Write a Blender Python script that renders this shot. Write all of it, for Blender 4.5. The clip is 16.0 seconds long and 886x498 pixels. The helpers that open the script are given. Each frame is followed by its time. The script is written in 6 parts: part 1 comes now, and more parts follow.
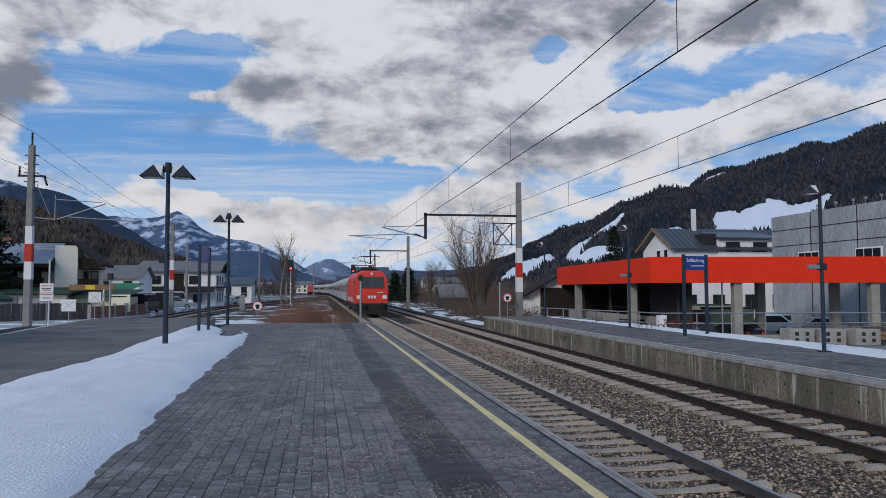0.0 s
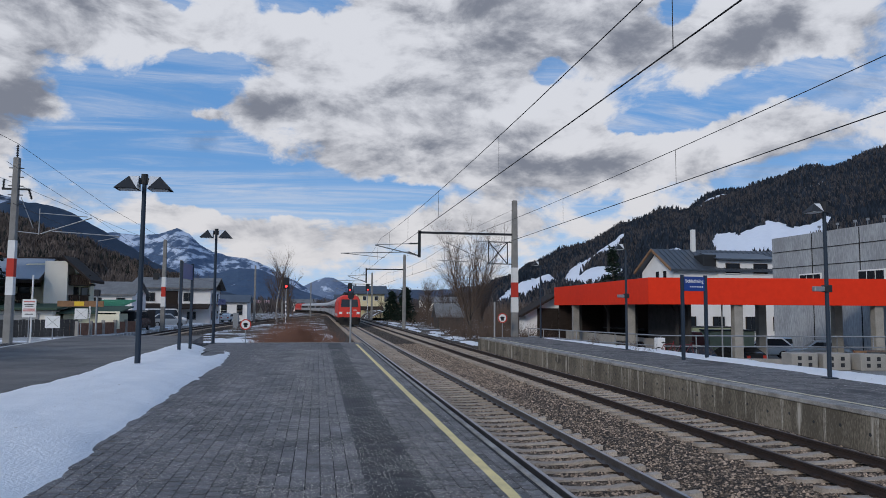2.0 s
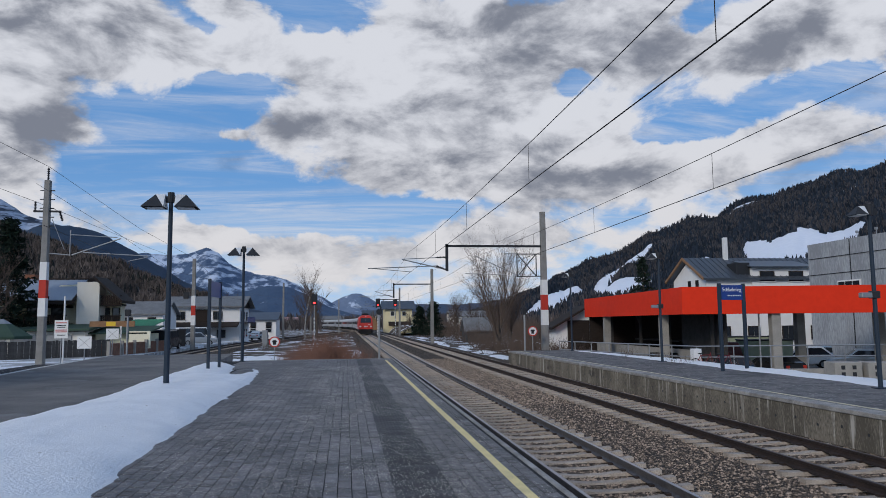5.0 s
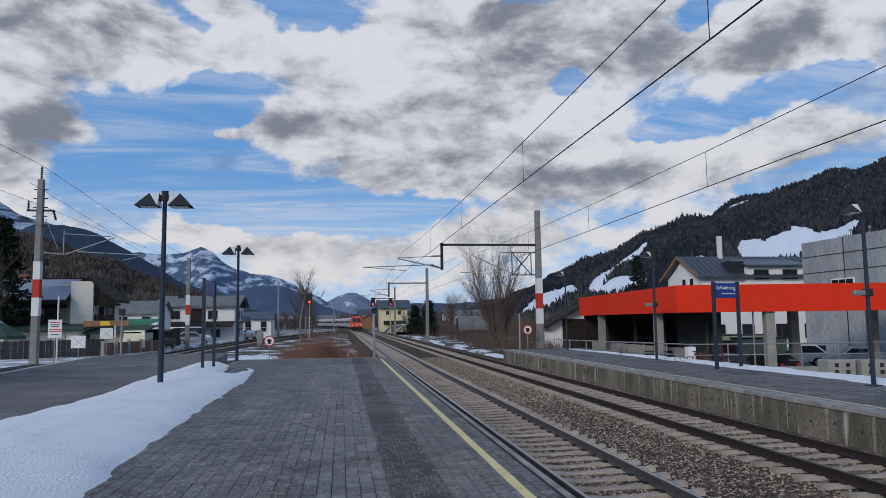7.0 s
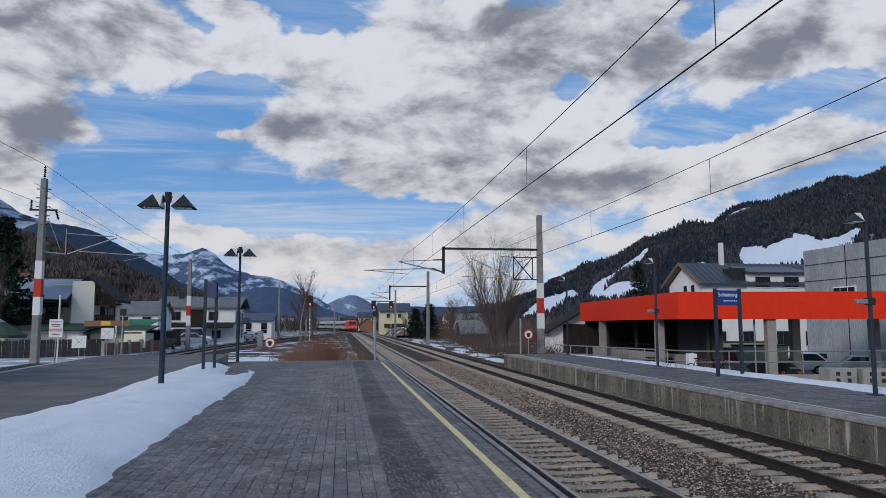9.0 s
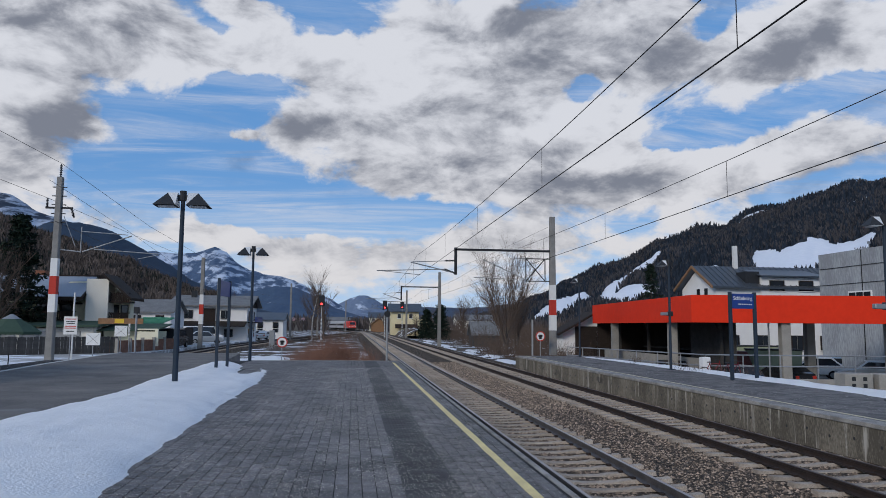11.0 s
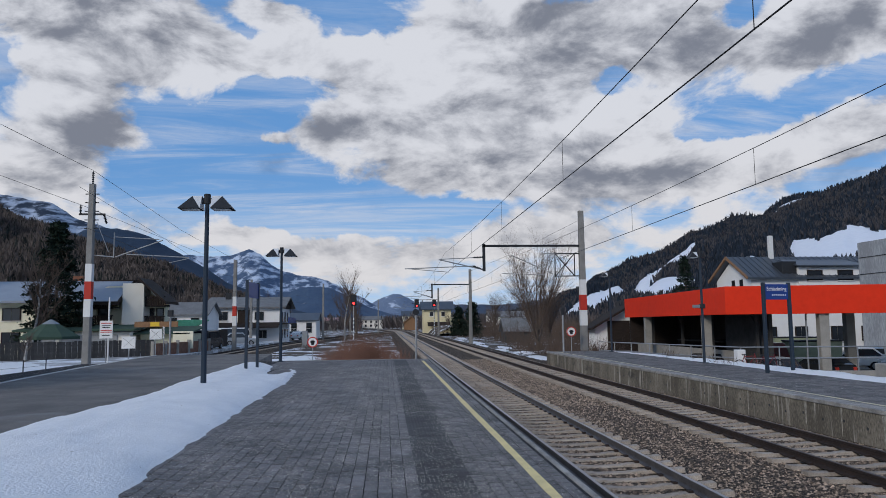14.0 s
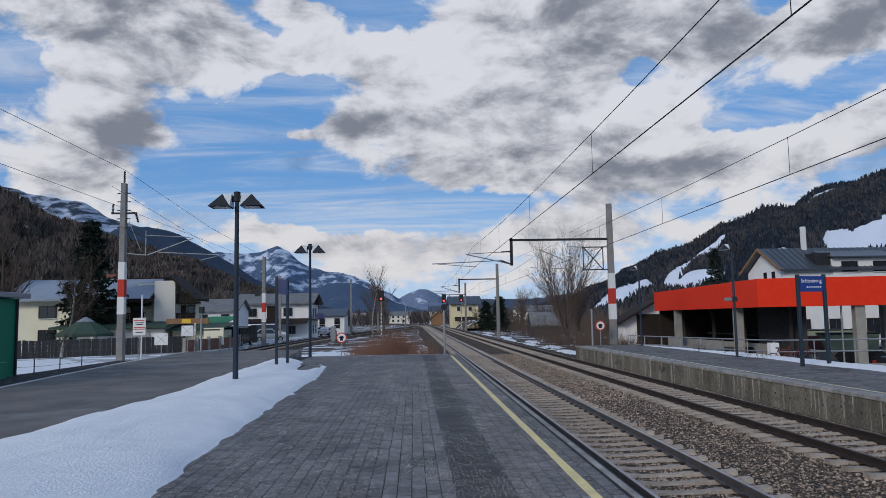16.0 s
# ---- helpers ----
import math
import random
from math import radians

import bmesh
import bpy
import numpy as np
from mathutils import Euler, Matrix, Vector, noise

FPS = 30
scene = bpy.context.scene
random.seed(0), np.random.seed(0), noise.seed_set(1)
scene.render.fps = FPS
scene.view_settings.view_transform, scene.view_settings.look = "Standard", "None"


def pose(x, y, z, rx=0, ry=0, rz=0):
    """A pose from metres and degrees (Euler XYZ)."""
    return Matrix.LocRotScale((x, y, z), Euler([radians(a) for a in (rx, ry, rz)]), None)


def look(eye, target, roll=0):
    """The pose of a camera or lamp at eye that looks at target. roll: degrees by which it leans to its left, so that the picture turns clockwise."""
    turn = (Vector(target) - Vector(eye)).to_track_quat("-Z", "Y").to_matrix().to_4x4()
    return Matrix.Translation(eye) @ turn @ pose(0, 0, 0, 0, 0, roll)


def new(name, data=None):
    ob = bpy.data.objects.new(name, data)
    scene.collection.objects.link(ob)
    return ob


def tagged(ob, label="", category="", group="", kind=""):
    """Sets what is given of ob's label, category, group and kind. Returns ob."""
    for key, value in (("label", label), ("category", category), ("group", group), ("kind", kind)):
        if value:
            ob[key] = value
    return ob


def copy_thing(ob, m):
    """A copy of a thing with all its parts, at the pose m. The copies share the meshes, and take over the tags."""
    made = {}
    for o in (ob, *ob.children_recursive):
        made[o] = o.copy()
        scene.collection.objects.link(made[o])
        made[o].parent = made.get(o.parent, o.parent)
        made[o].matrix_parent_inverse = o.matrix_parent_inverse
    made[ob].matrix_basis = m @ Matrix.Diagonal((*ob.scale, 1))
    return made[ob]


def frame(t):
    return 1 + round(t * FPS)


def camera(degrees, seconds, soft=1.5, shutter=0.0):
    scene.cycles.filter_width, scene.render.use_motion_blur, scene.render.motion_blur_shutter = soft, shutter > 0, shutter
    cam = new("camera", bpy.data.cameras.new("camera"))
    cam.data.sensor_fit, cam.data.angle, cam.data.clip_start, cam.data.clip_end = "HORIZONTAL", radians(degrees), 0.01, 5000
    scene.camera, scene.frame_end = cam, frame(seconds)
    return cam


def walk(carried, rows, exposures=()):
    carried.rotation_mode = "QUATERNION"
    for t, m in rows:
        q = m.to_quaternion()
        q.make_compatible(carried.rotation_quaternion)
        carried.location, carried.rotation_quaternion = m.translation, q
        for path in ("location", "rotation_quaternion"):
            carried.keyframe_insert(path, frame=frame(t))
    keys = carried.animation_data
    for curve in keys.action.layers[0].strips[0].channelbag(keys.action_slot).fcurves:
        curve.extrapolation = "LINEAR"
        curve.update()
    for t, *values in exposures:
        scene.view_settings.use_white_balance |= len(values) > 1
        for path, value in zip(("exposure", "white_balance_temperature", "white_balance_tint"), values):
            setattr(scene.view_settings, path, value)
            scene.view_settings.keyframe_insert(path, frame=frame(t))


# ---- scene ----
cam = camera(62.6, 16.0, soft=0.8)
PATH = [
    (0, (-4.666, -0.66, 2.459), (-4.331, 1.309, 2.567), -0.1),
    (0.5, (-4.581, -0.448, 2.45), (-4.268, 1.524, 2.547), 0.4),
    (1, (-4.544, -0.265, 2.477), (-4.233, 1.707, 2.588), 0.6),
    (1.5, (-4.394, -0.023, 2.453), (-4.063, 1.945, 2.583), 0.4),
    (2, (-4.133, 0.264, 2.466), (-3.798, 2.229, 2.627), 0.4),
    (2.5, (-4.083, 0.476, 2.455), (-3.779, 2.448, 2.598), 0.4),
    (3, (-4.167, 0.675, 2.467), (-3.903, 2.653, 2.601), -0.5),
    (3.5, (-4.175, 0.733, 2.462), (-3.921, 2.71, 2.627), -0.6),
    (4, (-4.15, 0.727, 2.462), (-3.892, 2.701, 2.646), -0.6),
    (6.5, (-4.136, 0.703, 2.462), (-3.866, 2.674, 2.669), -0.7),
    (7, (-4.126, 0.716, 2.444), (-3.85, 2.687, 2.641), -0.7),
    (7.5, (-4.11, 0.725, 2.479), (-3.831, 2.696, 2.671), -0.5),
    (8, (-4.146, 0.714, 2.45), (-3.867, 2.684, 2.653), -0.3),
    (8.5, (-4.156, 0.714, 2.462), (-3.878, 2.684, 2.668), -0.2),
    (11, (-4.224, 0.763, 2.458), (-3.982, 2.737, 2.667), 0.5),
    (11.5, (-4.229, 0.759, 2.449), (-3.998, 2.735, 2.654), 0.2),
    (12, (-4.202, 0.761, 2.464), (-3.976, 2.737, 2.671), -0.4),
    (12.5, (-4.172, 0.779, 2.457), (-3.946, 2.755, 2.668), -0.7),
    (13, (-4.065, 0.825, 2.462), (-3.849, 2.803, 2.673), -0.9),
    (13.5, (-3.995, 0.875, 2.459), (-3.804, 2.855, 2.666), -0.7),
    (14, (-3.969, 0.897, 2.458), (-3.813, 2.881, 2.66), -0.6),
    (14.5, (-3.982, 0.904, 2.467), (-3.858, 2.89, 2.665), -0.7),
    (15, (-4.0, 0.925, 2.458), (-3.899, 2.914, 2.651), -0.9),
    (15.5, (-4.004, 0.931, 2.463), (-3.909, 2.92, 2.654), -0.9),
    (16, (-4.028, 0.937, 2.465), (-3.944, 2.927, 2.654), -1.0),
]
walk(cam, [(t, look(eye, target, roll)) for t, eye, target, roll in PATH])

# ---- world and sun ----
SUN_AZ, SUN_EL = -138.0, 24.0   # degrees right of the track's direction, and above the horizon


def heading(az, el=0.0):
    a, e = radians(az), radians(el)
    return Vector((math.sin(a) * math.cos(e), math.cos(a) * math.cos(e), math.sin(e)))


# cloud fields and clear gaps of this sky: azimuth, elevation, half width, half height, weight
CLOUDS_WEST = ((-21.6, 20, 8.2, 4.1, 0.7), (-14.7, 19.1, 4.4, 2.7, 0.5), (-21.3, 13.5, 3.9, 1.5, 0.5), (-7.9, 23.5, 3, 1, 0.4), (-8.5, 20.3, 3.9, 1.4, 0.5), (-1.9, 20.6, 5.4, 2.1, 0.6), (5.4, 20.3, 6.8, 2.9, 0.6), (2.7, 16.5, 7.7, 2.6, 0.6), (-3.6, 15.6, 3.1, 1.7, 0.5), (1.8, 12.6, 4.3, 1.5, 0.6), (-8.7, 14.5, 1.2, 0.6, 0.5), (-9.1, 12.2, 1.3, 0.7, 0.5), (-2.7, 6.3, 1.7, 0.6, 0.5), (0.6, 4.6, 5.7, 1.3, 0.35), (-9.3, 6.2, 5, 0.9, 0.3), (-23.2, 10.2, 4.1, 1.7, 0.6), (-16.9, 7.7, 6.8, 1, 0.45), (-8.9, 6.4, 5.8, 0.9, 0.4))
CLOUDS_EAST = ((10.9, 15.2, 6.7, 3.4, 0.55), (16.4, 22.1, 7.6, 2.8, 0.7), (27, 19.2, 8, 2, 0.5), (34.7, 20, 5.4, 2.2, 0.6), (19.7, 13.6, 5.1, 2.5, 0.55), (11.7, 11.3, 5.8, 1.5, 0.5), (26.7, 11.9, 6, 1.9, 0.55), (34.3, 12.8, 4.3, 1.6, 0.5), (22.6, 9.6, 5.4, 1.7, 0.4), (7.2, 6.4, 5.3, 1.3, 0.25), (12.6, 6.4, 6.6, 1.8, 0.3))
CLEAR_GAPS = ((-2.4, 23.2, 2.7, 0.9, -0.5), (-9.8, 22, 1.7, 0.6, -0.4), (-10.5, 17.3, 4.6, 1.6, -0.7), (-16.5, 15.7, 2.3, 1.6, -0.3), (-13.1, 10.2, 7.2, 2.5, -0.6), (-5.2, 8.9, 5.6, 1.7, -0.5), (2.8, 8.4, 4.9, 1.3, -0.4), (8.1, 9.1, 3.6, 1.1, -0.3), (18.9, 17.6, 1.7, 0.7, -0.6), (27.1, 21.9, 1.8, 1, -0.6), (25.2, 14.1, 2.6, 0.7, -0.65), (29.6, 14.8, 2.3, 0.7, -0.65), (34.1, 16.1, 2.5, 0.8, -0.65), (37.7, 16.5, 1.7, 0.7, -0.5), (-28.4, 18, 1.9, 1.7, -0.7), (-11.6, 13.7, 2.5, 1.9, -0.45))
GREY_BELLIES = ((-20.6, 21.3, 9.5, 2.2, 0.4), (-21.6, 13.3, 3.9, 1.3, 0.6), (-20.3, 16.8, 2.9, 1.5, 0.3), (-3.6, 15.4, 3.5, 1.3, 0.5), (2.3, 11.8, 4.5, 1, 0.5), (16.4, 21.7, 7.1, 2.8, 0.6), (34.3, 18.9, 6.5, 2.2, 0.35), (14, 10.8, 6.2, 1, 0.4), (-8.7, 14.3, 1.7, 0.8, 0.5), (-9.1, 12, 1.7, 0.8, 0.5), (23.8, 9.7, 6.1, 1.1, 0.25))
BRIGHT_CROWNS = ((-1.9, 21, 4.9, 1.4, -0.45), (-14.3, 19.1, 3.2, 2, -0.4), (-8.5, 20.5, 2.6, 1, -0.4), (3.6, 20.3, 3.7, 1.7, -0.45), (8.6, 21.2, 2.8, 1.7, -0.35), (0, 13.6, 2.2, 1.1, -0.45), (19.7, 15.3, 5.6, 1.7, -0.45), (26.8, 12.7, 4, 1.2, -0.35), (35.5, 14, 2.8, 1, -0.3))


def build_world():
    w = bpy.data.worlds.new("winter_sky")
    scene.world = w
    w.use_nodes = True
    nt = w.node_tree
    nt.nodes.clear()
    N, K = nt.nodes.new, nt.links.new

    def math_node(op, a, b=None, c=None, clamp=False):
        n = N("ShaderNodeMath")
        n.operation, n.use_clamp = op, clamp
        for i, v in enumerate((a, b, c)):
            if v is None:
                continue
            if isinstance(v, (int, float)):
                n.inputs[i].default_value = v
            else:
                K(v, n.inputs[i])
        return n.outputs[0]

    def mix(fac, a, b):
        n = N("ShaderNodeMix")
        n.data_type = "RGBA"
        for i, v in ((0, fac), (6, a), (7, b)):
            if isinstance(v, tuple):
                n.inputs[i].default_value = (*v, 1)
            elif isinstance(v, (int, float)):
                n.inputs[i].default_value = v
            else:
                K(v, n.inputs[i])
        return n.outputs[2]

    def ramp(v, lo, hi):
        n = N("ShaderNodeMapRange")
        n.interpolation_type = "SMOOTHSTEP"
        K(v, n.inputs[0])
        n.inputs[1].default_value, n.inputs[2].default_value = lo, hi
        return n.outputs[0]

    co = N("ShaderNodeTexCoord").outputs["Generated"]
    sep = N("ShaderNodeSeparateXYZ")
    K(co, sep.inputs[0])
    x, y, z = sep.outputs
    up = math_node("MAXIMUM", z, 0.0)
    den = math_node("ADD", up, 0.10)
    comb = N("ShaderNodeCombineXYZ")
    K(math_node("DIVIDE", x, den), comb.inputs[0])
    K(math_node("DIVIDE", y, den), comb.inputs[1])
    flat = comb.outputs[0]

    def noise_node(vec, scale, detail, rough, dist=0.0, stretch=None, shift=(0, 0, 0)):
        m = N("ShaderNodeMapping")
        K(vec, m.inputs[0])
        m.inputs["Location"].default_value = shift
        if stretch:
            m.inputs["Scale"].default_value = stretch
        n = N("ShaderNodeTexNoise")
        K(m.outputs[0], n.inputs["Vector"])
        n.inputs["Scale"].default_value, n.inputs["Detail"].default_value = scale, detail
        n.inputs["Roughness"].default_value, n.inputs["Distortion"].default_value = rough, dist
        return n.outputs["Fac"]

    big = noise_node(flat, 0.9, 9, 0.56, 0.35, shift=(3.1, 1.7, 0))
    puff = noise_node(co, 9.0, 12, 0.60, 0.3, (1, 1, 1.9), (1.3, 0.2, 0.6))
    puff_up = noise_node(co, 9.0, 12, 0.60, 0.3, (1, 1, 1.9), (1.27, 0.2, 0.64))
    streak = noise_node(flat, 1.1, 10, 0.68, 1.5, (0.55, 2.0, 1), (2.0, 0.3, 0))
    # azimuth and elevation in degrees, bent by noise so that the cloud fields are ragged
    az = math_node("MULTIPLY", math_node("ARCTAN2", x, y), 57.2958)
    el = math_node("MULTIPLY", math_node("ARCSINE", z), 57.2958)
    ab = N("ShaderNodeCombineXYZ")
    K(az, ab.inputs[0])
    K(el, ab.inputs[1])
    bent = ab.outputs[0]
    for scale, size in ((6.0, (7.0, 4.0, 0)), (22.0, (2.6, 1.8, 0))):
        n = N("ShaderNodeTexNoise")
        K(co, n.inputs["Vector"])
        n.inputs["Scale"].default_value, n.inputs["Detail"].default_value, n.inputs["Roughness"].default_value = scale, 4, 0.6
        m = N("ShaderNodeVectorMath")
        m.operation = "MULTIPLY_ADD"
        K(n.outputs["Color"], m.inputs[0])
        m.inputs[1].default_value = size
        m.inputs[2].default_value = tuple(-.5 * q for q in size)
        p = N("ShaderNodeVectorMath")
        p.operation = "ADD"
        K(bent, p.inputs[0])
        K(m.outputs[0], p.inputs[1])
        bent = p.outputs[0]

    def fields(lobes):
        total = None
        for a0, e0, wide, high, weight in lobes:
            m = N("ShaderNodeVectorMath")
            m.operation = "MULTIPLY_ADD"
            K(bent, m.inputs[0])
            m.inputs[1].default_value = (1 / wide, 1 / high, 0)
            m.inputs[2].default_value = (-a0 / wide, -e0 / high, 0)
            d = N("ShaderNodeVectorMath")
            d.operation = "DOT_PRODUCT"
            K(m.outputs[0], d.inputs[0])
            K(m.outputs[0], d.inputs[1])
            g = math_node("POWER", 0.42, d.outputs["Value"])
            total = math_node("MULTIPLY", g, weight) if total is None else math_node("MULTIPLY_ADD", g, weight, total)
        return total

    low = math_node("MULTIPLY", ramp(z, 0.13, 0.03), 0.02)
    grain = math_node("MULTIPLY_ADD", math_node("SUBTRACT", puff, 0.5), 0.95, low)
    form = math_node("ADD", fields(CLOUDS_WEST), math_node("ADD", fields(CLOUDS_EAST), fields(CLEAR_GAPS)))
    body = math_node("ADD", math_node("ADD", math_node("MULTIPLY_ADD", big, 0.5, 0.21), grain), math_node("MULTIPLY", form, 0.62))
    cover = ramp(body, 0.44, 0.63)
    veil = math_node("MULTIPLY", ramp(streak, 0.36, 0.80), 0.74)
    cover2 = math_node("MAXIMUM", cover, veil)
    # thick clouds turn grey underneath, their sunward billows stay white
    shade = math_node("ADD", fields(GREY_BELLIES), fields(BRIGHT_CROWNS))
    lit = math_node("MULTIPLY", math_node("SUBTRACT", puff, puff_up), 2.2)
    billow = noise_node(co, 13.0, 11, 0.58, 0.4, (1, 1, 1.9), (4, 1, 2))
    dense = math_node("ADD", math_node("MULTIPLY", body, 0.42), math_node("MULTIPLY_ADD", billow, 0.66, math_node("MULTIPLY", shade, 0.70)))
    grey = ramp(math_node("SUBTRACT", dense, lit), 0.38, 1.24)
    white = mix(ramp(z, 0.02, 0.3), (0.70, 0.69, 0.71), (0.67, 0.69, 0.75))
    cloud = mix(math_node("MULTIPLY", grey, math_node("MULTIPLY_ADD", ramp(z, 0.03, 0.2), 0.45, 0.55)), white, (0.20, 0.22, 0.275))
    sky = N("ShaderNodeTexSky")
    sky.sky_type, sky.sun_disc = "NISHITA", False
    sky.sun_elevation, sky.sun_rotation = radians(SUN_EL), radians(SUN_AZ)
    sky.altitude, sky.air_density, sky.dust_density, sky.ozone_density = 750, 1.0, 0.4, 2.0
    scaled = N("ShaderNodeVectorMath")
    scaled.operation = "SCALE"
    K(sky.outputs[0], scaled.inputs[0])
    scaled.inputs["Scale"].default_value = 0.10
    blue = mix(0.75, scaled.outputs[0], (0.11, 0.31, 0.68))
    pale = mix(ramp(z, 0.20, 0.03), blue, (0.40, 0.58, 0.82))
    bg = N("ShaderNodeBackground")
    K(mix(cover2, pale, cloud), bg.inputs[0])
    bg.inputs[1].default_value = 1.0
    K(bg.outputs[0], N("ShaderNodeOutputWorld").inputs[0])


build_world()
sun_data = bpy.data.lights.new("sun", "SUN")
sun_data.energy, sun_data.angle, sun_data.color = 1.6, radians(16), (1.0, 0.93, 0.83)
sun = new("sun", sun_data)
sun.matrix_world = look((0, 0, 60), Vector((0, 0, 60)) - heading(SUN_AZ, SUN_EL))

# ---- materials ----


def mat(name, base, rough=0.7, metal=0.0, second=None, scale=6.0, amount=0.5, fine=60.0, bump=0.15, dist=0.01, spread=0.0, island=False, emit=None, alpha=None, stretch=None, spec=0.2):
    """A procedural surface: two colours mixed by a coarse and a fine noise, with relief."""
    m = bpy.data.materials.new(name)
    m.use_nodes = True
    nt = m.node_tree
    N, K = nt.nodes.new, nt.links.new
    b = nt.nodes["Principled BSDF"]
    b.inputs["Roughness"].default_value, b.inputs["Metallic"].default_value = rough, metal
    b.inputs["Specular IOR Level"].default_value = spec
    second = second or tuple(c * 0.72 for c in base)
    co = N("ShaderNodeTexCoord").outputs["Object"]
    if stretch:
        mp = N("ShaderNodeMapping")
        mp.inputs["Scale"].default_value = stretch
        K(co, mp.inputs[0])
        co = mp.outputs[0]

    def noise_tex(s, d):
        n = N("ShaderNodeTexNoise")
        n.inputs["Scale"].default_value, n.inputs["Detail"].default_value, n.inputs["Roughness"].default_value = s, d, 0.6
        K(co, n.inputs["Vector"])
        return n.outputs["Fac"]

    a, f = noise_tex(scale, 5), noise_tex(fine, 3)
    mixv = N("ShaderNodeMath")
    mixv.operation = "ADD"
    K(a, mixv.inputs[0])
    K(f, mixv.inputs[1])
    rng = N("ShaderNodeMapRange")
    K(mixv.outputs[0], rng.inputs[0])
    rng.inputs[1].default_value, rng.inputs[2].default_value = 0.72, 1.28
    rng.inputs[3].default_value, rng.inputs[4].default_value = 0.0, amount * 1.4
    mix = N("ShaderNodeMix")
    mix.data_type = "RGBA"
    K(rng.outputs[0], mix.inputs[0])
    mix.inputs[6].default_value, mix.inputs[7].default_value = (*base, 1), (*second, 1)
    col = mix.outputs[2]
    if spread:
        rnd = N("ShaderNodeNewGeometry").outputs["Random Per Island"] if island else N("ShaderNodeObjectInfo").outputs["Random"]
        vr = N("ShaderNodeMapRange")
        K(rnd, vr.inputs[0])
        vr.inputs[3].default_value, vr.inputs[4].default_value = 1 - spread, 1 + spread
        hs = N("ShaderNodeHueSaturation")
        K(vr.outputs[0], hs.inputs["Value"])
        K(col, hs.inputs["Color"])
        col = hs.outputs[0]
    K(col, b.inputs["Base Color"])
    if bump:
        bn = N("ShaderNodeBump")
        bn.inputs["Strength"].default_value, bn.inputs["Distance"].default_value = bump, dist
        K(mixv.outputs[0], bn.inputs["Height"])
        K(bn.outputs[0], b.inputs["Normal"])
    if emit:
        b.inputs["Emission Color"].default_value, b.inputs["Emission Strength"].default_value = (*emit[:3], 1), emit[3]
    return m


def mask_over(m, colour, lo, hi, scale, detail=6, rough=None, stretch=None, low_z=None, shift=(0, 0, 0)):
    """Lay a second substance in patches with a shape of their own over a material."""
    nt = m.node_tree
    N, K = nt.nodes.new, nt.links.new
    b = nt.nodes["Principled BSDF"]
    mp = N("ShaderNodeMapping")
    mp.inputs["Scale"].default_value = stretch or (1, 1, 1)
    mp.inputs["Location"].default_value = shift
    K(N("ShaderNodeTexCoord").outputs["Object"], mp.inputs[0])
    n = N("ShaderNodeTexNoise")
    n.inputs["Scale"].default_value, n.inputs["Detail"].default_value, n.inputs["Roughness"].default_value = scale, detail, 0.62
    K(mp.outputs[0], n.inputs["Vector"])
    r = N("ShaderNodeMapRange")
    r.interpolation_type = "SMOOTHSTEP"
    K(n.outputs["Fac"], r.inputs[0])
    r.inputs[1].default_value, r.inputs[2].default_value = lo, hi
    mix = N("ShaderNodeMix")
    mix.data_type = "RGBA"
    K(r.outputs[0], mix.inputs[0])
    K(b.inputs["Base Color"].links[0].from_socket, mix.inputs[6])
    mix.inputs[7].default_value = (*colour, 1)
    K(mix.outputs[2], b.inputs["Base Color"])
    return m


M_PAVER = mat("concrete_paver", (0.195, 0.184, 0.184), 0.62, second=(0.062, 0.060, 0.062), scale=1.1, fine=120, amount=0.8, bump=0.25, dist=0.004, spread=0.30, island=True)
mask_over(M_PAVER, (0.46, 0.44, 0.41), 0.63, 0.66, 48, 2)
mask_over(M_PAVER, (0.26, 0.255, 0.255), 0.60, 0.74, 1.3, 7, stretch=(1.3, 0.9, 1))
M_PAVER_ONE = mat("concrete_paver_single", (0.195, 0.184, 0.184), 0.62, second=(0.062, 0.060, 0.062), scale=1.1, fine=120, amount=0.8, bump=0.25, dist=0.004, spread=0.30)
M_JOINT = mat("sandy_joint", (0.022, 0.022, 0.025), 0.9, scale=3, fine=140, bump=0.3)
mask_over(M_JOINT, (0.40, 0.38, 0.35), 0.62, 0.67, 60, 2)
M_ASPHALT = mat("worn_asphalt", (0.225, 0.205, 0.187), 0.8, second=(0.095, 0.09, 0.088), scale=0.5, fine=90, amount=0.9, bump=0.3, dist=0.005)
mask_over(M_ASPHALT, (0.19, 0.185, 0.18), 0.55, 0.7, 0.8, 7)
M_GREYWALK = mat("grey_platform_paving", (0.24, 0.225, 0.21), 0.8, second=(0.085, 0.08, 0.08), scale=2.2, fine=26, amount=1.0, bump=0.5)
mask_over(M_GREYWALK, (0.40, 0.38, 0.35), 0.60, 0.66, 9, 6)
mask_over(M_GREYWALK, (0.07, 0.067, 0.066), 0.54, 0.66, 1.1, 9, stretch=(1, .4, 1))
M_SNOW = mat("old_snow", (0.82, 0.82, 0.83), 0.6, second=(0.68, 0.685, 0.70), scale=1.3, fine=26, amount=0.55, bump=0.8, dist=0.035)
mask_over(M_SNOW, (0.50, 0.48, 0.45), 0.66, 0.72, 7, 5)
M_EDGE = mat("platform_kerb_concrete", (0.42, 0.40, 0.37), 0.85, second=(0.18, 0.17, 0.16), scale=2.5, fine=70, amount=0.9, bump=0.3)
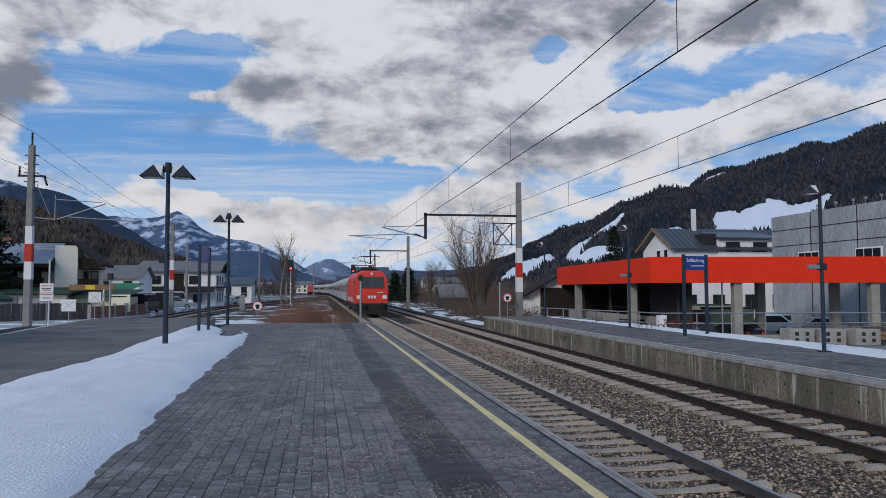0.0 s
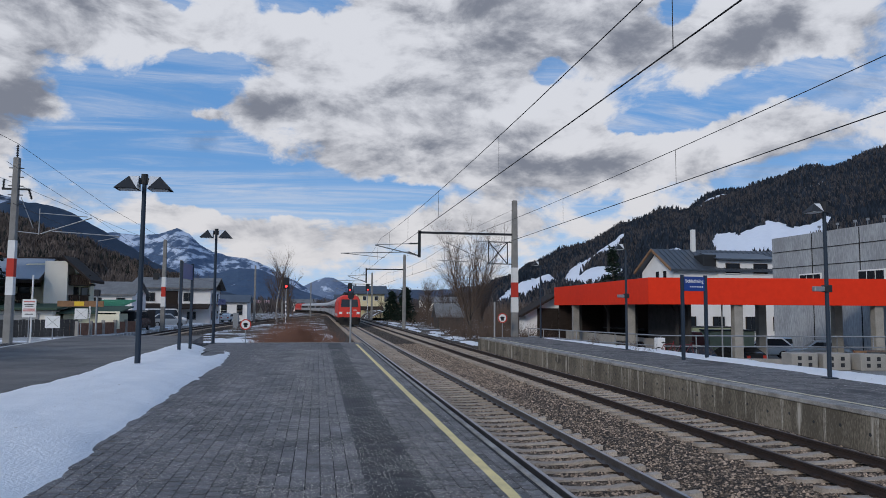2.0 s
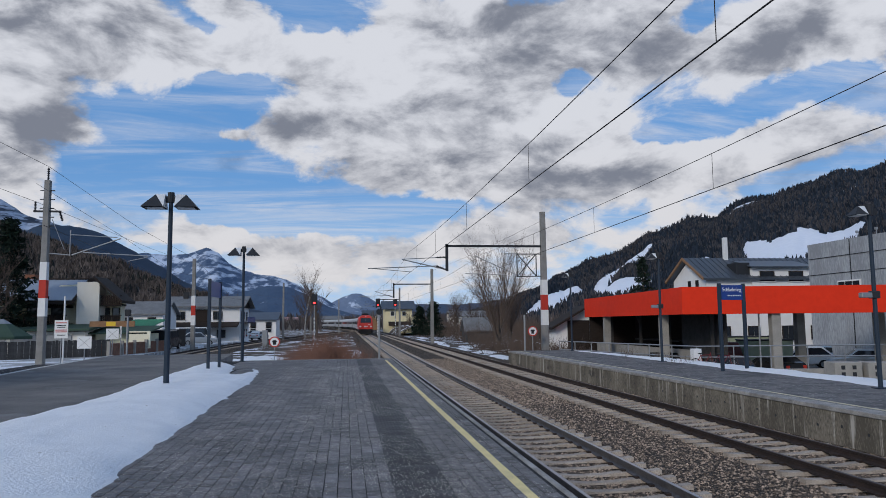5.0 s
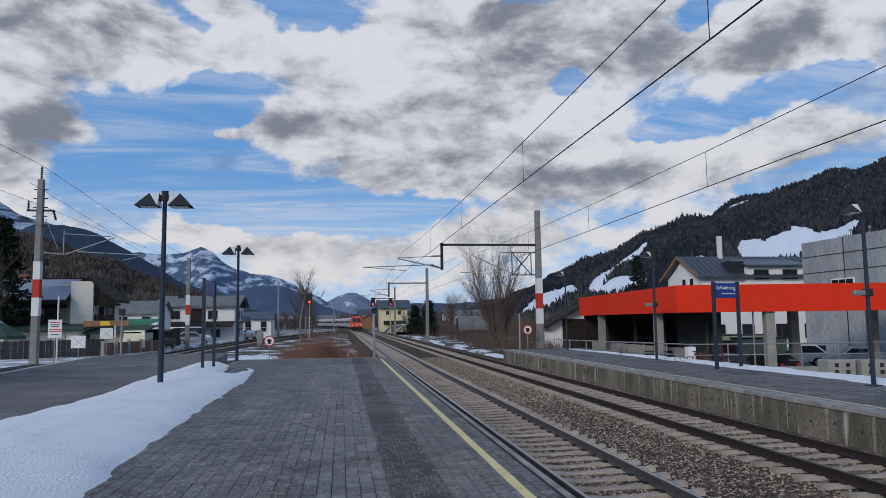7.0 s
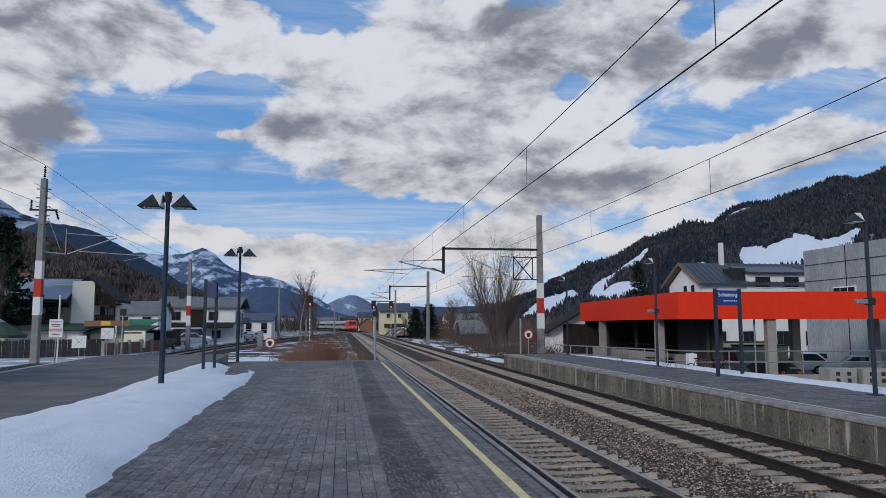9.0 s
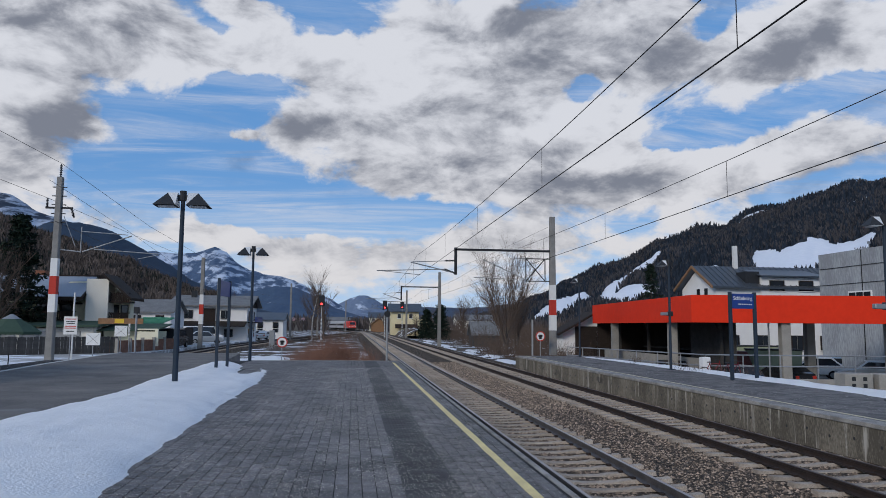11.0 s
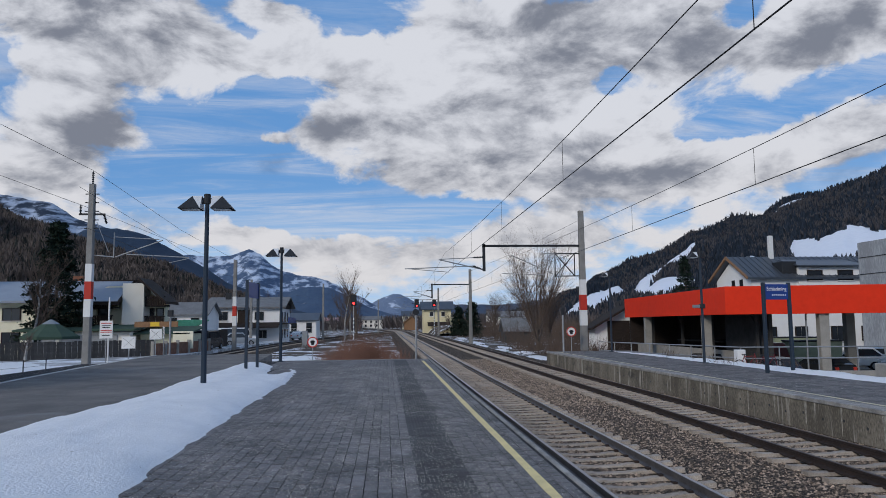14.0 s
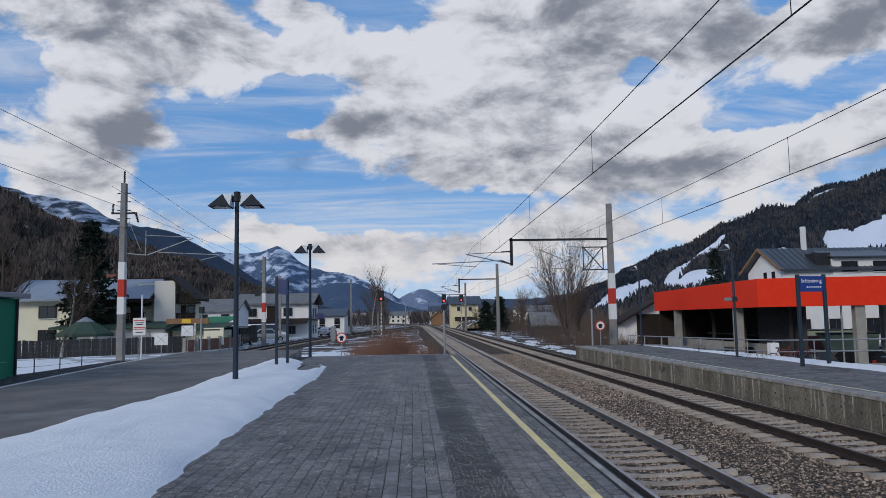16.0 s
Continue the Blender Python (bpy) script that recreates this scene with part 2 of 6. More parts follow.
M_WALL = mat("stained_concrete_wall", (0.27, 0.238, 0.19), 0.9, second=(0.10, 0.088, 0.07), scale=1.2, fine=30, amount=1.0, bump=0.25, stretch=(1, 1, 0.35))
mask_over(M_WALL, (0.42, 0.39, 0.34), 0.575, 0.66, 1.0, 6, stretch=(1, 2.6, .22))
mask_over(M_WALL, (0.065, 0.06, 0.052), 0.58, 0.72, 0.8, 8, stretch=(1, .7, 1.6), shift=(3, 2, 5))
M_YELLOW2 = mat("faded_line_paint", (0.70, 0.64, 0.44), 0.75, second=(0.42, 0.38, 0.28), scale=4, fine=60, amount=0.9)
M_YELLOW = mat("yellow_line_paint", (0.86, 0.70, 0.33), 0.7, second=(0.60, 0.49, 0.25), scale=4, fine=60, amount=0.8, bump=0.2)
M_WHITELINE = mat("white_line_paint", (0.62, 0.61, 0.58), 0.75, second=(0.4, 0.39, 0.37), scale=4, fine=60, amount=0.8)
M_BALLAST = mat("ballast_bed", (0.29, 0.22, 0.165), 0.95, second=(0.035, 0.027, 0.021), scale=14, fine=34, amount=1.4, bump=1.0, dist=0.05)
M_STONE = mat("ballast_stone", (0.37, 0.285, 0.215), 0.9, second=(0.13, 0.095, 0.072), scale=9, fine=60, amount=0.8, bump=0.2, spread=0.7, island=True)
M_SLEEPER = mat("concrete_sleeper", (0.50, 0.43, 0.36), 0.9, second=(0.23, 0.19, 0.155), scale=3, fine=60, amount=0.8, bump=0.25, spread=0.15)
M_RAIL = mat("rusty_rail_side", (0.055, 0.038, 0.032), 0.75, second=(0.03, 0.024, 0.022), scale=4, fine=50, amount=0.8, bump=0.2, metal=0.2)
# Rail sides of track 1: base colour lightened for the sky they reflect.
M_RAIL_A = mat("sky_lit_rail_side", (0.13, 0.125, 0.13), 0.42, second=(0.06, 0.055, 0.056), scale=4, fine=50, amount=0.8, bump=0.1, metal=0.4, spec=0.4)
M_RAILTOP = mat("worn_rail_head", (0.34, 0.34, 0.36), 0.28, metal=0.9, second=(0.22, 0.21, 0.21), scale=3, fine=80, amount=0.6, bump=0.05, spec=0.5)
M_RAILTOP_B = mat("dull_rail_head", (0.10, 0.075, 0.065), 0.5, metal=0.5, second=(0.06, 0.045, 0.04), scale=3, fine=80, amount=0.7, bump=0.05)
M_STEEL_BLUE = mat("dark_blue_painted_steel", (0.028, 0.042, 0.062), 0.45, second=(0.02, 0.03, 0.045), scale=3, fine=40, amount=0.5, bump=0.05)
M_DARK = mat("dark_steel", (0.03, 0.032, 0.036), 0.5, scale=5, fine=60, bump=0.05)
M_GALV = mat("galvanised_steel", (0.33, 0.34, 0.35), 0.5, metal=0.5, second=(0.24, 0.25, 0.26), scale=6, fine=60, amount=0.6, bump=0.05)
M_LAMPWHITE = mat("white_lamp_reflector", (0.62, 0.64, 0.66), 0.5, scale=4, fine=30, amount=0.3, bump=0.03)
M_MAST = mat("mast_concrete", (0.27, 0.262, 0.25), 0.85, second=(0.18, 0.175, 0.165), scale=2, fine=60, amount=0.8, bump=0.2)
M_REDPAINT = mat("red_band_paint", (0.50, 0.045, 0.03), 0.6, scale=4, fine=60, amount=0.4, bump=0.05)
M_WHITEPAINT = mat("white_band_paint", (0.72, 0.72, 0.71), 0.6, second=(0.58, 0.58, 0.57), scale=4, fine=60, amount=0.5, bump=0.05)
M_FASCIA = mat("red_fascia_panel", (0.78, 0.040, 0.012), 0.6, spec=0.15, second=(0.66, 0.032, 0.010), scale=0.25, fine=3, amount=0.5, bump=0.02)
M_CONC = mat("canopy_concrete", (0.36, 0.34, 0.31), 0.85, second=(0.24, 0.23, 0.21), scale=1.5, fine=40, amount=0.8, bump=0.15)
M_SIGNBLUE = mat("blue_sign_enamel", (0.02, 0.055, 0.24), 0.35, scale=3, fine=30, amount=0.3, bump=0.02)
M_SIGNWHITE = mat("white_sign_face", (0.74, 0.74, 0.73), 0.5, second=(0.6, 0.6, 0.58), scale=5, fine=40, amount=0.5, bump=0.02)
M_LETTER = mat("white_lettering", (0.85, 0.85, 0.85), 0.5, scale=5, fine=40, amount=0.1, bump=0)
M_WIRE = mat("dark_copper_wire", (0.035, 0.032, 0.03), 0.6, scale=5, fine=40, bump=0)
M_RENDER_W = mat("white_render", (0.80, 0.79, 0.78), 0.9, second=(0.70, 0.69, 0.68), scale=0.8, fine=20, amount=0.6, bump=0.08)
M_RENDER_Y = mat("pale_yellow_render", (0.80, 0.77, 0.60), 0.9, second=(0.64, 0.6, 0.46), scale=0.8, fine=20, amount=0.6, bump=0.08)
M_RENDER_B = mat("beige_render", (0.78, 0.75, 0.68), 0.9, second=(0.70, 0.67, 0.60), scale=0.8, fine=20, amount=0.6, bump=0.08)
M_ROOF_G = mat("grey_roof_sheet", (0.21, 0.21, 0.21), 0.6, second=(0.13, 0.13, 0.13), scale=1.0, fine=12, amount=0.9, bump=0.2)
M_ROOF_D = mat("slate_blue_standing_seam_roof", (0.095, 0.11, 0.13), 0.38, metal=0.4, second=(0.06, 0.07, 0.085), scale=0.7, fine=10, amount=0.7, bump=0.08)
M_ROOF_B = mat("blue_grey_roof_sheet", (0.24, 0.28, 0.34), 0.4, second=(0.17, 0.20, 0.25), scale=0.7, fine=10, amount=0.6, bump=0.05, spec=0.5)
M_WOOD_D = mat("dark_stained_wood", (0.035, 0.026, 0.022), 0.8, second=(0.02, 0.015, 0.013), scale=3, fine=30, amount=0.8, bump=0.2, stretch=(1, 1, 5))
M_WOOD = mat("larch_wood", (0.30, 0.17, 0.09), 0.75, second=(0.2, 0.11, 0.06), scale=3, fine=30, amount=0.8, bump=0.2)
M_WOODGREY = mat("weathered_grey_boards", (0.085, 0.082, 0.08), 0.85, second=(0.05, 0.048, 0.047), scale=3, fine=30, amount=0.9, bump=0.2, spread=0.2)
M_GLASS = mat("dark_window_glass", (0.02, 0.024, 0.03), 0.06, scale=2, fine=10, amount=0.3, bump=0, spec=0.6)
M_GREEN = mat("green_sheet_metal", (0.012, 0.19, 0.11), 0.55, second=(0.01, 0.15, 0.085), scale=0.8, fine=20, amount=0.5, bump=0.05)
M_GREENROOF = mat("pale_green_roof", (0.12, 0.40, 0.22), 0.6, second=(0.08, 0.30, 0.16), scale=1, fine=14, amount=0.7, bump=0.1)
M_GREENCLOTH = mat("dark_green_canvas", (0.055, 0.09, 0.065), 0.85, scale=2, fine=50, amount=0.6, bump=0.1)
M_YELLOWPLATE = mat("yellow_sign_plate", (0.75, 0.5, 0.05), 0.5, scale=4, fine=30, amount=0.3, bump=0)
M_BARK = mat("grey_bark", (0.13, 0.105, 0.085), 0.9, second=(0.07, 0.055, 0.045), scale=5, fine=40, amount=0.9, bump=0.4)
M_TWIG = mat("bare_twigs", (0.12, 0.085, 0.065), 0.9, second=(0.08, 0.06, 0.05), scale=4, fine=40, amount=0.7, bump=0)
M_BIRCH = mat("birch_bark", (0.55, 0.53, 0.5), 0.85, second=(0.16, 0.15, 0.14), scale=4, fine=14, amount=1.0, bump=0.2)
M_NEEDLE = mat("dark_conifer_needles", (0.018, 0.032, 0.02), 0.9, second=(0.008, 0.016, 0.011), scale=3, fine=20, amount=0.9, bump=0, spread=0.4, island=True)
M_BUSH = mat("reddish_dead_brush", (0.27, 0.14, 0.095), 0.9, second=(0.15, 0.08, 0.058), scale=3, fine=30, amount=0.8, bump=0)

# ---- mesh building ----


class Shape:
    """Collects vertices and faces of one part."""

    def __init__(self):
        self.v, self.f = [], []

    def add(self, vs, fs):
        o = len(self.v)
        self.v += [tuple(p) for p in vs]
        self.f += [tuple(i + o for i in f) for f in fs]
        return self

    def box(self, x0, y0, z0, x1, y1, z1):
        return self.add([(x0, y0, z0), (x1, y0, z0), (x1, y1, z0), (x0, y1, z0), (x0, y0, z1), (x1, y0, z1), (x1, y1, z1), (x0, y1, z1)],
                        [(0, 3, 2, 1), (4, 5, 6, 7), (0, 1, 5, 4), (1, 2, 6, 5), (2, 3, 7, 6), (3, 0, 4, 7)])

    def tube(self, a, b, r0, r1=None, n=8, caps=True):
        a, b = Vector(a), Vector(b)
        r1 = r0 if r1 is None else r1
        d = (b - a).normalized()
        u = d.orthogonal().normalized()
        w = d.cross(u)
        ring = [(math.cos(2 * math.pi * i / n), math.sin(2 * math.pi * i / n)) for i in range(n)]
        vs = [a + (u * c + w * s) * r0 for c, s in ring] + [b + (u * c + w * s) * r1 for c, s in ring]
        fs = [(i, (i + 1) % n, n + (i + 1) % n, n + i) for i in range(n)]
        if caps:
            fs += [tuple(range(n))[::-1], tuple(range(n, 2 * n))]
        return self.add(vs, fs)

    def prism(self, pts, a, b, axis="y"):
        """A 2D outline swept straight: along y the outline is (x, z), along x it is (y, z), along z it is (x, y)."""
        put = {"y": lambda p, s: (p[0], s, p[1]), "x": lambda p, s: (s, p[0], p[1]), "z": lambda p, s: (p[0], p[1], s)}[axis]
        n = len(pts)
        vs = [put(p, a) for p in pts] + [put(p, b) for p in pts]
        return self.add(vs, [tuple(range(n)), tuple(range(n, 2 * n))[::-1]] + [(i, n + i, n + (i + 1) % n, (i + 1) % n) for i in range(n)])

    def loft(self, rings, closed=True, caps=True):
        n = len(rings[0])
        vs = [p for r in rings for p in r]
        fs = []
        for k in range(len(rings) - 1):
            for i in range(n if closed else n - 1):
                j = (i + 1) % n
                fs.append((k * n + i, k * n + j, (k + 1) * n + j, (k + 1) * n + i))
        if caps and closed:
            fs += [tuple(range(n))[::-1], tuple(range((len(rings) - 1) * n, len(rings) * n))]
        return self.add(vs, fs)

    def mesh(self, name, material, bevel=0.0, smooth=False):
        me = bpy.data.meshes.new(name)
        me.from_pydata(self.v, [], self.f)
        bm = bmesh.new()
        bm.from_mesh(me)
        if len(self.f) < 20000:
            bmesh.ops.recalc_face_normals(bm, faces=bm.faces)
        if bevel:
            bmesh.ops.bevel(bm, geom=[e for e in bm.edges if len(e.link_faces) == 2 and e.calc_face_angle(0) > 0.5], offset=bevel, segments=1, affect="EDGES", clamp_overlap=True)
        bm.to_mesh(me)
        bm.free()
        if smooth:
            for p in me.polygons:
                p.use_smooth = True
        me.materials.append(material)
        return me


def part(name, shape, material, parent, label="", bevel=0.0, smooth=False, at=None):
    ob = new(name, shape.mesh(name, material, bevel, smooth))
    ob.parent = parent
    if at is not None:
        ob.matrix_basis = at
    if label:
        tagged(ob, label=label)
    return ob


def thing(name, label, category, m=None, group="", kind=""):
    ob = new(name)
    ob.empty_display_size = 0.2
    if m is not None:
        ob.matrix_basis = m
    return tagged(ob, label=label, category=category, group=group, kind=kind)


def solid(name, shape, material, label, category="", kind="", bevel=0.0, smooth=False, m=None, group=""):
    ob = new(name, shape.mesh(name, material, bevel, smooth))
    if m is not None:
        ob.matrix_basis = m
    return tagged(ob, label=label, category=category, kind=kind, group=group)


# ---- the railway's plan ----
PZ, PZ2 = 0.55, 0.58            # platform heights over the rails
EDGE, EDGE2 = -1.63, 6.2        # platform edges
BEND_Y, BEND_R = 225.0, 800.0   # the main line bends to the left
END_Y = 40.3                    # end of the island platform


def on_line(s, off=0.0):
    """A point of the main line, s metres along it, off metres to its right, and its heading."""
    if s <= BEND_Y:
        return off, s, 0.0
    a = (s - BEND_Y) / BEND_R
    return -BEND_R + (BEND_R + off) * math.cos(a), BEND_Y + (BEND_R + off) * math.sin(a), a


def main_track(off):
    return [on_line(s, off)[:2] for s in [-30, 0, 30, 60, 100, 150, 200, 225] + [225 + 15 * i for i in range(1, 48)]]


def siding():
    ys = np.linspace(50.5, 235, 40)
    xs = np.interp(ys, [50, 64, 79, 100, 122, 145, 175, 207, 235], [-18.1, -18.5, -18.45, -17.6, -15.9, -13.6, -10.4, -6.6, -3.2])
    for _ in range(3):
        xs[1:-1] = (xs[:-2] + xs[1:-1] * 2 + xs[2:]) / 4
    return [(float(a), float(b)) for a, b in zip(xs, ys)]


RAIL = [(-.07, -.16), (.07, -.16), (.07, -.145), (.012, -.12), (.012, -.05), (.036, -.038), (.036, -.004), (-.036, -.004), (-.036, -.038), (-.012, -.05), (-.012, -.12), (-.07, -.145)]


def sweep(path, off, outline):
    rings = []
    for i, (x, y) in enumerate(path):
        a, b = path[max(0, i - 1)], path[min(len(path) - 1, i + 1)]
        d = Vector((b[0] - a[0], b[1] - a[1])).normalized()
        r = Vector((d.y, -d.x))
        rings.append([(x + r.x * (off + u), y + r.y * (off + u), w) for u, w in outline])
    return Shape().loft(rings)


def walk_path(path, step):
    """Points at even steps along a line, with the heading."""
    out, rest = [], 0.0
    for (x0, y0), (x1, y1) in zip(path, path[1:]):
        n = math.hypot(x1 - x0, y1 - y0)
        s = rest
        while s < n:
            out.append((x0 + (x1 - x0) * s / n, y0 + (y1 - y0) * s / n, math.atan2(-(x1 - x0), y1 - y0)))
            s += step
        rest = s - n
    return out


def sleeper_shape():
    s = Shape()
    prof = [(-1.3, -.13), (-1.15, -.145), (-.5, -.155), (-.25, -.185), (.25, -.185), (.5, -.155), (1.15, -.145), (1.3, -.13)]
    rings = [[(x, -.15, -.36), (x, -.088, z), (x, .088, z), (x, .15, -.36)] for x, z in prof]
    return s.loft(rings)


def build_track(name, path, top, side_m, label, near):
    t = thing(name, label, "railway track", kind="structure")
    for side in (-.7525, .7525):
        part("rail", sweep(path, side, RAIL), side_m, t)
        part("rail_head", sweep(path, side, [(-.032, -.004), (.032, -.004), (.024, 0), (-.024, 0)]), top, t, "running surface polished by wheels")
    one = sleeper_shape().mesh("sleeper", M_SLEEPER)
    base = np.array([v.co for v in one.vertices])
    faces = [tuple(p.vertices) for p in one.polygons]
    rest = Shape()
    for i, (x, y, a) in enumerate(walk_path(path, 0.6)):
        if y < -12:
            continue
        if y < near:
            ob = new("sleeper", one)
            ob.parent = t
            ob.matrix_basis = pose(x + random.uniform(-.02, .02), y + random.uniform(-.02, .02), random.uniform(-.008, .008), 0, 0, math.degrees(a) + random.uniform(-.5, .5))
        elif y < 330:
            c, s = math.cos(a), math.sin(a)
            rest.add([(x + c * p[0] - s * p[1], y + s * p[0] + c * p[1], p[2]) for p in base], faces)
    tagged(part("far_sleepers", rest, M_SLEEPER, t), kind="stuff")
    clips = Shape()
    for x, y, a in walk_path(path, 0.6):
        if -12 < y < 45:
            for side in (-.7525, .7525):
                for d in (-.11, .11):
                    clips.box(x + side + d - .035, y - .05, -.18, x + side + d + .035, y + .05, -.115)
    if clips.v:
        tagged(part("rail_clips", clips, M_RAIL, t), kind="stuff")
    return t


build_track("track_1", main_track(0.0), M_RAILTOP, M_RAIL_A, "main railway track on concrete sleepers with polished rails", 100)
build_track("track_2", main_track(4.5), M_RAILTOP_B, M_RAIL, "railway track with rust-brown rails on concrete sleepers", 100)
build_track("track_3", siding(), M_RAILTOP_B, M_RAIL, "curved siding track that ends at the asphalt", 70)

# ---- ground and ballast ----
M_GROUND = mat("winter_earth", (0.13, 0.10, 0.075), 0.95, second=(0.07, 0.055, 0.042), scale=0.35, fine=7, amount=1.0, bump=0.6, dist=0.06)
mask_over(M_GROUND, (0.78, 0.80, 0.84), 0.53, 0.57, 0.28, 9)
M_YARD = mat("wet_yard_asphalt", (0.30, 0.295, 0.29), 0.55, second=(0.17, 0.167, 0.163), scale=0.3, fine=18, amount=0.9, bump=0.2)
mask_over(M_YARD, (0.75, 0.77, 0.80), 0.57, 0.62, 0.22, 8)


def build_ground():
    s = Shape()
    xs = [-4500, -1500, -500, -200, -100, -60, -40, -30, -22, -15, -8, -3, 3, 8, 14, 20, 30, 45, 70, 120, 300, 900, 2000, 4500]
    ys = [-3000, -500, -100, -30, 0, 20, 40, 60, 80, 100, 130, 160, 200, 250, 300, 400, 600, 1000, 2000, 4700]
    s.v = [(x, y, -1.6 if 18 < x < 80 and 38 < y < 90 else -0.45) for y in ys for x in xs]
    n = len(xs)
    s.f = [(j * n + i, j * n + i + 1, (j + 1) * n + i + 1, (j + 1) * n + i) for j in range(len(ys) - 1) for i in range(n - 1)]
    solid("ground", s, M_GROUND, "brown winter ground with patches of snow", kind="structure")


build_ground()


def build_ballast():
    for name, path, l, r, label in (("ballast", main_track(2.25), -4.6, 4.6, "brown crushed stone ballast under both main tracks"), ("ballast_siding", siding(), -2.0, 2.0, "crushed stone ballast of the siding")):
        rings = []
        for i, (x, y) in enumerate(path):
            a, b = path[max(0, i - 1)], path[min(len(path) - 1, i + 1)]
            d = Vector((b[0] - a[0], b[1] - a[1])).normalized()
            rings.append([(x + d.y * o, y - d.x * o, z) for o, z in ((l - .5, -.48), (l, -.215), (0, -.205), (r, -.215), (r + .6, -.48))])
        solid(name, Shape().loft(rings, closed=False), M_BALLAST, label, kind="structure")
    # loose stones
    rng = np.random.default_rng(4)
    s = Shape()
    ico = [(0, 0, 1), (.9, 0, .2), (.2, .9, .1), (-.8, .4, .15), (-.7, -.6, .1), (.3, -.9, .2)]
    tri = [(0, 1, 2), (0, 2, 3), (0, 3, 4), (0, 4, 5), (0, 5, 1)]
    for k in range(100000):
        y = 2 + 52 * rng.random() ** 1.5
        x = rng.uniform(-1.62, 6.1)
        near_rail = min(abs(abs(x) - .7525), abs(abs(x - 4.5) - .7525))
        if near_rail < .1:
            continue
        on_sleeper = ((y + 30) % 0.6 < .13 or (y + 30) % 0.6 > .47) and min(abs(x), abs(x - 4.5)) < 1.2
        if on_sleeper and rng.random() < .93:
            continue
        q = rng.uniform(.018, .046) * (1 if y < 24 else 1.25)
        a = rng.uniform(0, 6.28)
        c, w, h = math.cos(a) * q, math.sin(a) * q, q * rng.uniform(.5, 1.1)
        s.add([(x + c * p[0] - w * p[1], y + w * p[0] + c * p[1], -.218 + p[2] * h) for p in ico], tri)
    solid("ballast_stones", s, M_STONE, "loose brown ballast stones between the rails", kind="stuff")


build_ballast()

# ---- island platform ----


def build_platform():
    base = Shape().box(-19.6, -12, -.45, EDGE - .09, END_Y, PZ - .012)
    p = solid("platform_island", base, M_JOINT, "island platform paved with dark interlocking concrete blocks", kind="structure")
    part("asphalt", Shape().prism([(-16.2, -12), (-10.6, -12), (-10.6, END_Y - 1.5), (-11.5, END_Y + 10), (-19.0, END_Y + 10.2), (-19.05, 47), (-18.35, 37), (-17.6, 29.5), (-17, 24.5)], -.3, PZ - .006, "z"), M_ASPHALT, p, "grey worn asphalt")
    part("white_edge_line", Shape().prism([(-16.3, -12), (-16.1, -12), (-16.85, 24.5), (-17.45, 29.5), (-18.2, 37), (-18.85, 47), (-18.9, 50.3), (-19.1, 50.3), (-19.05, 47), (-18.4, 37), (-17.65, 29.5), (-17.05, 24.5)], -.3, PZ + .004, "z"), M_WHITELINE, p, "white painted kerb")
    kerb = Shape()
    y = -6.0
    for k in range(47):
        kerb = Shape().box(EDGE - .085, y, -.45, EDGE, y + .985, PZ)
        part("kerb_stone", kerb, M_EDGE, p, bevel=.008)
        y += 1.0
    # yellow line, slightly uneven
    L, R = [], []
    for i in range(90):
        yy = -6 + i * .5
        if yy > 38.8:
            break
        L.append((-2.175 + random.uniform(-.006, .006), yy))
        R.append((-2.055 + random.uniform(-.006, .006), yy))
    part("yellow_line", Shape().prism(L + R[::-1], PZ - .02, PZ + .004, "z"), M_YELLOW, p, "worn yellow safety line")
    part("end_kerb", Shape().box(-9.6, END_Y - .0, -.45, EDGE - .18, END_Y + .18, PZ + .005), M_EDGE, p, bevel=.01)
    return p


PLATFORM = build_platform()

# ---- far platform ----


def build_platform_2():
    wall = Shape().box(EDGE2, -25, -.45, EDGE2 + .25, 47, PZ2 - .02)
    p = solid("platform_side", wall, M_WALL, "side platform with a stained concrete wall", kind="structure")
    part("coping", Shape().box(EDGE2 - .03, -25, PZ2 - .1, EDGE2 + .42, 47.03, PZ2), M_EDGE, p, bevel=.012)
    part("paving", Shape().box(EDGE2 + .424, -25, -.4, 11.6, 47, PZ2 - .003), M_GREYWALK, p, "grey platform paving")
    part("yellow_line", Shape().box(EDGE2 + .50, -25, PZ2 - .05, EDGE2 + .60, 46.8, PZ2 + .003), M_YELLOW2, p, "worn yellow safety line")
    hole = Shape().tube((EDGE2 - .004, 0, 0), (EDGE2 + .05, 0, 0), .036, n=8).mesh("wall_hole", M_DARK)
    for i in range(52):
        ob = new("wall_hole", hole)
        ob.parent = p
        ob.matrix_basis = pose(0, 5.5 + i * .8, .13 if i % 2 else .19)
    lime = mat("lime_streaked_joint", (0.50, 0.47, 0.41), 0.9, second=(0.20, 0.18, 0.15), scale=6, fine=40, amount=1.1, bump=.2, stretch=(1, 1, .3))
    for i in range(30):
        w, d = random.uniform(.03, .07), random.uniform(.35, .85)
        part("wall_joint", Shape().prism([(-w, PZ2 - .1), (w, PZ2 - .1), (w * .6, PZ2 - .1 - d * .5), (w * .3, PZ2 - .1 - d), (-w * .3, PZ2 - .1 - d), (-w * .7, PZ2 - .1 - d * .4)], EDGE2 - .003, EDGE2 + .02, "x"), lime, p, at=pose(0, 4 + i * 1.42, 0))
    return p


build_platform_2()


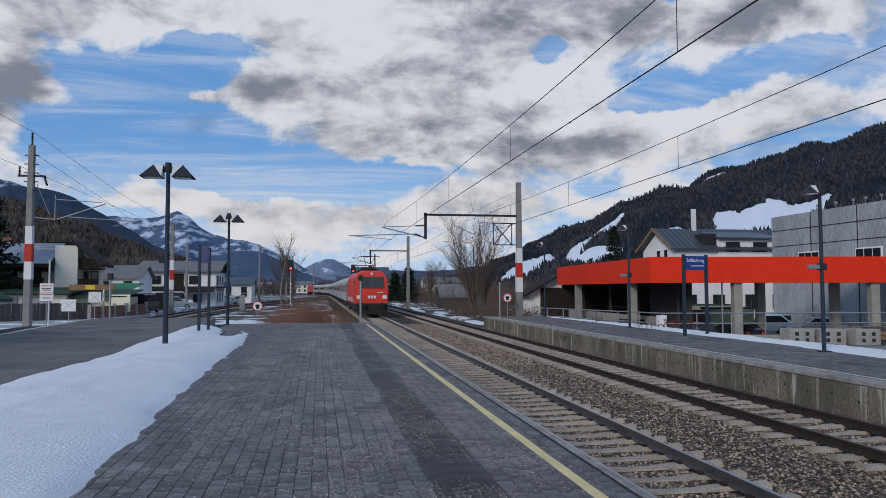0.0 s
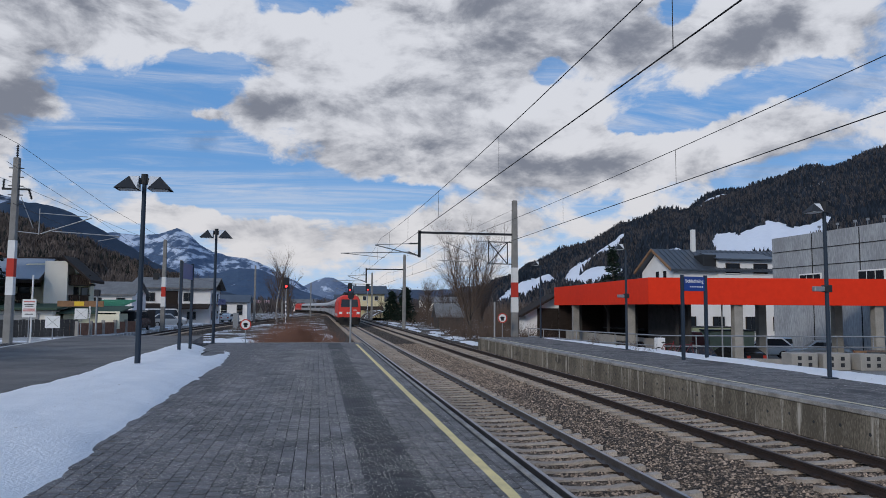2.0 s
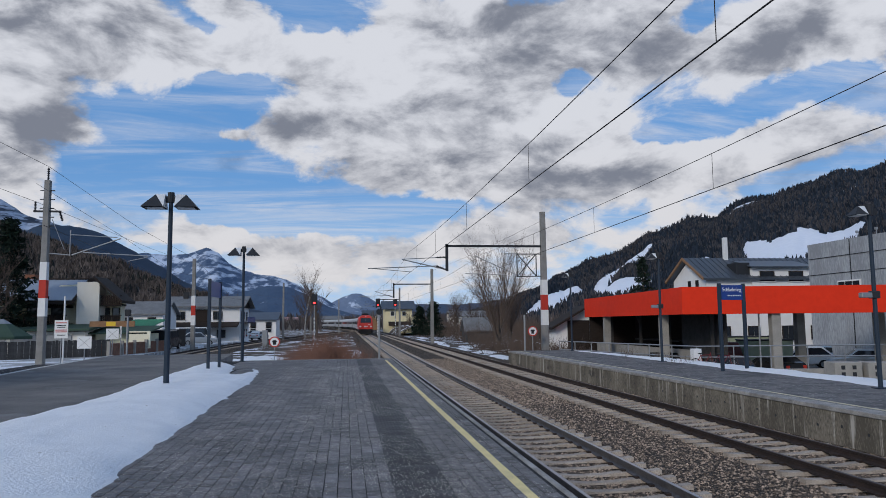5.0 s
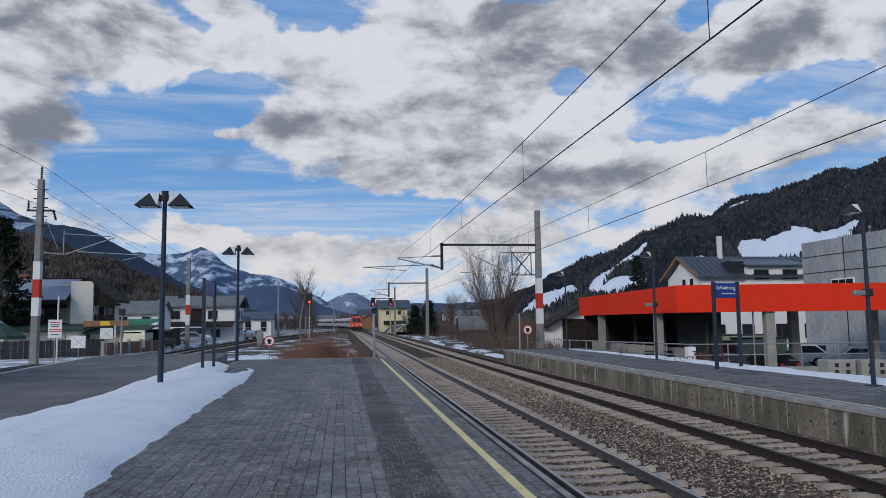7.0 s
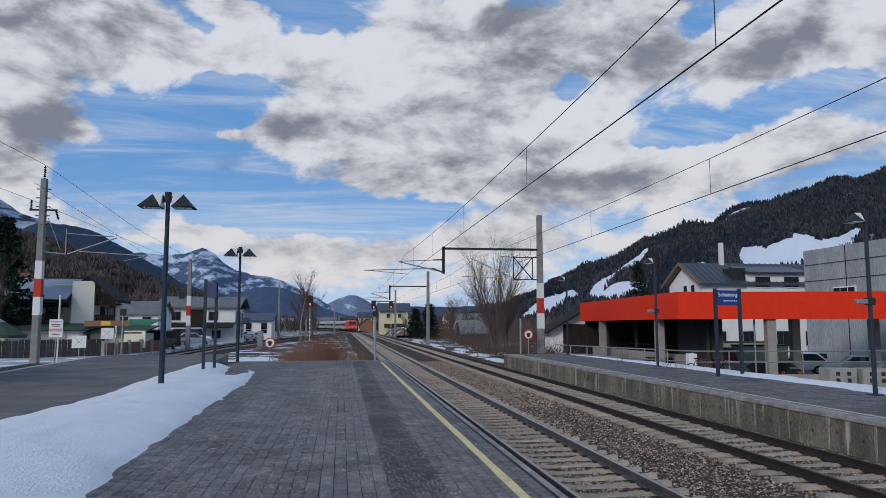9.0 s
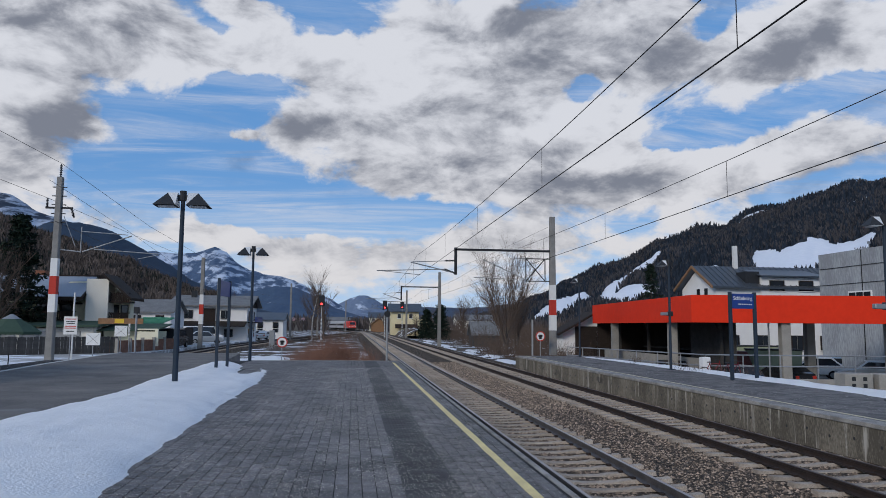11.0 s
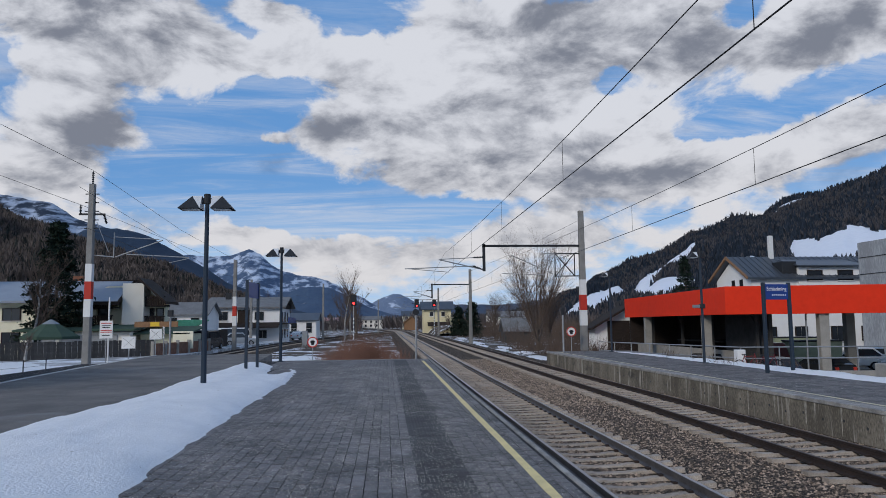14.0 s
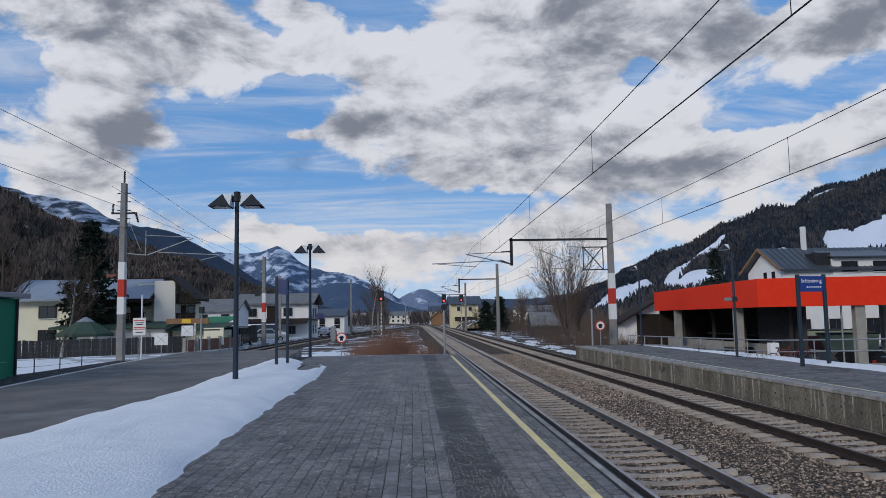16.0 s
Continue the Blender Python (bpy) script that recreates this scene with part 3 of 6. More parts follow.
def rough_snow(name, outline, z, peak, label, step=.22, seed=1, floor=-.02, soft=.6):
    """A bank of old snow inside an outline, thin towards its uneven edge."""
    noise.seed_set(seed)
    pts = [Vector(p) for p in outline]
    x0, x1 = min(p[0] for p in outline), max(p[0] for p in outline)
    y0, y1 = min(p[1] for p in outline), max(p[1] for p in outline)
    ystep = step * 1.6

    def inside(x, y):
        c, best = False, 1e9
        for a, b in zip(pts, pts[1:] + pts[:1]):
            if (a.y > y) != (b.y > y) and x < (b.x - a.x) * (y - a.y) / (b.y - a.y) + a.x:
                c = not c
            d = b - a
            t = max(0, min(1, (Vector((x, y)) - a).dot(d) / max(d.length_squared, 1e-9)))
            best = min(best, (a + d * t - Vector((x, y))).length)
        return best if c else -best

    s = Shape()
    nx, ny = int((x1 - x0 + 1) / step), int((y1 - y0 + 1) / ystep)
    idx = {}
    for j in range(ny + 1):
        for i in range(nx + 1):
            x, y = x0 - .5 + i * step, y0 - .5 + j * ystep
            d = inside(x, y) + .16 * noise.noise((x * 1.1, y * 1.1, seed)) + .07 * noise.noise((x * 4, y * 4, seed + 3))
            if d < -.28:
                continue
            h = peak * (1 - math.exp(-max(d, 0) / soft)) * (1 + .35 * noise.noise((x * .7, y * .5, 5))) + .03 * noise.noise((x * 3, y * 3, 9)) * min(1, max(d, 0) * 3)
            idx[i, j] = len(s.v)
            s.v.append((x, y, z + (h if d > 0 else d * .3 + floor)))
    for (i, j), k in idx.items():
        q = [idx.get(o) for o in ((i + 1, j), (i + 1, j + 1), (i, j + 1))]
        if None not in q:
            s.f.append((k, *q))
    return solid(name, s, M_SNOW, label, "snow", smooth=True)


rough_snow("snow_bank", [(-10.9, -6), (-6.9, -6), (-6.95, 8), (-7.1, 13), (-7.25, 20), (-7.25, 26), (-7.6, 31.5), (-8.3, 34), (-7.85, 31.0), (-8.3, 28), (-8.8, 31), (-9.1, 35), (-9.5, 36.5), (-10.1, 37.2), (-10.9, 36), (-10.9, 28), (-10.6, 22), (-10.75, 17), (-10.9, 14)], PZ, .26, "bank of old shovelled snow on the platform", seed=2, step=.14)
rough_snow("snow_strip", [(10.5, -10), (11.8, -10), (11.8, 20), (11.5, 30), (10.9, 40), (10.4, 46), (10.0, 46), (10.35, 38), (10.2, 34), (10.45, 30), (10.25, 26), (10.5, 22), (10.2, 17)], PZ2, .13, "strip of old snow along the platform fence", seed=6, soft=.4)
rough_snow("snow_drift", [(7.2, 47.6), (8.6, 47.4), (9.8, 50), (9.3, 54), (8.4, 56), (7.6, 53)], -.42, .75, "ploughed snow heap beside the track", step=.25, seed=8)
for k, (x, y, w, l) in enumerate(((8.4, 60, 1.0, 4.5), (7.5, 67, .5, 3.5), (9.1, 70, .9, 4), (8.0, 77, .8, 4.5), (9.4, 84, .9, 5), (7.9, 92, .7, 6), (8.8, 104, 1.0, 7), (7.8, 120, .8, 8), (9.6, 135, 1.2, 9))):
    rough_snow("snow_patch", [(x - w, y - l), (x + w * .3, y - l * .8), (x + w, y - l * .2), (x + w * .7, y + l * .7), (x, y + l), (x - w * .6, y + l * .3), (x - w * .4, y - l * .3)], -.44, .22, "broken patch of old snow beside the track", step=.3, seed=60 + k, soft=.7)
rough_snow("snow_patch", [(1.4, 58), (2.4, 57), (3.0, 61), (2.6, 68), (1.6, 70), (1.5, 63)], -.3, .1, "thin snow remnant between the two tracks", step=.2, seed=15)
rough_snow("snow_patch", [(-3.6, 62), (-2.9, 62), (-2.7, 74), (-3.3, 75)], -.36, .2, "narrow snow strip beside the track", step=.2, seed=17)
rough_snow("snow_patch", [(6.0, 12), (6.18, 12), (6.18, 16), (6.05, 16)], -.3, .1, "small snow remnant at the platform wall", step=.1, seed=18)
rough_snow("snow_patch", [(-30, 40), (-23, 36), (-21.5, 39), (-23, 46), (-29, 54.5), (-33, 54)], .02, .12, "patches of snow at the roadside", step=.4, seed=19)
rough_snow("snow_patch", [(-13, 41.5), (-9, 41), (-6.5, 42), (-7, 48), (-8, 56), (-9.5, 66), (-11.5, 70), (-13.5, 62), (-14.5, 52)], -.44, .22, "thin patchy snow on the waste ground", step=.3, seed=11, soft=1.2)

# ---- hills and mountains ----
HUB = Vector((-4.2, 0.3))


def hill_material(name, wood, wood2, snow_lo, snow_hi, scale, snow=(0.72, 0.75, 0.80), stretch=None):
    m = mat(name, wood, 0.95, second=wood2, scale=scale * 3, fine=scale * 40, amount=1.0, bump=0.0, stretch=stretch)
    mask_over(m, snow, snow_lo, snow_hi, scale, 10, stretch=stretch)
    return m


def hill(name, near, far, az, el, label, material, rough, fields=(), field_material=None, na=150, nr=26, power=1.15, seed=3, foot=-2.0):
    """A slope that rises from near to far metres away; its skyline is given by azimuth and elevation in degrees.
    fields: open snowy meadows as (azimuth, height share, half width, half height)."""
    noise.seed_set(seed)
    s = Shape()
    for i in range(na + 1):
        a = az[0] + (az[-1] - az[0]) * i / na
        top = math.tan(radians(float(np.interp(a, az, el)))) * far
        for j in range(nr + 3):
            q = min(j / nr, 1.0)
            d = near + (far - near) * q
            z = foot + (top + 2.5 - foot) * q ** power
            if j > nr:
                d, z = far + (j - nr) * far * .12, top * (1 - .3 * (j - nr))
            z += rough * (noise.fractal((a * .35, d * 6 / far, seed), 1.0, 2.0, 5)) * min(1, q * 2.2)
            x, y = HUB.x + math.sin(radians(a)) * d, HUB.y + math.cos(radians(a)) * d
            s.v.append((x, y, z))
    n = nr + 3
    s.f = [(i * n + j, (i + 1) * n + j, (i + 1) * n + j + 1, i * n + j + 1) for i in range(na) for j in range(n - 1)]
    ob = solid(name, s, material, label, kind="structure", smooth=True)
    ob.data.materials.append(field_material or material)

    def open_field(i, j):
        a, q = az[0] + (az[-1] - az[0]) * i / na, j / nr
        wob = .25 * noise.noise((a * .8, q * 7, seed))
        return any(((a - fa - tilt * (q - fq)) / fw) ** 2 + ((q - fq) / fh) ** 2 < 1 + wob for fa, fq, fw, fh, tilt in fields)

    for p in ob.data.polygons:
        i, j = divmod(p.index, n - 1)
        if open_field(i + .5, j + .5):
            p.material_index = 1
    return ob, s.v, n, open_field


def fan(s, rng, c, h, blades, wide=.04):
    """A far leafless tree: a spray of thin limbs from one foot."""
    for _ in range(blades):
        a, lean = rng.uniform(0, 6.283), rng.uniform(.05, .42)
        dx, dy = math.cos(a), math.sin(a)
        f = rng.uniform(0, .35)
        p = (c[0] + dx * lean * h * f, c[1] + dy * lean * h * f, c[2] + h * f)
        t = h * rng.uniform(.6, 1.05)
        w = h * wide
        s.add([(p[0] - w, p[1], p[2]), (p[0] + w, p[1], p[2]), (c[0] + dx * lean * h + w, c[1] + dy * lean * h, c[2] + t), (c[0] + dx * lean * h - w * .6, c[1] + dy * lean * h, c[2] + t * .9)], [(0, 1, 2, 3)])


def forest(name, grid, na, n, nr, count, tall, label, material, skip, seed, bare=None, share=.35):
    """Many small conifers on a slope, as one mass."""
    rng = np.random.default_rng(seed)
    s, s2 = Shape(), Shape()
    for k in range(count):
        fi, fj = rng.uniform(0, na - 1), nr * rng.uniform(.0, 1.0) ** .85
        i, j = int(fi), int(min(fj, nr - .01))
        if skip(fi, fj):
            continue
        p, q, r = Vector(grid[i * n + j]), Vector(grid[(i + 1) * n + j]), Vector(grid[i * n + j + 1])
        c = p + (q - p) * (fi - i) + (r - p) * (fj - j)
        h = tall * rng.uniform(.55, 1.2)
        w = h * rng.uniform(.2, .34)
        a = rng.uniform(0, 3)
        local = share + .55 * noise.noise((fi * .035, fj * .11, seed))
        if bare is not None and rng.random() < local:
            fan(s2, rng, c, h, 7)
            continue
        ring = [(c.x + w * math.cos(a + t * 1.2566), c.y + w * math.sin(a + t * 1.2566), c.z - h * .15) for t in range(5)]
        mid = [(c.x + w * .62 * math.cos(a + .6 + t * 1.2566), c.y + w * .62 * math.sin(a + .6 + t * 1.2566), c.z + h * .38) for t in range(5)]
        s.add(ring + mid + [(c.x, c.y, c.z + h)], [(t, (t + 1) % 5, 5 + t) for t in range(5)] + [((t + 1) % 5, 5 + (t + 1) % 5, 5 + t) for t in range(5)] + [(5 + t, 5 + (t + 1) % 5, 10) for t in range(5)])
    solid(name, s, material, label, kind="stuff")
    if s2.v:
        solid(name + "_bare", s2, bare, "brown leafless woods on the slope", kind="stuff")


# Slope and fir colours hold a blue tint that stands for distance haze.
M_HILL_R = hill_material("haze_blue_slope", (0.032, 0.036, 0.044), (0.02, 0.025, 0.032), 0.66, 0.70, 0.006)
M_MEADOW = mat("snow_meadow", (0.78, 0.80, 0.85), 0.7, second=(0.68, 0.71, 0.77), scale=0.02, fine=0.3, amount=0.6, bump=0)
M_FIR = mat("haze_blue_firs", (0.023, 0.032, 0.046), 0.95, second=(0.012, 0.018, 0.028), scale=0.02, fine=0.3, amount=0.8, bump=0, spread=0.45, island=True)
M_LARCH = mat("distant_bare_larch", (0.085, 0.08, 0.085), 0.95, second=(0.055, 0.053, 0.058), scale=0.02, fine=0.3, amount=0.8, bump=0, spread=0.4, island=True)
AZ_R = [9, 13, 16.1, 19.2, 23.5, 26.4, 28.3, 29.7, 32.8, 35.4, 37.2, 39, 41.2, 48, 60, 80]
EL_R = [0.3, 1.3, 3.2, 4.5, 6.4, 7.5, 7.5, 8.2, 9.0, 9.7, 10, 10.4, 10.8, 11.5, 12, 11]
ob, grid, n, openf = hill("hill_forest", 240, 1150, AZ_R, EL_R, "steep dark forested hillside with snowy meadows, haze blue in its colour", M_HILL_R, 9,
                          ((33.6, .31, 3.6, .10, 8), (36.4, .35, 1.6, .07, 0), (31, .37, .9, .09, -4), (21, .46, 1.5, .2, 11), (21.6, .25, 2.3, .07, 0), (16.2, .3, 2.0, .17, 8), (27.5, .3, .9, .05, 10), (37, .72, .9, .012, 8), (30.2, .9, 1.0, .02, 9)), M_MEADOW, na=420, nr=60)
forest("hillside_woods", grid, 420, n, 60, 66000, 5.6, "dark fir forest covering the hillside, blued for haze", M_FIR, openf, 5, M_LARCH)

M_HILL_L = hill_material("brown_wooded_slope", (0.085, 0.072, 0.066), (0.05, 0.044, 0.042), 0.60, 0.66, 0.02)
AZ_L = [-90, -60, -40, -29.2, -27.5, -25.4, -22.1, -18.3, -14.2, -10.1, -7]
EL_L = [9, 11, 11, 9.0, 8.3, 7.0, 6.1, 5.0, 3.2, 1.7, .3]
ob, grid, n, openf = hill("hill_wooded", 150, 620, AZ_L, EL_L, "brown wooded slope behind the houses", M_HILL_L, 6, ((-16.5, .32, 1.6, .05, 6), (-13, .3, .8, .04, 0)), M_MEADOW, na=300, nr=40)
forest("slope_woods", grid, 300, n, 40, 30000, 5.2, "mixed bare and evergreen trees on the slope", mat("slope_firs", (0.03, 0.032, 0.028), 0.95, second=(0.016, 0.018, 0.016), scale=.05, fine=.6, amount=.8, bump=0, spread=.5, island=True),
       openf, 7, mat("slope_bare_trees", (0.115, 0.096, 0.088), 0.95, second=(0.07, 0.06, 0.057), scale=.05, fine=.6, amount=.8, bump=0, spread=.45, island=True), .75)


# Air haze is painted into the mountain colours: paler and bluer farther off.
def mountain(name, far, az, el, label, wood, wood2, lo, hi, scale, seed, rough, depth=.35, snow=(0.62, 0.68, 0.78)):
    m = hill_material(name + "_hazy_surface", wood, wood2, lo, hi, scale, snow, (1, .18, 1.3))
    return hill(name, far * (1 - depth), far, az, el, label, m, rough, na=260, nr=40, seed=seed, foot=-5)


mountain("mountain_snowy", 2600, [-60, -40, -30, -27.2, -25.8, -24, -22.1, -19.5, -17, -14], [9, 9.6, 9.6, 9.0, 8.8, 8.4, 7.5, 6.8, 5.5, 3], "mountain side streaked with snow, haze in its grey-blue colour", (0.045, 0.06, 0.085), (0.028, 0.04, 0.062), 0.45, 0.60, 0.025, 12, 14, snow=(0.42, 0.47, 0.56))
mountain("mountain_haze_blue", 1900, [-26, -22.5, -21.4, -19.8, -18.3, -16.3, -14.2, -12.2, -10.1, -7, -4], [4, 6.3, 6.9, 7.0, 6.8, 5.9, 4.6, 3.3, 2.4, 1.2, .3], "forested mountain shoulder, haze blue in its colour", (0.034, 0.056, 0.092), (0.022, 0.04, 0.068), 0.66, 0.72, 0.012, 14, 8)
mountain("mountain_peak", 3900, [-24, -17, -14.7, -12.6, -11.3, -10.5, -9.6, -8.8, -7.9, -5.8, -4, -1.4, .4, 3], [5.0, 5.1, 5.2, 5.1, 5.4, 5.8, 5.6, 4.6, 3.9, 3.7, 3.2, 1.6, .7, .2], "rocky peak with snow in its gullies, blued for haze", (0.09, 0.135, 0.215), (0.055, 0.09, 0.155), 0.46, 0.60, 0.016, 21, 18, snow=(0.52, 0.58, 0.68))
mountain("mountain_foothill", 3000, [-9, -6, -4.5, -3, -1.4, .4, 1.6, 3], [2.0, 2.9, 2.8, 2.2, 1.4, .7, .4, .1], "wooded foothill, coloured blue for haze", (0.065, 0.105, 0.17), (0.045, 0.078, 0.135), 0.66, 0.72, 0.01, 23, 8)
mountain("mountain_far", 4300, [-3.5, -1.8, -.9, -.2, .5, 1.1, 1.7, 2.5, 3.4, 4.8, 7.4, 12, 20], [.6, 1.3, 1.75, 2.05, 2.25, 2.2, 1.95, 1.5, 1.1, .9, 1.3, 1.2, .7], "far mountain with a snow patch, paled for haze", (0.19, 0.235, 0.32), (0.14, 0.185, 0.265), 0.58, 0.66, 0.014, 27, 10, snow=(0.55, 0.60, 0.68))

mountain("mountain_valley_side", 2700, [1.5, 3, 4.5, 6, 8, 10, 12, 15, 19], [.2, .9, 1.35, 1.45, 1.3, 1.5, 1.7, 1.6, 1.0], "wooded valley side, coloured dark blue for haze", (0.06, 0.085, 0.13), (0.042, 0.062, 0.10), 0.62, 0.70, 0.012, 31, 8)

# ---- overhead line ----


def mast(x, y, z, top, label, band=2.2, w=.44, ins=False, facing=1):
    t = thing("catenary_mast", label, "catenary mast", pose(x, y, z), group="overhead line masts")
    h = top - z
    s = Shape()
    rings = []
    for q in (0, 1):
        r = w * (.5 - .13 * q)
        rings.append([(a * r, b * r, h * q) for a, b in ((-1, -.8), (-.8, -1), (.8, -1), (1, -.8), (1, .8), (.8, 1), (-.8, 1), (-1, .8))])
    part("post", s.loft(rings), M_MAST, t)
    if band:
        zb = band - z
        for k, m in enumerate((M_WHITEPAINT, M_REDPAINT, M_WHITEPAINT)):
            a, b = zb + k * 1.0, zb + k * 1.0 + 1.0
            ra, rb = w * (.5 - .13 * a / h) + .004, w * (.5 - .13 * b / h) + .004
            part("painted_band", Shape().loft([[(-ra, -ra, a), (ra, -ra, a), (ra, ra, a), (-ra, ra, a)], [(-rb, -rb, b), (rb, -rb, b), (rb, rb, b), (-rb, rb, b)]]), m, t)
    return t


def insulator(s, a, b, r=.05):
    a, b = Vector(a), Vector(b)
    for k in range(6):
        p, q = a.lerp(b, k / 6), a.lerp(b, (k + .6) / 6)
        s.tube(p, q, r * 1.5, r * .8, 8)


def drop_cantilever(t, x0, z_arm, x_end, z_low, track_x, mast_z, reach=-1):
    """A long arm from the mast with a drop post, and the registration arms for the wire beyond it."""
    part("arm", Shape().box(x_end - .1, -.07, z_arm - .08, -.1, .07, z_arm + .06), M_DARK, t, bevel=.01)
    part("drop_post", Shape().box(x_end - .09, -.07, z_low, x_end + .09, .07, z_arm + .12), M_DARK, t, bevel=.01)
    s = Shape()
    tip = track_x - .35
    s.tube((x_end - .1, 0, z_arm - .75), (tip - .1, 0, z_arm - .88), .025)
    s.tube((x_end - .1, 0, z_low + .12), (tip - .2, 0, z_arm - .9), .035)
    s.tube((x_end - .6, 0, z_low + .35), (tip - 2.4, 0, z_low + .18), .03)
    s.tube((tip - 2.2, 0, z_low + .18), (track_x + .1, 0, z_low - .05), .02)
    part("registration_arm", s, M_GALV, t)
    for a, b in (((x_end - .1, 0, z_arm - .75), (x_end - .7, 0, z_arm - .77)), ((x_end - .1, 0, z_low + .12), (x_end - .75, 0, z_low + .36))):
        s = Shape().tube(a, b, .03)
        insulator(s, a, b)
        part("insulator", s, M_DARK, t)


m1 = mast(8.9, 47.9, PZ2, 9.76, "grey concrete catenary mast with red and white bands", 2.2)
drop_cantilever(m1, 0, 6.87, -6.5, 5.2, -8.9, 0)
s = Shape()
for a, b in (((-.15, 6.34), (-1.8, 6.34)), ((-.15, 4.86), (-1.8, 4.86)), ((-1.8, 6.44), (-1.8, 4.8)), ((-.5, 6.34), (-.5, 4.86)), ((-.5, 6.34), (-1.75, 4.9)), ((-.5, 4.86), (-1.75, 6.3))):
    s.tube((a[0], 0, a[1]), (b[0], 0, b[1]), .035, n=6)
part("lattice_bracket", s, M_DARK, m1)
s = Shape()
s.tube((-1.8, 0, 4.95), (-4.7, 0, 6.25), .03)
s.tube((-2.4, 0, 4.95), (-5.3, 0, 5.05), .025)
s.tube((-1.8, 0, 6.35), (-2.7, 0, 6.38), .03)
part("registration_arm", s, M_GALV, m1)

m3 = mast(6.65, 92.7, -.4, 9.2, "plain grey concrete catenary mast beside the track", 0)
drop_cantilever(m3, 0, 7.7, -4.85, 5.95, -6.65, 0)
mfar = mast(6.9, 153, -.4, 9.7, "plain grey concrete catenary mast beside the track", 0)
drop_cantilever(mfar, 0, 7.7, -4.85, 5.95, -6.9, 0)
for x, y in ((-11.2, 150), (-6, 190), (6.6, 215), (-14.6, 126), (-21.9, 100)):
    mast(x, y, -.4, 8.2 + random.uniform(0, 1.2), "distant grey catenary mast", 0 if y != 100 else 0, .36)

m2 = mast(-20.75, 43.6, -.2, 10.6, "tall grey mast with red and white bands and step irons", 3.0, .41)
for k in range(5):
    z = 8.2 + k * .5
    part("step_iron", Shape().box(-.38, -.03, z, .38, .03, z + .05), M_DARK, m2)
part("side_bracket", Shape().box(-.7, -.05, 9.0, .75, .05, 9.1), M_DARK, m2)
for a, b in (((0, 0, 10.8), (0, 0, 11.55)), ((-.62, 0, 9.1), (-.62, 0, 9.6)), ((.7, 0, 9.0), (.85, 0, 8.5))):
    s = Shape().tube(a, b, .03)
    insulator(s, a, b, .055)
    part("insulator", s, M_DARK, m2)
s = Shape()
s.tube((1.3, 0, 6.55), (1.3, 0, 8.0), .03)
s.tube((.2, 0, 6.7), (1.3, 0, 6.6), .03)
s.tube((.3, 0, 8.6), (1.0, 0, 6.9), .02)
s.tube((1.3, 0, 7.75), (3.8, 0, 7.6), .025)
s.tube((1.4, 0, 6.6), (4.0, 0, 7.55), .035)
s.tube((2.0, 0, 6.75), (5.5, 0, 6.55), .03)
s.tube((4.4, 0, 6.25), (5.5, 0, 6.5), .02)
part("registration_arm", s, M_GALV, m2)
mast(-19.6, 78, -.4, 9.2, "grey mast with red and white bands beside the siding", 2.4, .44)


def wire_line(name, pts, r, label, n=5):
    s = Shape()
    for a, b in zip(pts, pts[1:]):
        s.tube(a, b, r, n=n, caps=False)
    return solid(name, s, M_WIRE, label, "overhead wire")


def catenary(off, z_c, z_m, sag, spans, label):
    t = thing("overhead_wire", label, "overhead wire", group="overhead lines")
    c, m, d = Shape(), Shape(), Shape()
    for (y0, o0), (y1, o1) in zip(spans, spans[1:]):
        prev = None
        k = 12
        for i in range(k + 1):
            q = i / k
            y = y0 + (y1 - y0) * q
            px, py, _ = on_line(y, off + o0 + (o1 - o0) * q)
            zm = z_m - 4 * (z_m - sag) * q * (1 - q)
            now = ((px, py, z_c), (px, py, zm))
            if prev:
                c.tube(prev[0], now[0], .011, n=5, caps=False)
                m.tube(prev[1], now[1], .009, n=5, caps=False)
            prev = now
        y = y0 + (8.3 - y0) % 8.5
        while y < y1:
            q = (y - y0) / (y1 - y0)
            px, py, _ = on_line(y, off + o0 + (o1 - o0) * q)
            part("dropper", Shape().tube((px, py, z_c), (px, py, z_m - 4 * (z_m - sag) * q * (1 - q)), .006, n=4, caps=False), M_WIRE, t)
            y += 8.5
    part("contact_wire", c, M_WIRE, t)
    part("messenger_wire", m, M_WIRE, t)


catenary(0, 5.62, 7.0, 6.52, [(-10, .15), (47.9, -.15), (92.7, .15), (153, -.15), (215, .1), (275, -.1), (335, 0)], "contact wire and messenger wire over the near track")
catenary(4.5, 5.55, 6.85, 6.4, [(-14, -.1), (47.9, .1), (92.7, -.1), (153, .1), (215, -.1), (275, 0)], "contact wire and messenger wire over the far track")
wire_line("feeder_wire", [(-20.6, -8, 11.5), (-20.7, 20, 11.15), (-20.75, 43.6, 11.4), (-20.2, 60, 10.0), (-19.6, 78, 9.2), (-21.9, 100, 9.0)], .012, "bare feeder wire on top of the masts")
wire_line("feeder_wire", [(-21.3, -8, 9.4), (-21.3, 20, 9.15), (-21.37, 43.6, 9.4), (-21.3, 70, 9.2), (-21, 100, 9.5)], .011, "bare feeder wire on the mast's side bracket")
wire_line("feeder_wire", [(9.1, 47.9, 9.3), (8.0, 68, 8.9), (6.75, 92.7, 9.0)], .009, "stay wire between the masts")

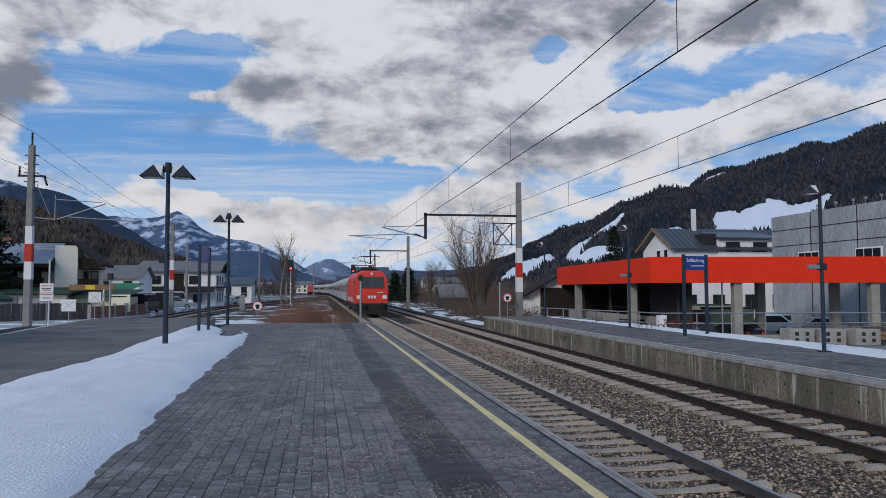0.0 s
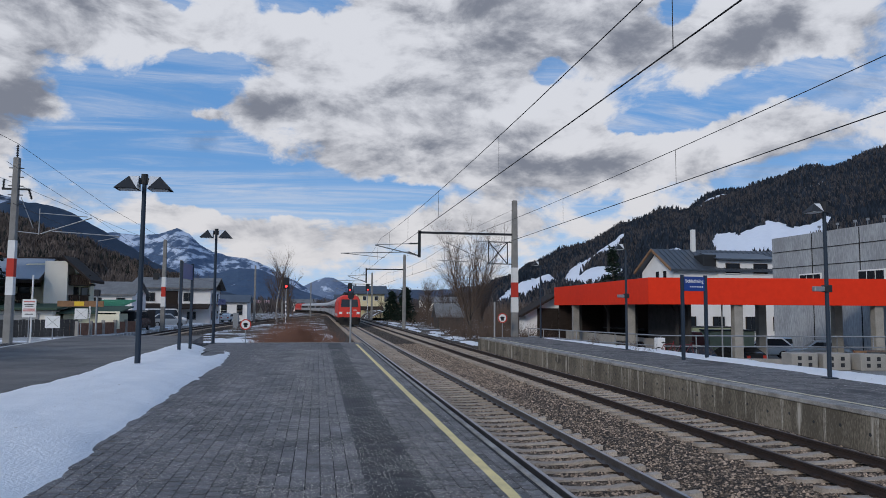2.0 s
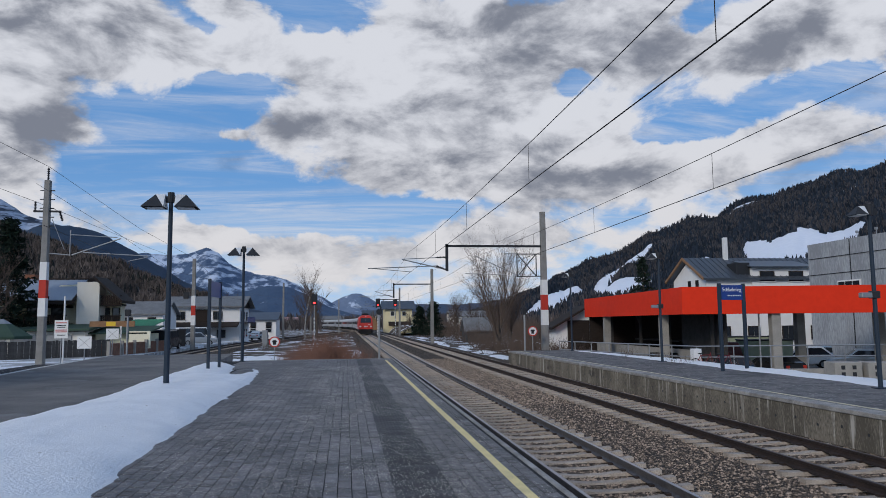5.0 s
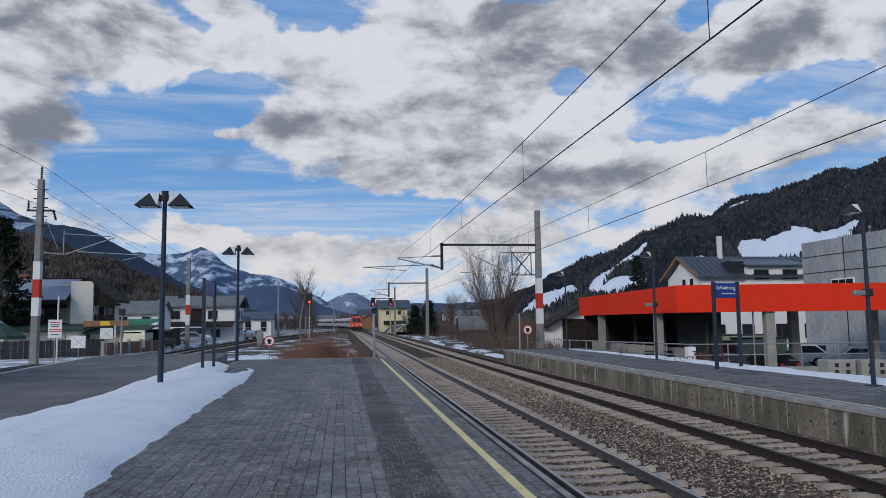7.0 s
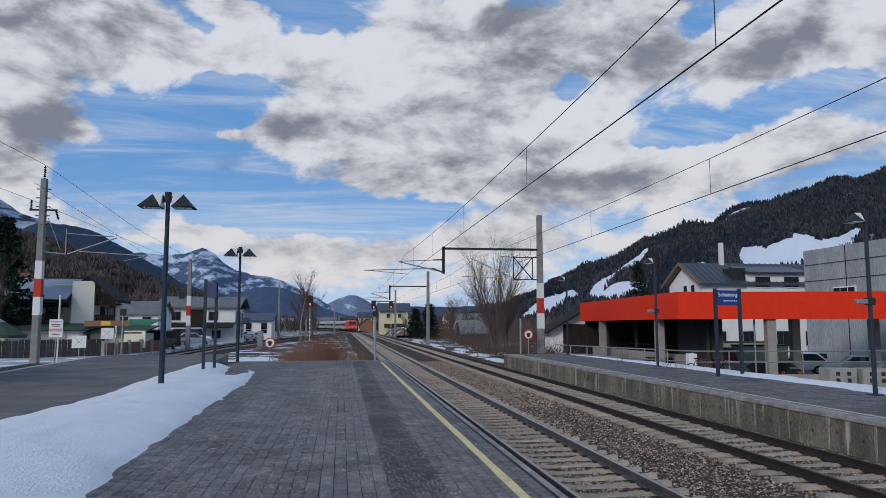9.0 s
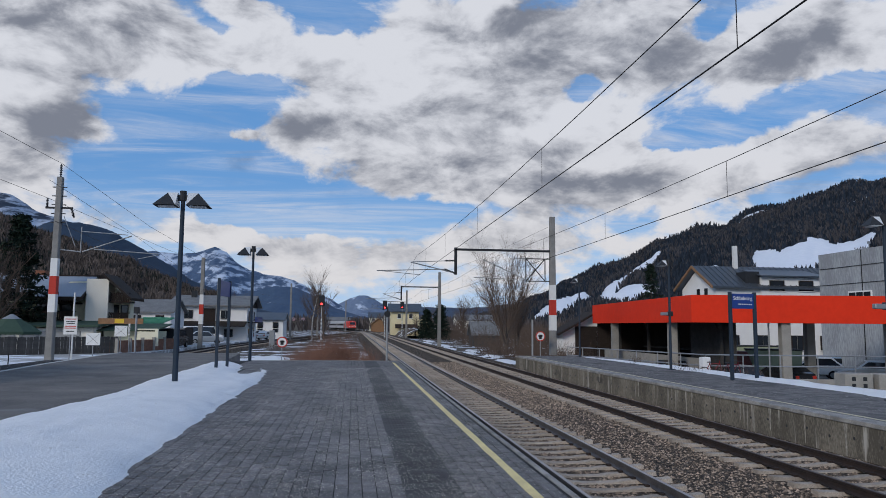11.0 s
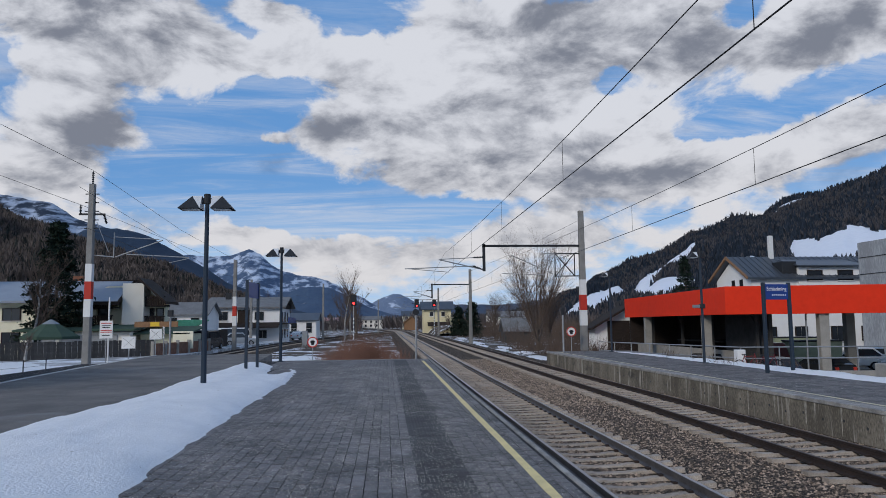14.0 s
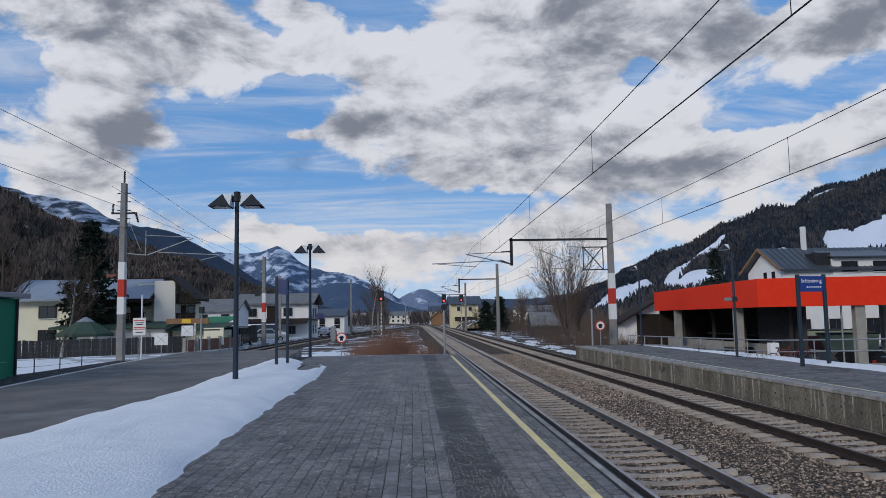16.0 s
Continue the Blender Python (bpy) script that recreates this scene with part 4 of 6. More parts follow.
wire_line("siding_wire", [(-15.6, 30, 6.3), (-16.6, 43.6, 6.2), (-18.3, 64, 5.7), (-18.3, 79, 5.6), (-17.4, 100, 5.6), (-13.6, 145, 5.6), (-6.6, 207, 5.6)], .009, "contact wire over the siding")
wire_line("siding_wire", [(-15.9, 30, 7.9), (-16.9, 43.6, 7.6), (-18.4, 64, 6.9), (-18.3, 79, 7.1), (-17.4, 100, 6.6), (-13.6, 145, 6.8), (-6.6, 207, 6.8)], .008, "messenger wire over the siding")

# ---- lamps and signs of the platforms ----


def lamp_head(s_dark, s_white, side, k=1.0):
    """A wedge shade: sloping dark roof, white inner reflector."""
    top, out, near, low, d = side * (.15 + .29 * k), side * (.15 + .65 * k), side * .15, -.41 * k, .33 * k
    s_dark.add([(top, -.03, 0), (top, .03, 0), (out, -d, low), (out, d, low), (near, -d, low), (near, d, low)],
               [(0, 1, 3, 2), (0, 2, 4), (1, 5, 3)])
    s_white.add([(top, -.03, 0), (near, -.05, 0), (near, -d, low), (top, .03, 0), (near, .05, 0), (near, d, low)],
                [(0, 1, 2), (3, 5, 4), (1, 4, 5, 2), (0, 3, 4, 1)])


def lamp(x, y, z, top, double, label, turn=0):
    t = thing("platform_lamp", label, "lamp post", pose(x, y, z, 0, 0, turn), group="platform lamps")
    h = top - z
    part("post", Shape().tube((0, 0, 0), (0, 0, h - .1), .085 if double else .062, .06 if double else .05, 12), M_STEEL_BLUE, t, smooth=False)
    part("base_plate", Shape().box(-.16, -.16, 0, .16, .16, .03), M_STEEL_BLUE, t, bevel=.01)
    part("collar", Shape().tube((0, 0, h - .3), (0, 0, h), .1, n=10).box(-.2, -.05, h - .3, .2, .05, h - .12), M_DARK, t)
    for side in (-1, 1) if double else (-1,):
        a, b = Shape(), Shape()
        lamp_head(a, b, side, 1.0 if double else .62)
        sh = part("shade", a, M_DARK, t, "dark sheet metal shade", at=pose(0, 0, h - .06))
        part("reflector", b, M_LAMPWHITE, sh, "white reflector panel")
        part("lamp_glass", Shape().box(min(side * .2, side * (.7 if double else .5)), -.2, -.425 if double else -.268, max(side * .2, side * (.7 if double else .5)), .2, -.412 if double else -.256), M_LAMPWHITE, sh)
    return t


lamp(-9.35, 23.16, PZ, 6.41, True, "dark blue lamp post with two wedge-shaped shades in snow")
lamp(-9.44, 39.6, PZ, 6.5, True, "dark blue lamp post with two wedge-shaped shades at the platform end")
for y in (18.72, 32.33, 45.6):
    t = lamp(10.0, y, PZ2, 5.55, False, "slender dark lamp post with one wedge-shaped shade")
    if y < 40:
        part("loudspeaker", Shape().box(-.42, -.08, 2.42, -.1, .08, 2.56), M_GALV, t, bevel=.02)
        part("speaker_box", Shape().box(-.12, -.09, 2.4, .12, .09, 2.6), M_DARK, t, bevel=.015)


def text_on(parent, words, size, at, material, name="lettering"):
    cu = bpy.data.curves.new(name, "FONT")
    cu.body, cu.size, cu.align_x, cu.align_y, cu.extrude = words, size, "CENTER", "CENTER", .002
    ob = new(name, cu)
    ob.parent = parent
    ob.matrix_basis = at
    cu.materials.append(material)
    return ob


def station_sign(x, y, z, w, top, turn, words, label, sh=.55, faded=False):
    t = thing("station_sign", label, "station sign", pose(x, y, z, 0, 0, turn), group="station signs")
    for sx in (-w / 2, w / 2):
        part("post", Shape().box(sx - .055, -.055, 0, sx + .055, .055, top - z), M_STEEL_BLUE, t, bevel=.008)
    h = top - z
    part("panel", Shape().box(-w / 2 + .056, -.03, h - sh - .06, w / 2 - .056, .03, h - .06), M_SIGNBLUE, t, "blue enamel name panel", bevel=.005)
    if words:
        text_on(t, words, .195, pose(0, -.034, h - sh * .42, 90), M_LETTER)
        s = Shape()
        for k in range(8):
            s.box(-.2 + k * .08, -.035, h - sh + .08, -.16 + k * .08, -.031, h - sh + .125)
        part("small_print", s, M_LETTER, t)
    return t


station_sign(10.0, 26.1, PZ2, 1.12, 3.78, 13, "Schladming", "blue station name sign with white letters between two posts", .55)
station_sign(-9.45, 31.5, PZ, 2.1, 4.25, 88, "", "station name sign between two dark posts in snow", .62)

# ---- red canopy and the yard ----


def slab(pts, z0, z1):
    return Shape().prism(pts, z0, z1, "z")


def wall_box(ax, ay, bx, by, z0, z1, th):
    """An upright wall from a to b, with its thickness on the left side of its run."""
    d = Vector((bx - ax, by - ay)).normalized()
    n = Vector((-d.y, d.x)) * th
    return Shape().prism([(ax, ay), (bx, by), (bx + n.x, by + n.y), (ax + n.x, ay + n.y)], z0, z1, "z")


def build_canopy():
    c = thing("red_canopy", "low flat canopy with a bright red fascia on concrete columns", "canopy", pose(0, 0, 0))
    part("front_fascia", wall_box(15.03, 40.6, 33, 37.53, 2.76, 4.34, .16), M_FASCIA, c, bevel=.01)
    part("side_fascia", wall_box(16.6, 62.7, 15.03, 40.604, 2.76, 4.337, .16), M_FASCIA, c, bevel=.01)
    part("roof_slab", slab([(15.25, 40.85), (32.9, 37.8), (32.9, 43.2), (21.3, 45.6), (21.3, 62.3), (16.75, 62.6)], 2.98, 4.2), M_CONC, c, "dark weathered concrete deck")
    col = Shape().box(-.26, -.26, -1.3, .26, .26, 2.985).mesh("column", M_CONC, .02)
    for x, y in ((15.85, 45.0), (16.65, 57.4), (20.4, 40.15), (28.6, 38.75), (24.6, 44.2), (29.4, 43.2)):
        ob = new("column", col)
        ob.parent = c
        ob.matrix_basis = pose(x, y, 0, 0, 0, -8)
    part("downpipe", Shape().tube((19.7, 40.6, -1.2), (19.7, 40.6, 2.7), .05).tube((19.7, 40.6, 2.7), (20.0, 40.9, 2.95), .05), M_GALV, c)
    b = thing("timber_shed", "open dark timber shed under the canopy", "shed", pose(0, 0, 0))
    for k in range(30):
        y = 48 + k * .5
        part("board", Shape().box(21.0, y, -1.3, 21.06 + (k % 2) * .02, y + .48, 2.97), M_WOOD_D, b)
    part("end_wall", Shape().box(16.9, 62.2, -1.3, 21.0, 62.4, 2.97), M_WOOD_D, b)
    # The pale side wall takes the dark board colour to imitate shade inside.
    part("side_wall", Shape().box(18.5, 42.4, -1.3, 18.7, 48, 2.97), M_WOODGREY, b, "side wall coloured dark for the shed's shade")
    part("back_wall", Shape().box(18.7, 47.9, -1.3, 21.0, 48.1, 2.97), M_WOOD_D, b)
    for y in (43, 49, 54, 60):
        part("post", Shape().box(18.0, y, -1.3, 18.18, y + .18, 2.97), M_WOODGREY, b)
        part("brace", Shape().tube((18.09, y + .1, 2.1), (18.09, y + 1.0, 2.95), .06, n=4), M_WOODGREY, b)
    part("shelf", Shape().box(19.2, 50, .9, 20.8, 58, .98), M_WOODGREY, b)
    part("low_wall", Shape().box(17.4, 44, -1.3, 17.6, 62, .55), M_CONC, b)


build_canopy()
YARD_Z = -1.2
solid("yard_upper", Shape().prism([(11.6, -20), (60, -20), (60, 28.2), (31, 32.2), (21.8, 33.5), (12.9, 34.8), (10.3, 46.5), (11.6, 46)], -1.6, -.3, "z"), M_YARD, "wet asphalt strip behind the platform", kind="structure")
solid("yard", Shape().prism([(31, 32.25), (60, 28.25), (60, 60), (45, 78), (14, 78), (12.95, 34.85)], -1.6, YARD_Z, "z"), M_YARD, "wet asphalt yard under the canopy, lower than the platform", kind="structure")
M_STREET = mat("snow_dusted_road", (0.50, 0.50, 0.50), 0.7, second=(0.26, 0.255, 0.25), scale=0.5, fine=14, amount=0.9, bump=0.2)
mask_over(M_STREET, (0.78, 0.80, 0.84), 0.50, 0.58, 0.3, 8)
solid("street", Shape().prism([(-24, -10), (-19.7, -10), (-19.6, 45), (-20, 56), (-21, 66), (-20.6, 90), (-18.5, 110), (-30, 110), (-25.5, 75), (-34, 55), (-34, 20)], -.44, .02, "z"), M_STREET, "wet grey access road with remains of snow", kind="structure")


def build_fence_rail():
    pts = [(9.7, 47.3), (12.9, 34.8), (21.8, 33.5), (31, 32.2)]
    t = thing("yard_railing", "galvanised tube railing on a low concrete wall", "railing")
    for (x0, y0), (x1, y1) in zip(pts, pts[1:]):
        part("low_wall", wall_box(x0, y0, x1, y1, -1.3, .02 if x0 > 11 else .4, .22), M_CONC, t, bevel=.015)
        for z in (1.15, .62):
            part("rail", Shape().tube((x0, y0, z), (x1, y1, z), .032), M_GALV, t)
        n = max(2, int(math.hypot(x1 - x0, y1 - y0) / 1.75))
        for i in range(n + 1):
            x, y = x0 + (x1 - x0) * i / n, y0 + (y1 - y0) * i / n
            part("post", Shape().tube((x, y, 0), (x, y, 1.16), .03), M_GALV, t)
    solid("gate_pillar", Shape().box(12.55, 34.4, -.45, 12.95, 34.8, 1.05), M_RENDER_W, "short white rendered pillar at the railing's corner", "pillar", bevel=.02)


build_fence_rail()


def window(parent, x0, x1, z0, z1, y, panes=1, frame_m=None, turn=None, shift=None):
    """A window on a wall that faces -y: frame, panes and sill."""
    at = pose(0, 0, 0) if turn is None else pose(*shift, 0, 0, turn)
    f = Shape()
    t = .07
    f.box(x0, y - .05, z0, x1, y + .06, z0 + t).box(x0, y - .05, z1 - t, x1, y + .06, z1)
    f.box(x0, y - .05, z0, x0 + t, y + .06, z1).box(x1 - t, y - .05, z0, x1, y + .06, z1)
    w = part("window", f, frame_m or M_WOOD_D, parent, at=at)
    for k in range(panes):
        a = x0 + t + (x1 - x0 - 2 * t) * k / panes
        b = x0 + t + (x1 - x0 - 2 * t) * (k + 1) / panes
        part("pane", Shape().box(a + .02, y - .02, z0 + t, b - .02, y + .0, z1 - t), M_GLASS, w)
    part("sill", Shape().box(x0 - .06, y - .12, z0 - .06, x1 + .06, y + .02, z0 - .003), M_RENDER_W, w)


def gable_roof(parent, x0, x1, y0, y1, ze, zr, over, material, axis="x", th=.18, seams=0):
    """Two sloping slabs with a ridge along an axis."""
    if axis == "x":
        ym = (y0 + y1) / 2
        k = (zr - ze) / (ym - y0)
        for a, b in ((y0 - over, ym), (y1 + over, ym)):
            za = ze - k * over
            part("roof", Shape().prism([(a, za), (b, zr), (b, zr + th), (a, za + th)], x0 - over, x1 + over, "x"), material, parent)
        if seams:
            s0, z0 = y0 - over, ze - k * over
            for i in range(seams + 1):
                x = x0 - over + (x1 - x0 + 2 * over) * i / seams
                part("roof_seam", Shape().prism([(s0, z0 + th), (ym, zr + th), (ym, zr + th + .06), (s0, z0 + th + .06)], x - .03, x + .03, "x"), material, parent)
    else:
        xm = (x0 + x1) / 2
        k = (zr - ze) / (xm - x0)
        for a, b in ((x0 - over, xm), (x1 + over, xm)):
            za = ze - k * over
            part("roof", Shape().prism([(a, za), (b, zr), (b, zr + th), (a, za + th)], y0 - over, y1 + over, "y"), material, parent)


def house_walls(parent, x0, x1, y0, y1, z0, ze, zr, material, axis="x"):
    if axis == "x":
        part("wall", Shape().prism([(y0, z0), (y1, z0), (y1, ze), ((y0 + y1) / 2, zr), (y0, ze)], x0, x1, "x"), material, parent)
    else:
        part("wall", Shape().prism([(x0, z0), (x1, z0), (x1, ze), ((x0 + x1) / 2, zr), (x0, ze)], y0, y1, "y"), material, parent)


M_YELLOWWALL = mat("yellow_render", (0.72, 0.63, 0.40), 0.9, second=(0.64, 0.56, 0.36), scale=.6, fine=12, amount=.5, bump=.05)


def build_white_house():
    h = thing("white_house", "white rendered house with a slate-blue metal roof", "house")
    house_walls(h, 30, 44, 66.5, 73.5, -1.5, 6.4, 8.35, M_RENDER_W)
    gable_roof(h, 30, 44, 66.5, 73.5, 6.5, 8.45, .55, M_ROOF_D, seams=26)
    for x0 in (35.4, 38.4):
        window(h, x0, x0 + 1.5, 6.0, 7.1, 66.4, 1)
    part("dormer_wall", Shape().box(34.6, 66.3, 5.4, 40.6, 69, 7.35), M_RENDER_W, h)
    part("dormer_roof", Shape().prism([(65.8, 7.35), (70, 8.3), (70, 8.44), (65.8, 7.49)], 34.3, 41, "x"), M_ROOF_D, h)
    for x0 in (35.4, 38.4):
        window(h, x0, x0 + 1.5, 6.05, 7.05, 66.27, 1)
    part("chimney", Shape().box(33.7, 69.6, 7.6, 34.1, 70.0, 10.7), M_WHITEPAINT, h, "tall white flue", bevel=.02)
    part("dark_vent", Shape().box(33.2, 66.6, 6.6, 34.6, 68.4, 7.9), M_DARK, h, bevel=.03)
    for k, z in ((0, 5.2), (1, 5.2)):
        part("gable_window", Shape().box(29.95, 68 + k * 1.6, z, 30.02, 68.6 + k * 1.6, z + 1.1), M_GLASS, h)
    part("barge_board", Shape().prism([(65.9, 6.2), (70, 8.4), (74.1, 6.2), (74.1, 6.45), (70, 8.66), (65.9, 6.45)], 29.3, 29.45, "x"), M_WOOD, h)
    for x0 in (31, 34, 37.5, 40.5):
        window(h, x0, x0 + 1.2, .4, 1.8, 66.4, 2, M_WOOD_D)
    part("entrance_door", Shape().box(36, 66.42, -1.2, 37, 66.5, .9), M_GALV, h)
    b = thing("concrete_hall", "grey weathered concrete hall with a flat roof", "building")
    part("wall", Shape().box(33.2, 26, -1.5, 50, 55.5, 8.4), mat("weathered_concrete_panel", (0.44, 0.46, 0.48), 0.9, second=(0.27, 0.28, 0.295), scale=.5, fine=9, amount=1.0, bump=.15, stretch=(1, 1, .25)), b)
    for y in (30.5, 35.5, 40.5, 45.5, 50.5):
        part("panel_joint", Shape().box(33.16, y - .03, -.4, 33.25, y + .03, 8.35), M_DARK, b)
    for z in (5.9, 7.2):
        part("panel_joint", Shape().box(33.165, 26, z - .025, 33.25, 55.4, z + .025), M_DARK, b)
    for y in (38, 43.2, 49.5):
        w = part("window", Shape().box(33.12, y, 4.0, 33.3, y + 2.5, 5.3), M_RENDER_W, b)
        for k in range(3):
            part("pane", Shape().box(33.09, y + .1 + k * .8, 4.1, 33.14, y + .8 + k * .8, 5.2), M_GLASS, w)
    for y in (41, 43.5, 45, 46.2, 48, 50):
        part("roof_lamp", Shape().tube((33.5, y, 8.4), (33.5, y, 8.75), .03, n=6).box(33.42, y - .08, 8.75, 33.58, y + .08, 8.92), M_GALV, b)
    s = thing("gabled_barn", "small barn with a dark lean-to roof and pale wall", "barn")
    part("wall", Shape().prism([(14.3, -.45), (17.5, -.45), (17.5, 3.8), (16.9, 3.6), (14.3, 2.1)], 64, 66, "y"), M_RENDER_W, s)
    part("roof", Shape().prism([(13.75, 1.7), (17.2, 3.65), (17.2, 3.85), (13.75, 1.9)], 63.2, 66.5, "y"), M_WOOD_D, s)
    # Dark panel on the closed wall stands for the shade of an open front.
    part("dark_opening_panel", Shape().box(15.4, 63.9, -.4, 17.4, 63.98, 2.5), M_WOOD_D, s)
    hut = thing("garden_hut", "small grey hut with snow-dusted roof", "hut")
    house_walls(hut, 13.2, 17, 106, 110, -.45, 1.3, 2.9, M_WOODGREY)
    gable_roof(hut, 13.2, 17, 106, 110, 1.3, 2.95, .3, M_ROOF_G)
    y = thing("yellow_house", "yellow house with a grey hipped roof beside the line", "house")
    house_walls(y, 6.4, 14.0, 203, 211, -.45, 6.5, 8.3, M_YELLOWWALL)
    gable_roof(y, 6.4, 14.0, 203, 211, 6.5, 8.35, .9, M_ROOF_D)
    part("annex", Shape().box(14.0, 204, -.45, 17, 210, 4.2), M_YELLOWWALL, y)
    part("annex_roof", Shape().prism([(14.0, 5.0), (17.6, 4.1), (17.6, 4.3), (14.0, 5.2)], 203.6, 210.4, "y"), M_ROOF_G, y)
    part("plinth_lean_to", Shape().prism([(201.2, 1.6), (203, 2.6), (203, 2.75), (201.2, 1.75)], 7.4, 13.6, "x"), M_WOOD_D, y)
    for x0 in (8.0, 11.2):
        window(y, x0, x0 + 1.1, 4.3, 5.6, 202.95, frame_m=M_RENDER_W)
    bank = Shape()
    rg = np.random.default_rng(3)
    bank.loft([[(7.2, yy, -.5), (8.4 + rg.uniform(-.3, .3), yy, .5 + rg.uniform(-.2, .4)), (10.5 + rg.uniform(-.4, .4), yy, 1.5 + rg.uniform(-.2, .4)), (19, yy, 1.6 + rg.uniform(-.2, .4)), (24, yy, -.5)] for yy in np.arange(164, 200.5, 3)], closed=False)
    solid("earth_bank", bank, M_GROUND, "low brown earth bank with patches of snow", kind="structure", smooth=True)
    r = thing("brown_roof_house", "low house with an orange-brown roof beyond the signals", "house", group="far houses")
    house_walls(r, 3.4, 9.0, 300, 308, -.45, 2.9, 5.0, M_WOOD, "y")
    gable_roof(r, 3.4, 9.0, 300, 308, 2.9, 5.05, .5, M_WOOD, "y")
    w = thing("long_depot", "long low grey building with a pale red roof", "building")
    part("wall", Shape().box(-38, 330, -.45, -26, 337, 3.9), M_CONC, w)
    part("roof", Shape().prism([(329.4, 3.9), (333.5, 5.4), (337.6, 3.9)], -38.6, -25.4, "x"), mat("faded_red_roof", (.30, .12, .11), .7, second=(.4, .3, .3), scale=.4, fine=4, amount=.8), w)
    for k in range(4):
        window(w, -37 + k * 2.9, -35.2 + k * 2.9, 1.0, 2.8, 329.95, 2)


build_white_house()

# ---- houses beyond the siding ----


def build_left_houses():
    h = thing("beige_house", "beige house with dark wooden balconies and broad roofs", "house")
    part("wall", Shape().box(-43.5, 74, -.45, -35.5, 84, 4.85), M_RENDER_Y, h, "pale yellow wing")
    part("roof", Shape().prism([(73.0, 4.75), (79, 6.95), (79, 7.15), (73.0, 4.95)], -44.3, -36.95, "x"), M_ROOF_B, h)
    part("roof", Shape().prism([(85, 4.75), (79, 6.95), (79, 7.15), (85, 4.95)], -44.3, -34.4, "x"), M_ROOF_D, h)
    for x0, z0 in ((-40.6, 3.1), (-40.6, 0.8), (-37.5, 3.1)):
        window(h, x0, x0 + 1.7, z0, z0 + 1.2, 73.95, 2)
    part("wall", Shape().prism([(-35.5, -.45), (-25.9, -.45), (-25.9, 4.7), (-28.4, 6.55), (-31.5, 6.4), (-35.5, 4.5)], 75.5, 76.9, "y"), M_RENDER_Y, h)
    part("roof", Shape().prism([(-25.0, 4.55), (-27.6, 6.85), (-27.6, 7.1), (-25.0, 4.8)], 72.6, 77, "y"), M_WOOD_D, h)
    part("roof", Shape().prism([(72.8, 4.7), (77, 6.85), (77, 7.05), (72.8, 4.9)], -36.9, -29.5, "x"), M_ROOF_B, h)
    part("rake_board", Shape().prism([(72.7, 4.55), (77, 6.75), (77, 7.1), (72.7, 4.9)], -29.5, -29.38, "x"), M_WOOD_D, h)
    part("eaves_board", Shape().box(-36.9, 72.66, 4.5, -29.4, 72.78, 4.82), M_WOOD_D, h)
    part("ridge_board", Shape().box(-34.5, 76.9, 6.85, -27.4, 77.1, 7.14), M_WOOD_D, h)
    part("tower_wall", Shape().box(-29.38, 73.6, 1.4, -27.35, 75.5, 6.6), M_RENDER_B, h, "plain beige wall block", bevel=.02)
    for z0, x0, x1 in ((2.7, -35.2, -30.3), (2.6, -27.9, -25.4), (4.35, -33.5, -30.3), (4.5, -27.9, -25.4)):
        b = part("balcony", Shape().box(x0, 73.9, z0 - .15, x1, 75.5, z0), M_WOOD_D, h)
        n = int((x1 - x0) / .16)
        for k in range(n):
            part("baluster", Shape().box(x0 + k * .16, 73.9, z0, x0 + k * .16 + .13, 73.94, z0 + .75), M_WOOD_D, b)
        part("handrail", Shape().box(x0, 73.86, z0 + .75, x1, 73.98, z0 + .83), M_WOOD_D, b)
    for x0 in (-34.5, -32.3):
        window(h, x0, x0 + 1.1, 2.9, 4.3, 75.45)
    for x0 in (-27.6, -26.7):
        window(h, x0, x0 + .7, 2.9, 4.2, 75.45)
    part("chimney", Shape().box(-35.9, 78, 6, -34.9, 79, 7.6), mat("chimney_brick", (.25, .11, .07), .9, scale=4, fine=30), h, bevel=.02)
    g = thing("garage_row", "low garages with a flat green-grey roof", "garage")
    part("wall", Shape().box(-36, 68.5, -.45, -26.8, 73, 1.95), M_RENDER_B, g)
    part("roof", Shape().prism([(67.7, 2.05), (73.2, 2.45), (73.2, 2.62), (67.7, 2.22)], -36.6, -26.2, "x"), M_GREENCLOTH, g)
    for x0 in (-35.6, -32.9, -30.2):
        part("garage_door", Shape().box(x0, 68.4, -.4, x0 + 2.3, 68.5, 1.7), M_GALV, g)
    e = thing("kiosk", "cream kiosk with a green sheet roof and brown fascia", "kiosk")
    part("wall", Shape().box(-26.4, 70, -.45, -22.2, 75, 1.7), mat("cream_panel", (.62, .62, .46), .8, scale=1, fine=20), e)
    part("roof", Shape().prism([(69.2, 1.7), (75.5, 2.3), (75.5, 2.42), (69.2, 1.82)], -27, -21.8, "x"), M_GREENCLOTH, e)
    part("fascia", Shape().box(-26.6, 68.9, 2.35, -22.8, 69.1, 2.85), M_WOOD, e)
    part("side_screen", Shape().box(-23.3, 69.2, .4, -21.5, 69.4, 1.95), M_RENDER_Y, e, "cream screen panel on posts", bevel=.01)
    for px in (-23.2, -22.0):
        part("screen_post", Shape().box(px, 69.24, -.45, px + .12, 69.36, .41), M_GALV, e)
    part("yellow_plate", Shape().box(-25.2, 68.87, 2.42, -24.4, 68.9, 2.8), M_YELLOWPLATE, e)
    for k in range(24):
        part("roof_rib", Shape().prism([(80, 2.0), (90, 3.1), (90, 3.16), (80, 2.06)], -28.45 + k * .146, -28.4 + k * .146, "x"), M_GREENROOF, e)
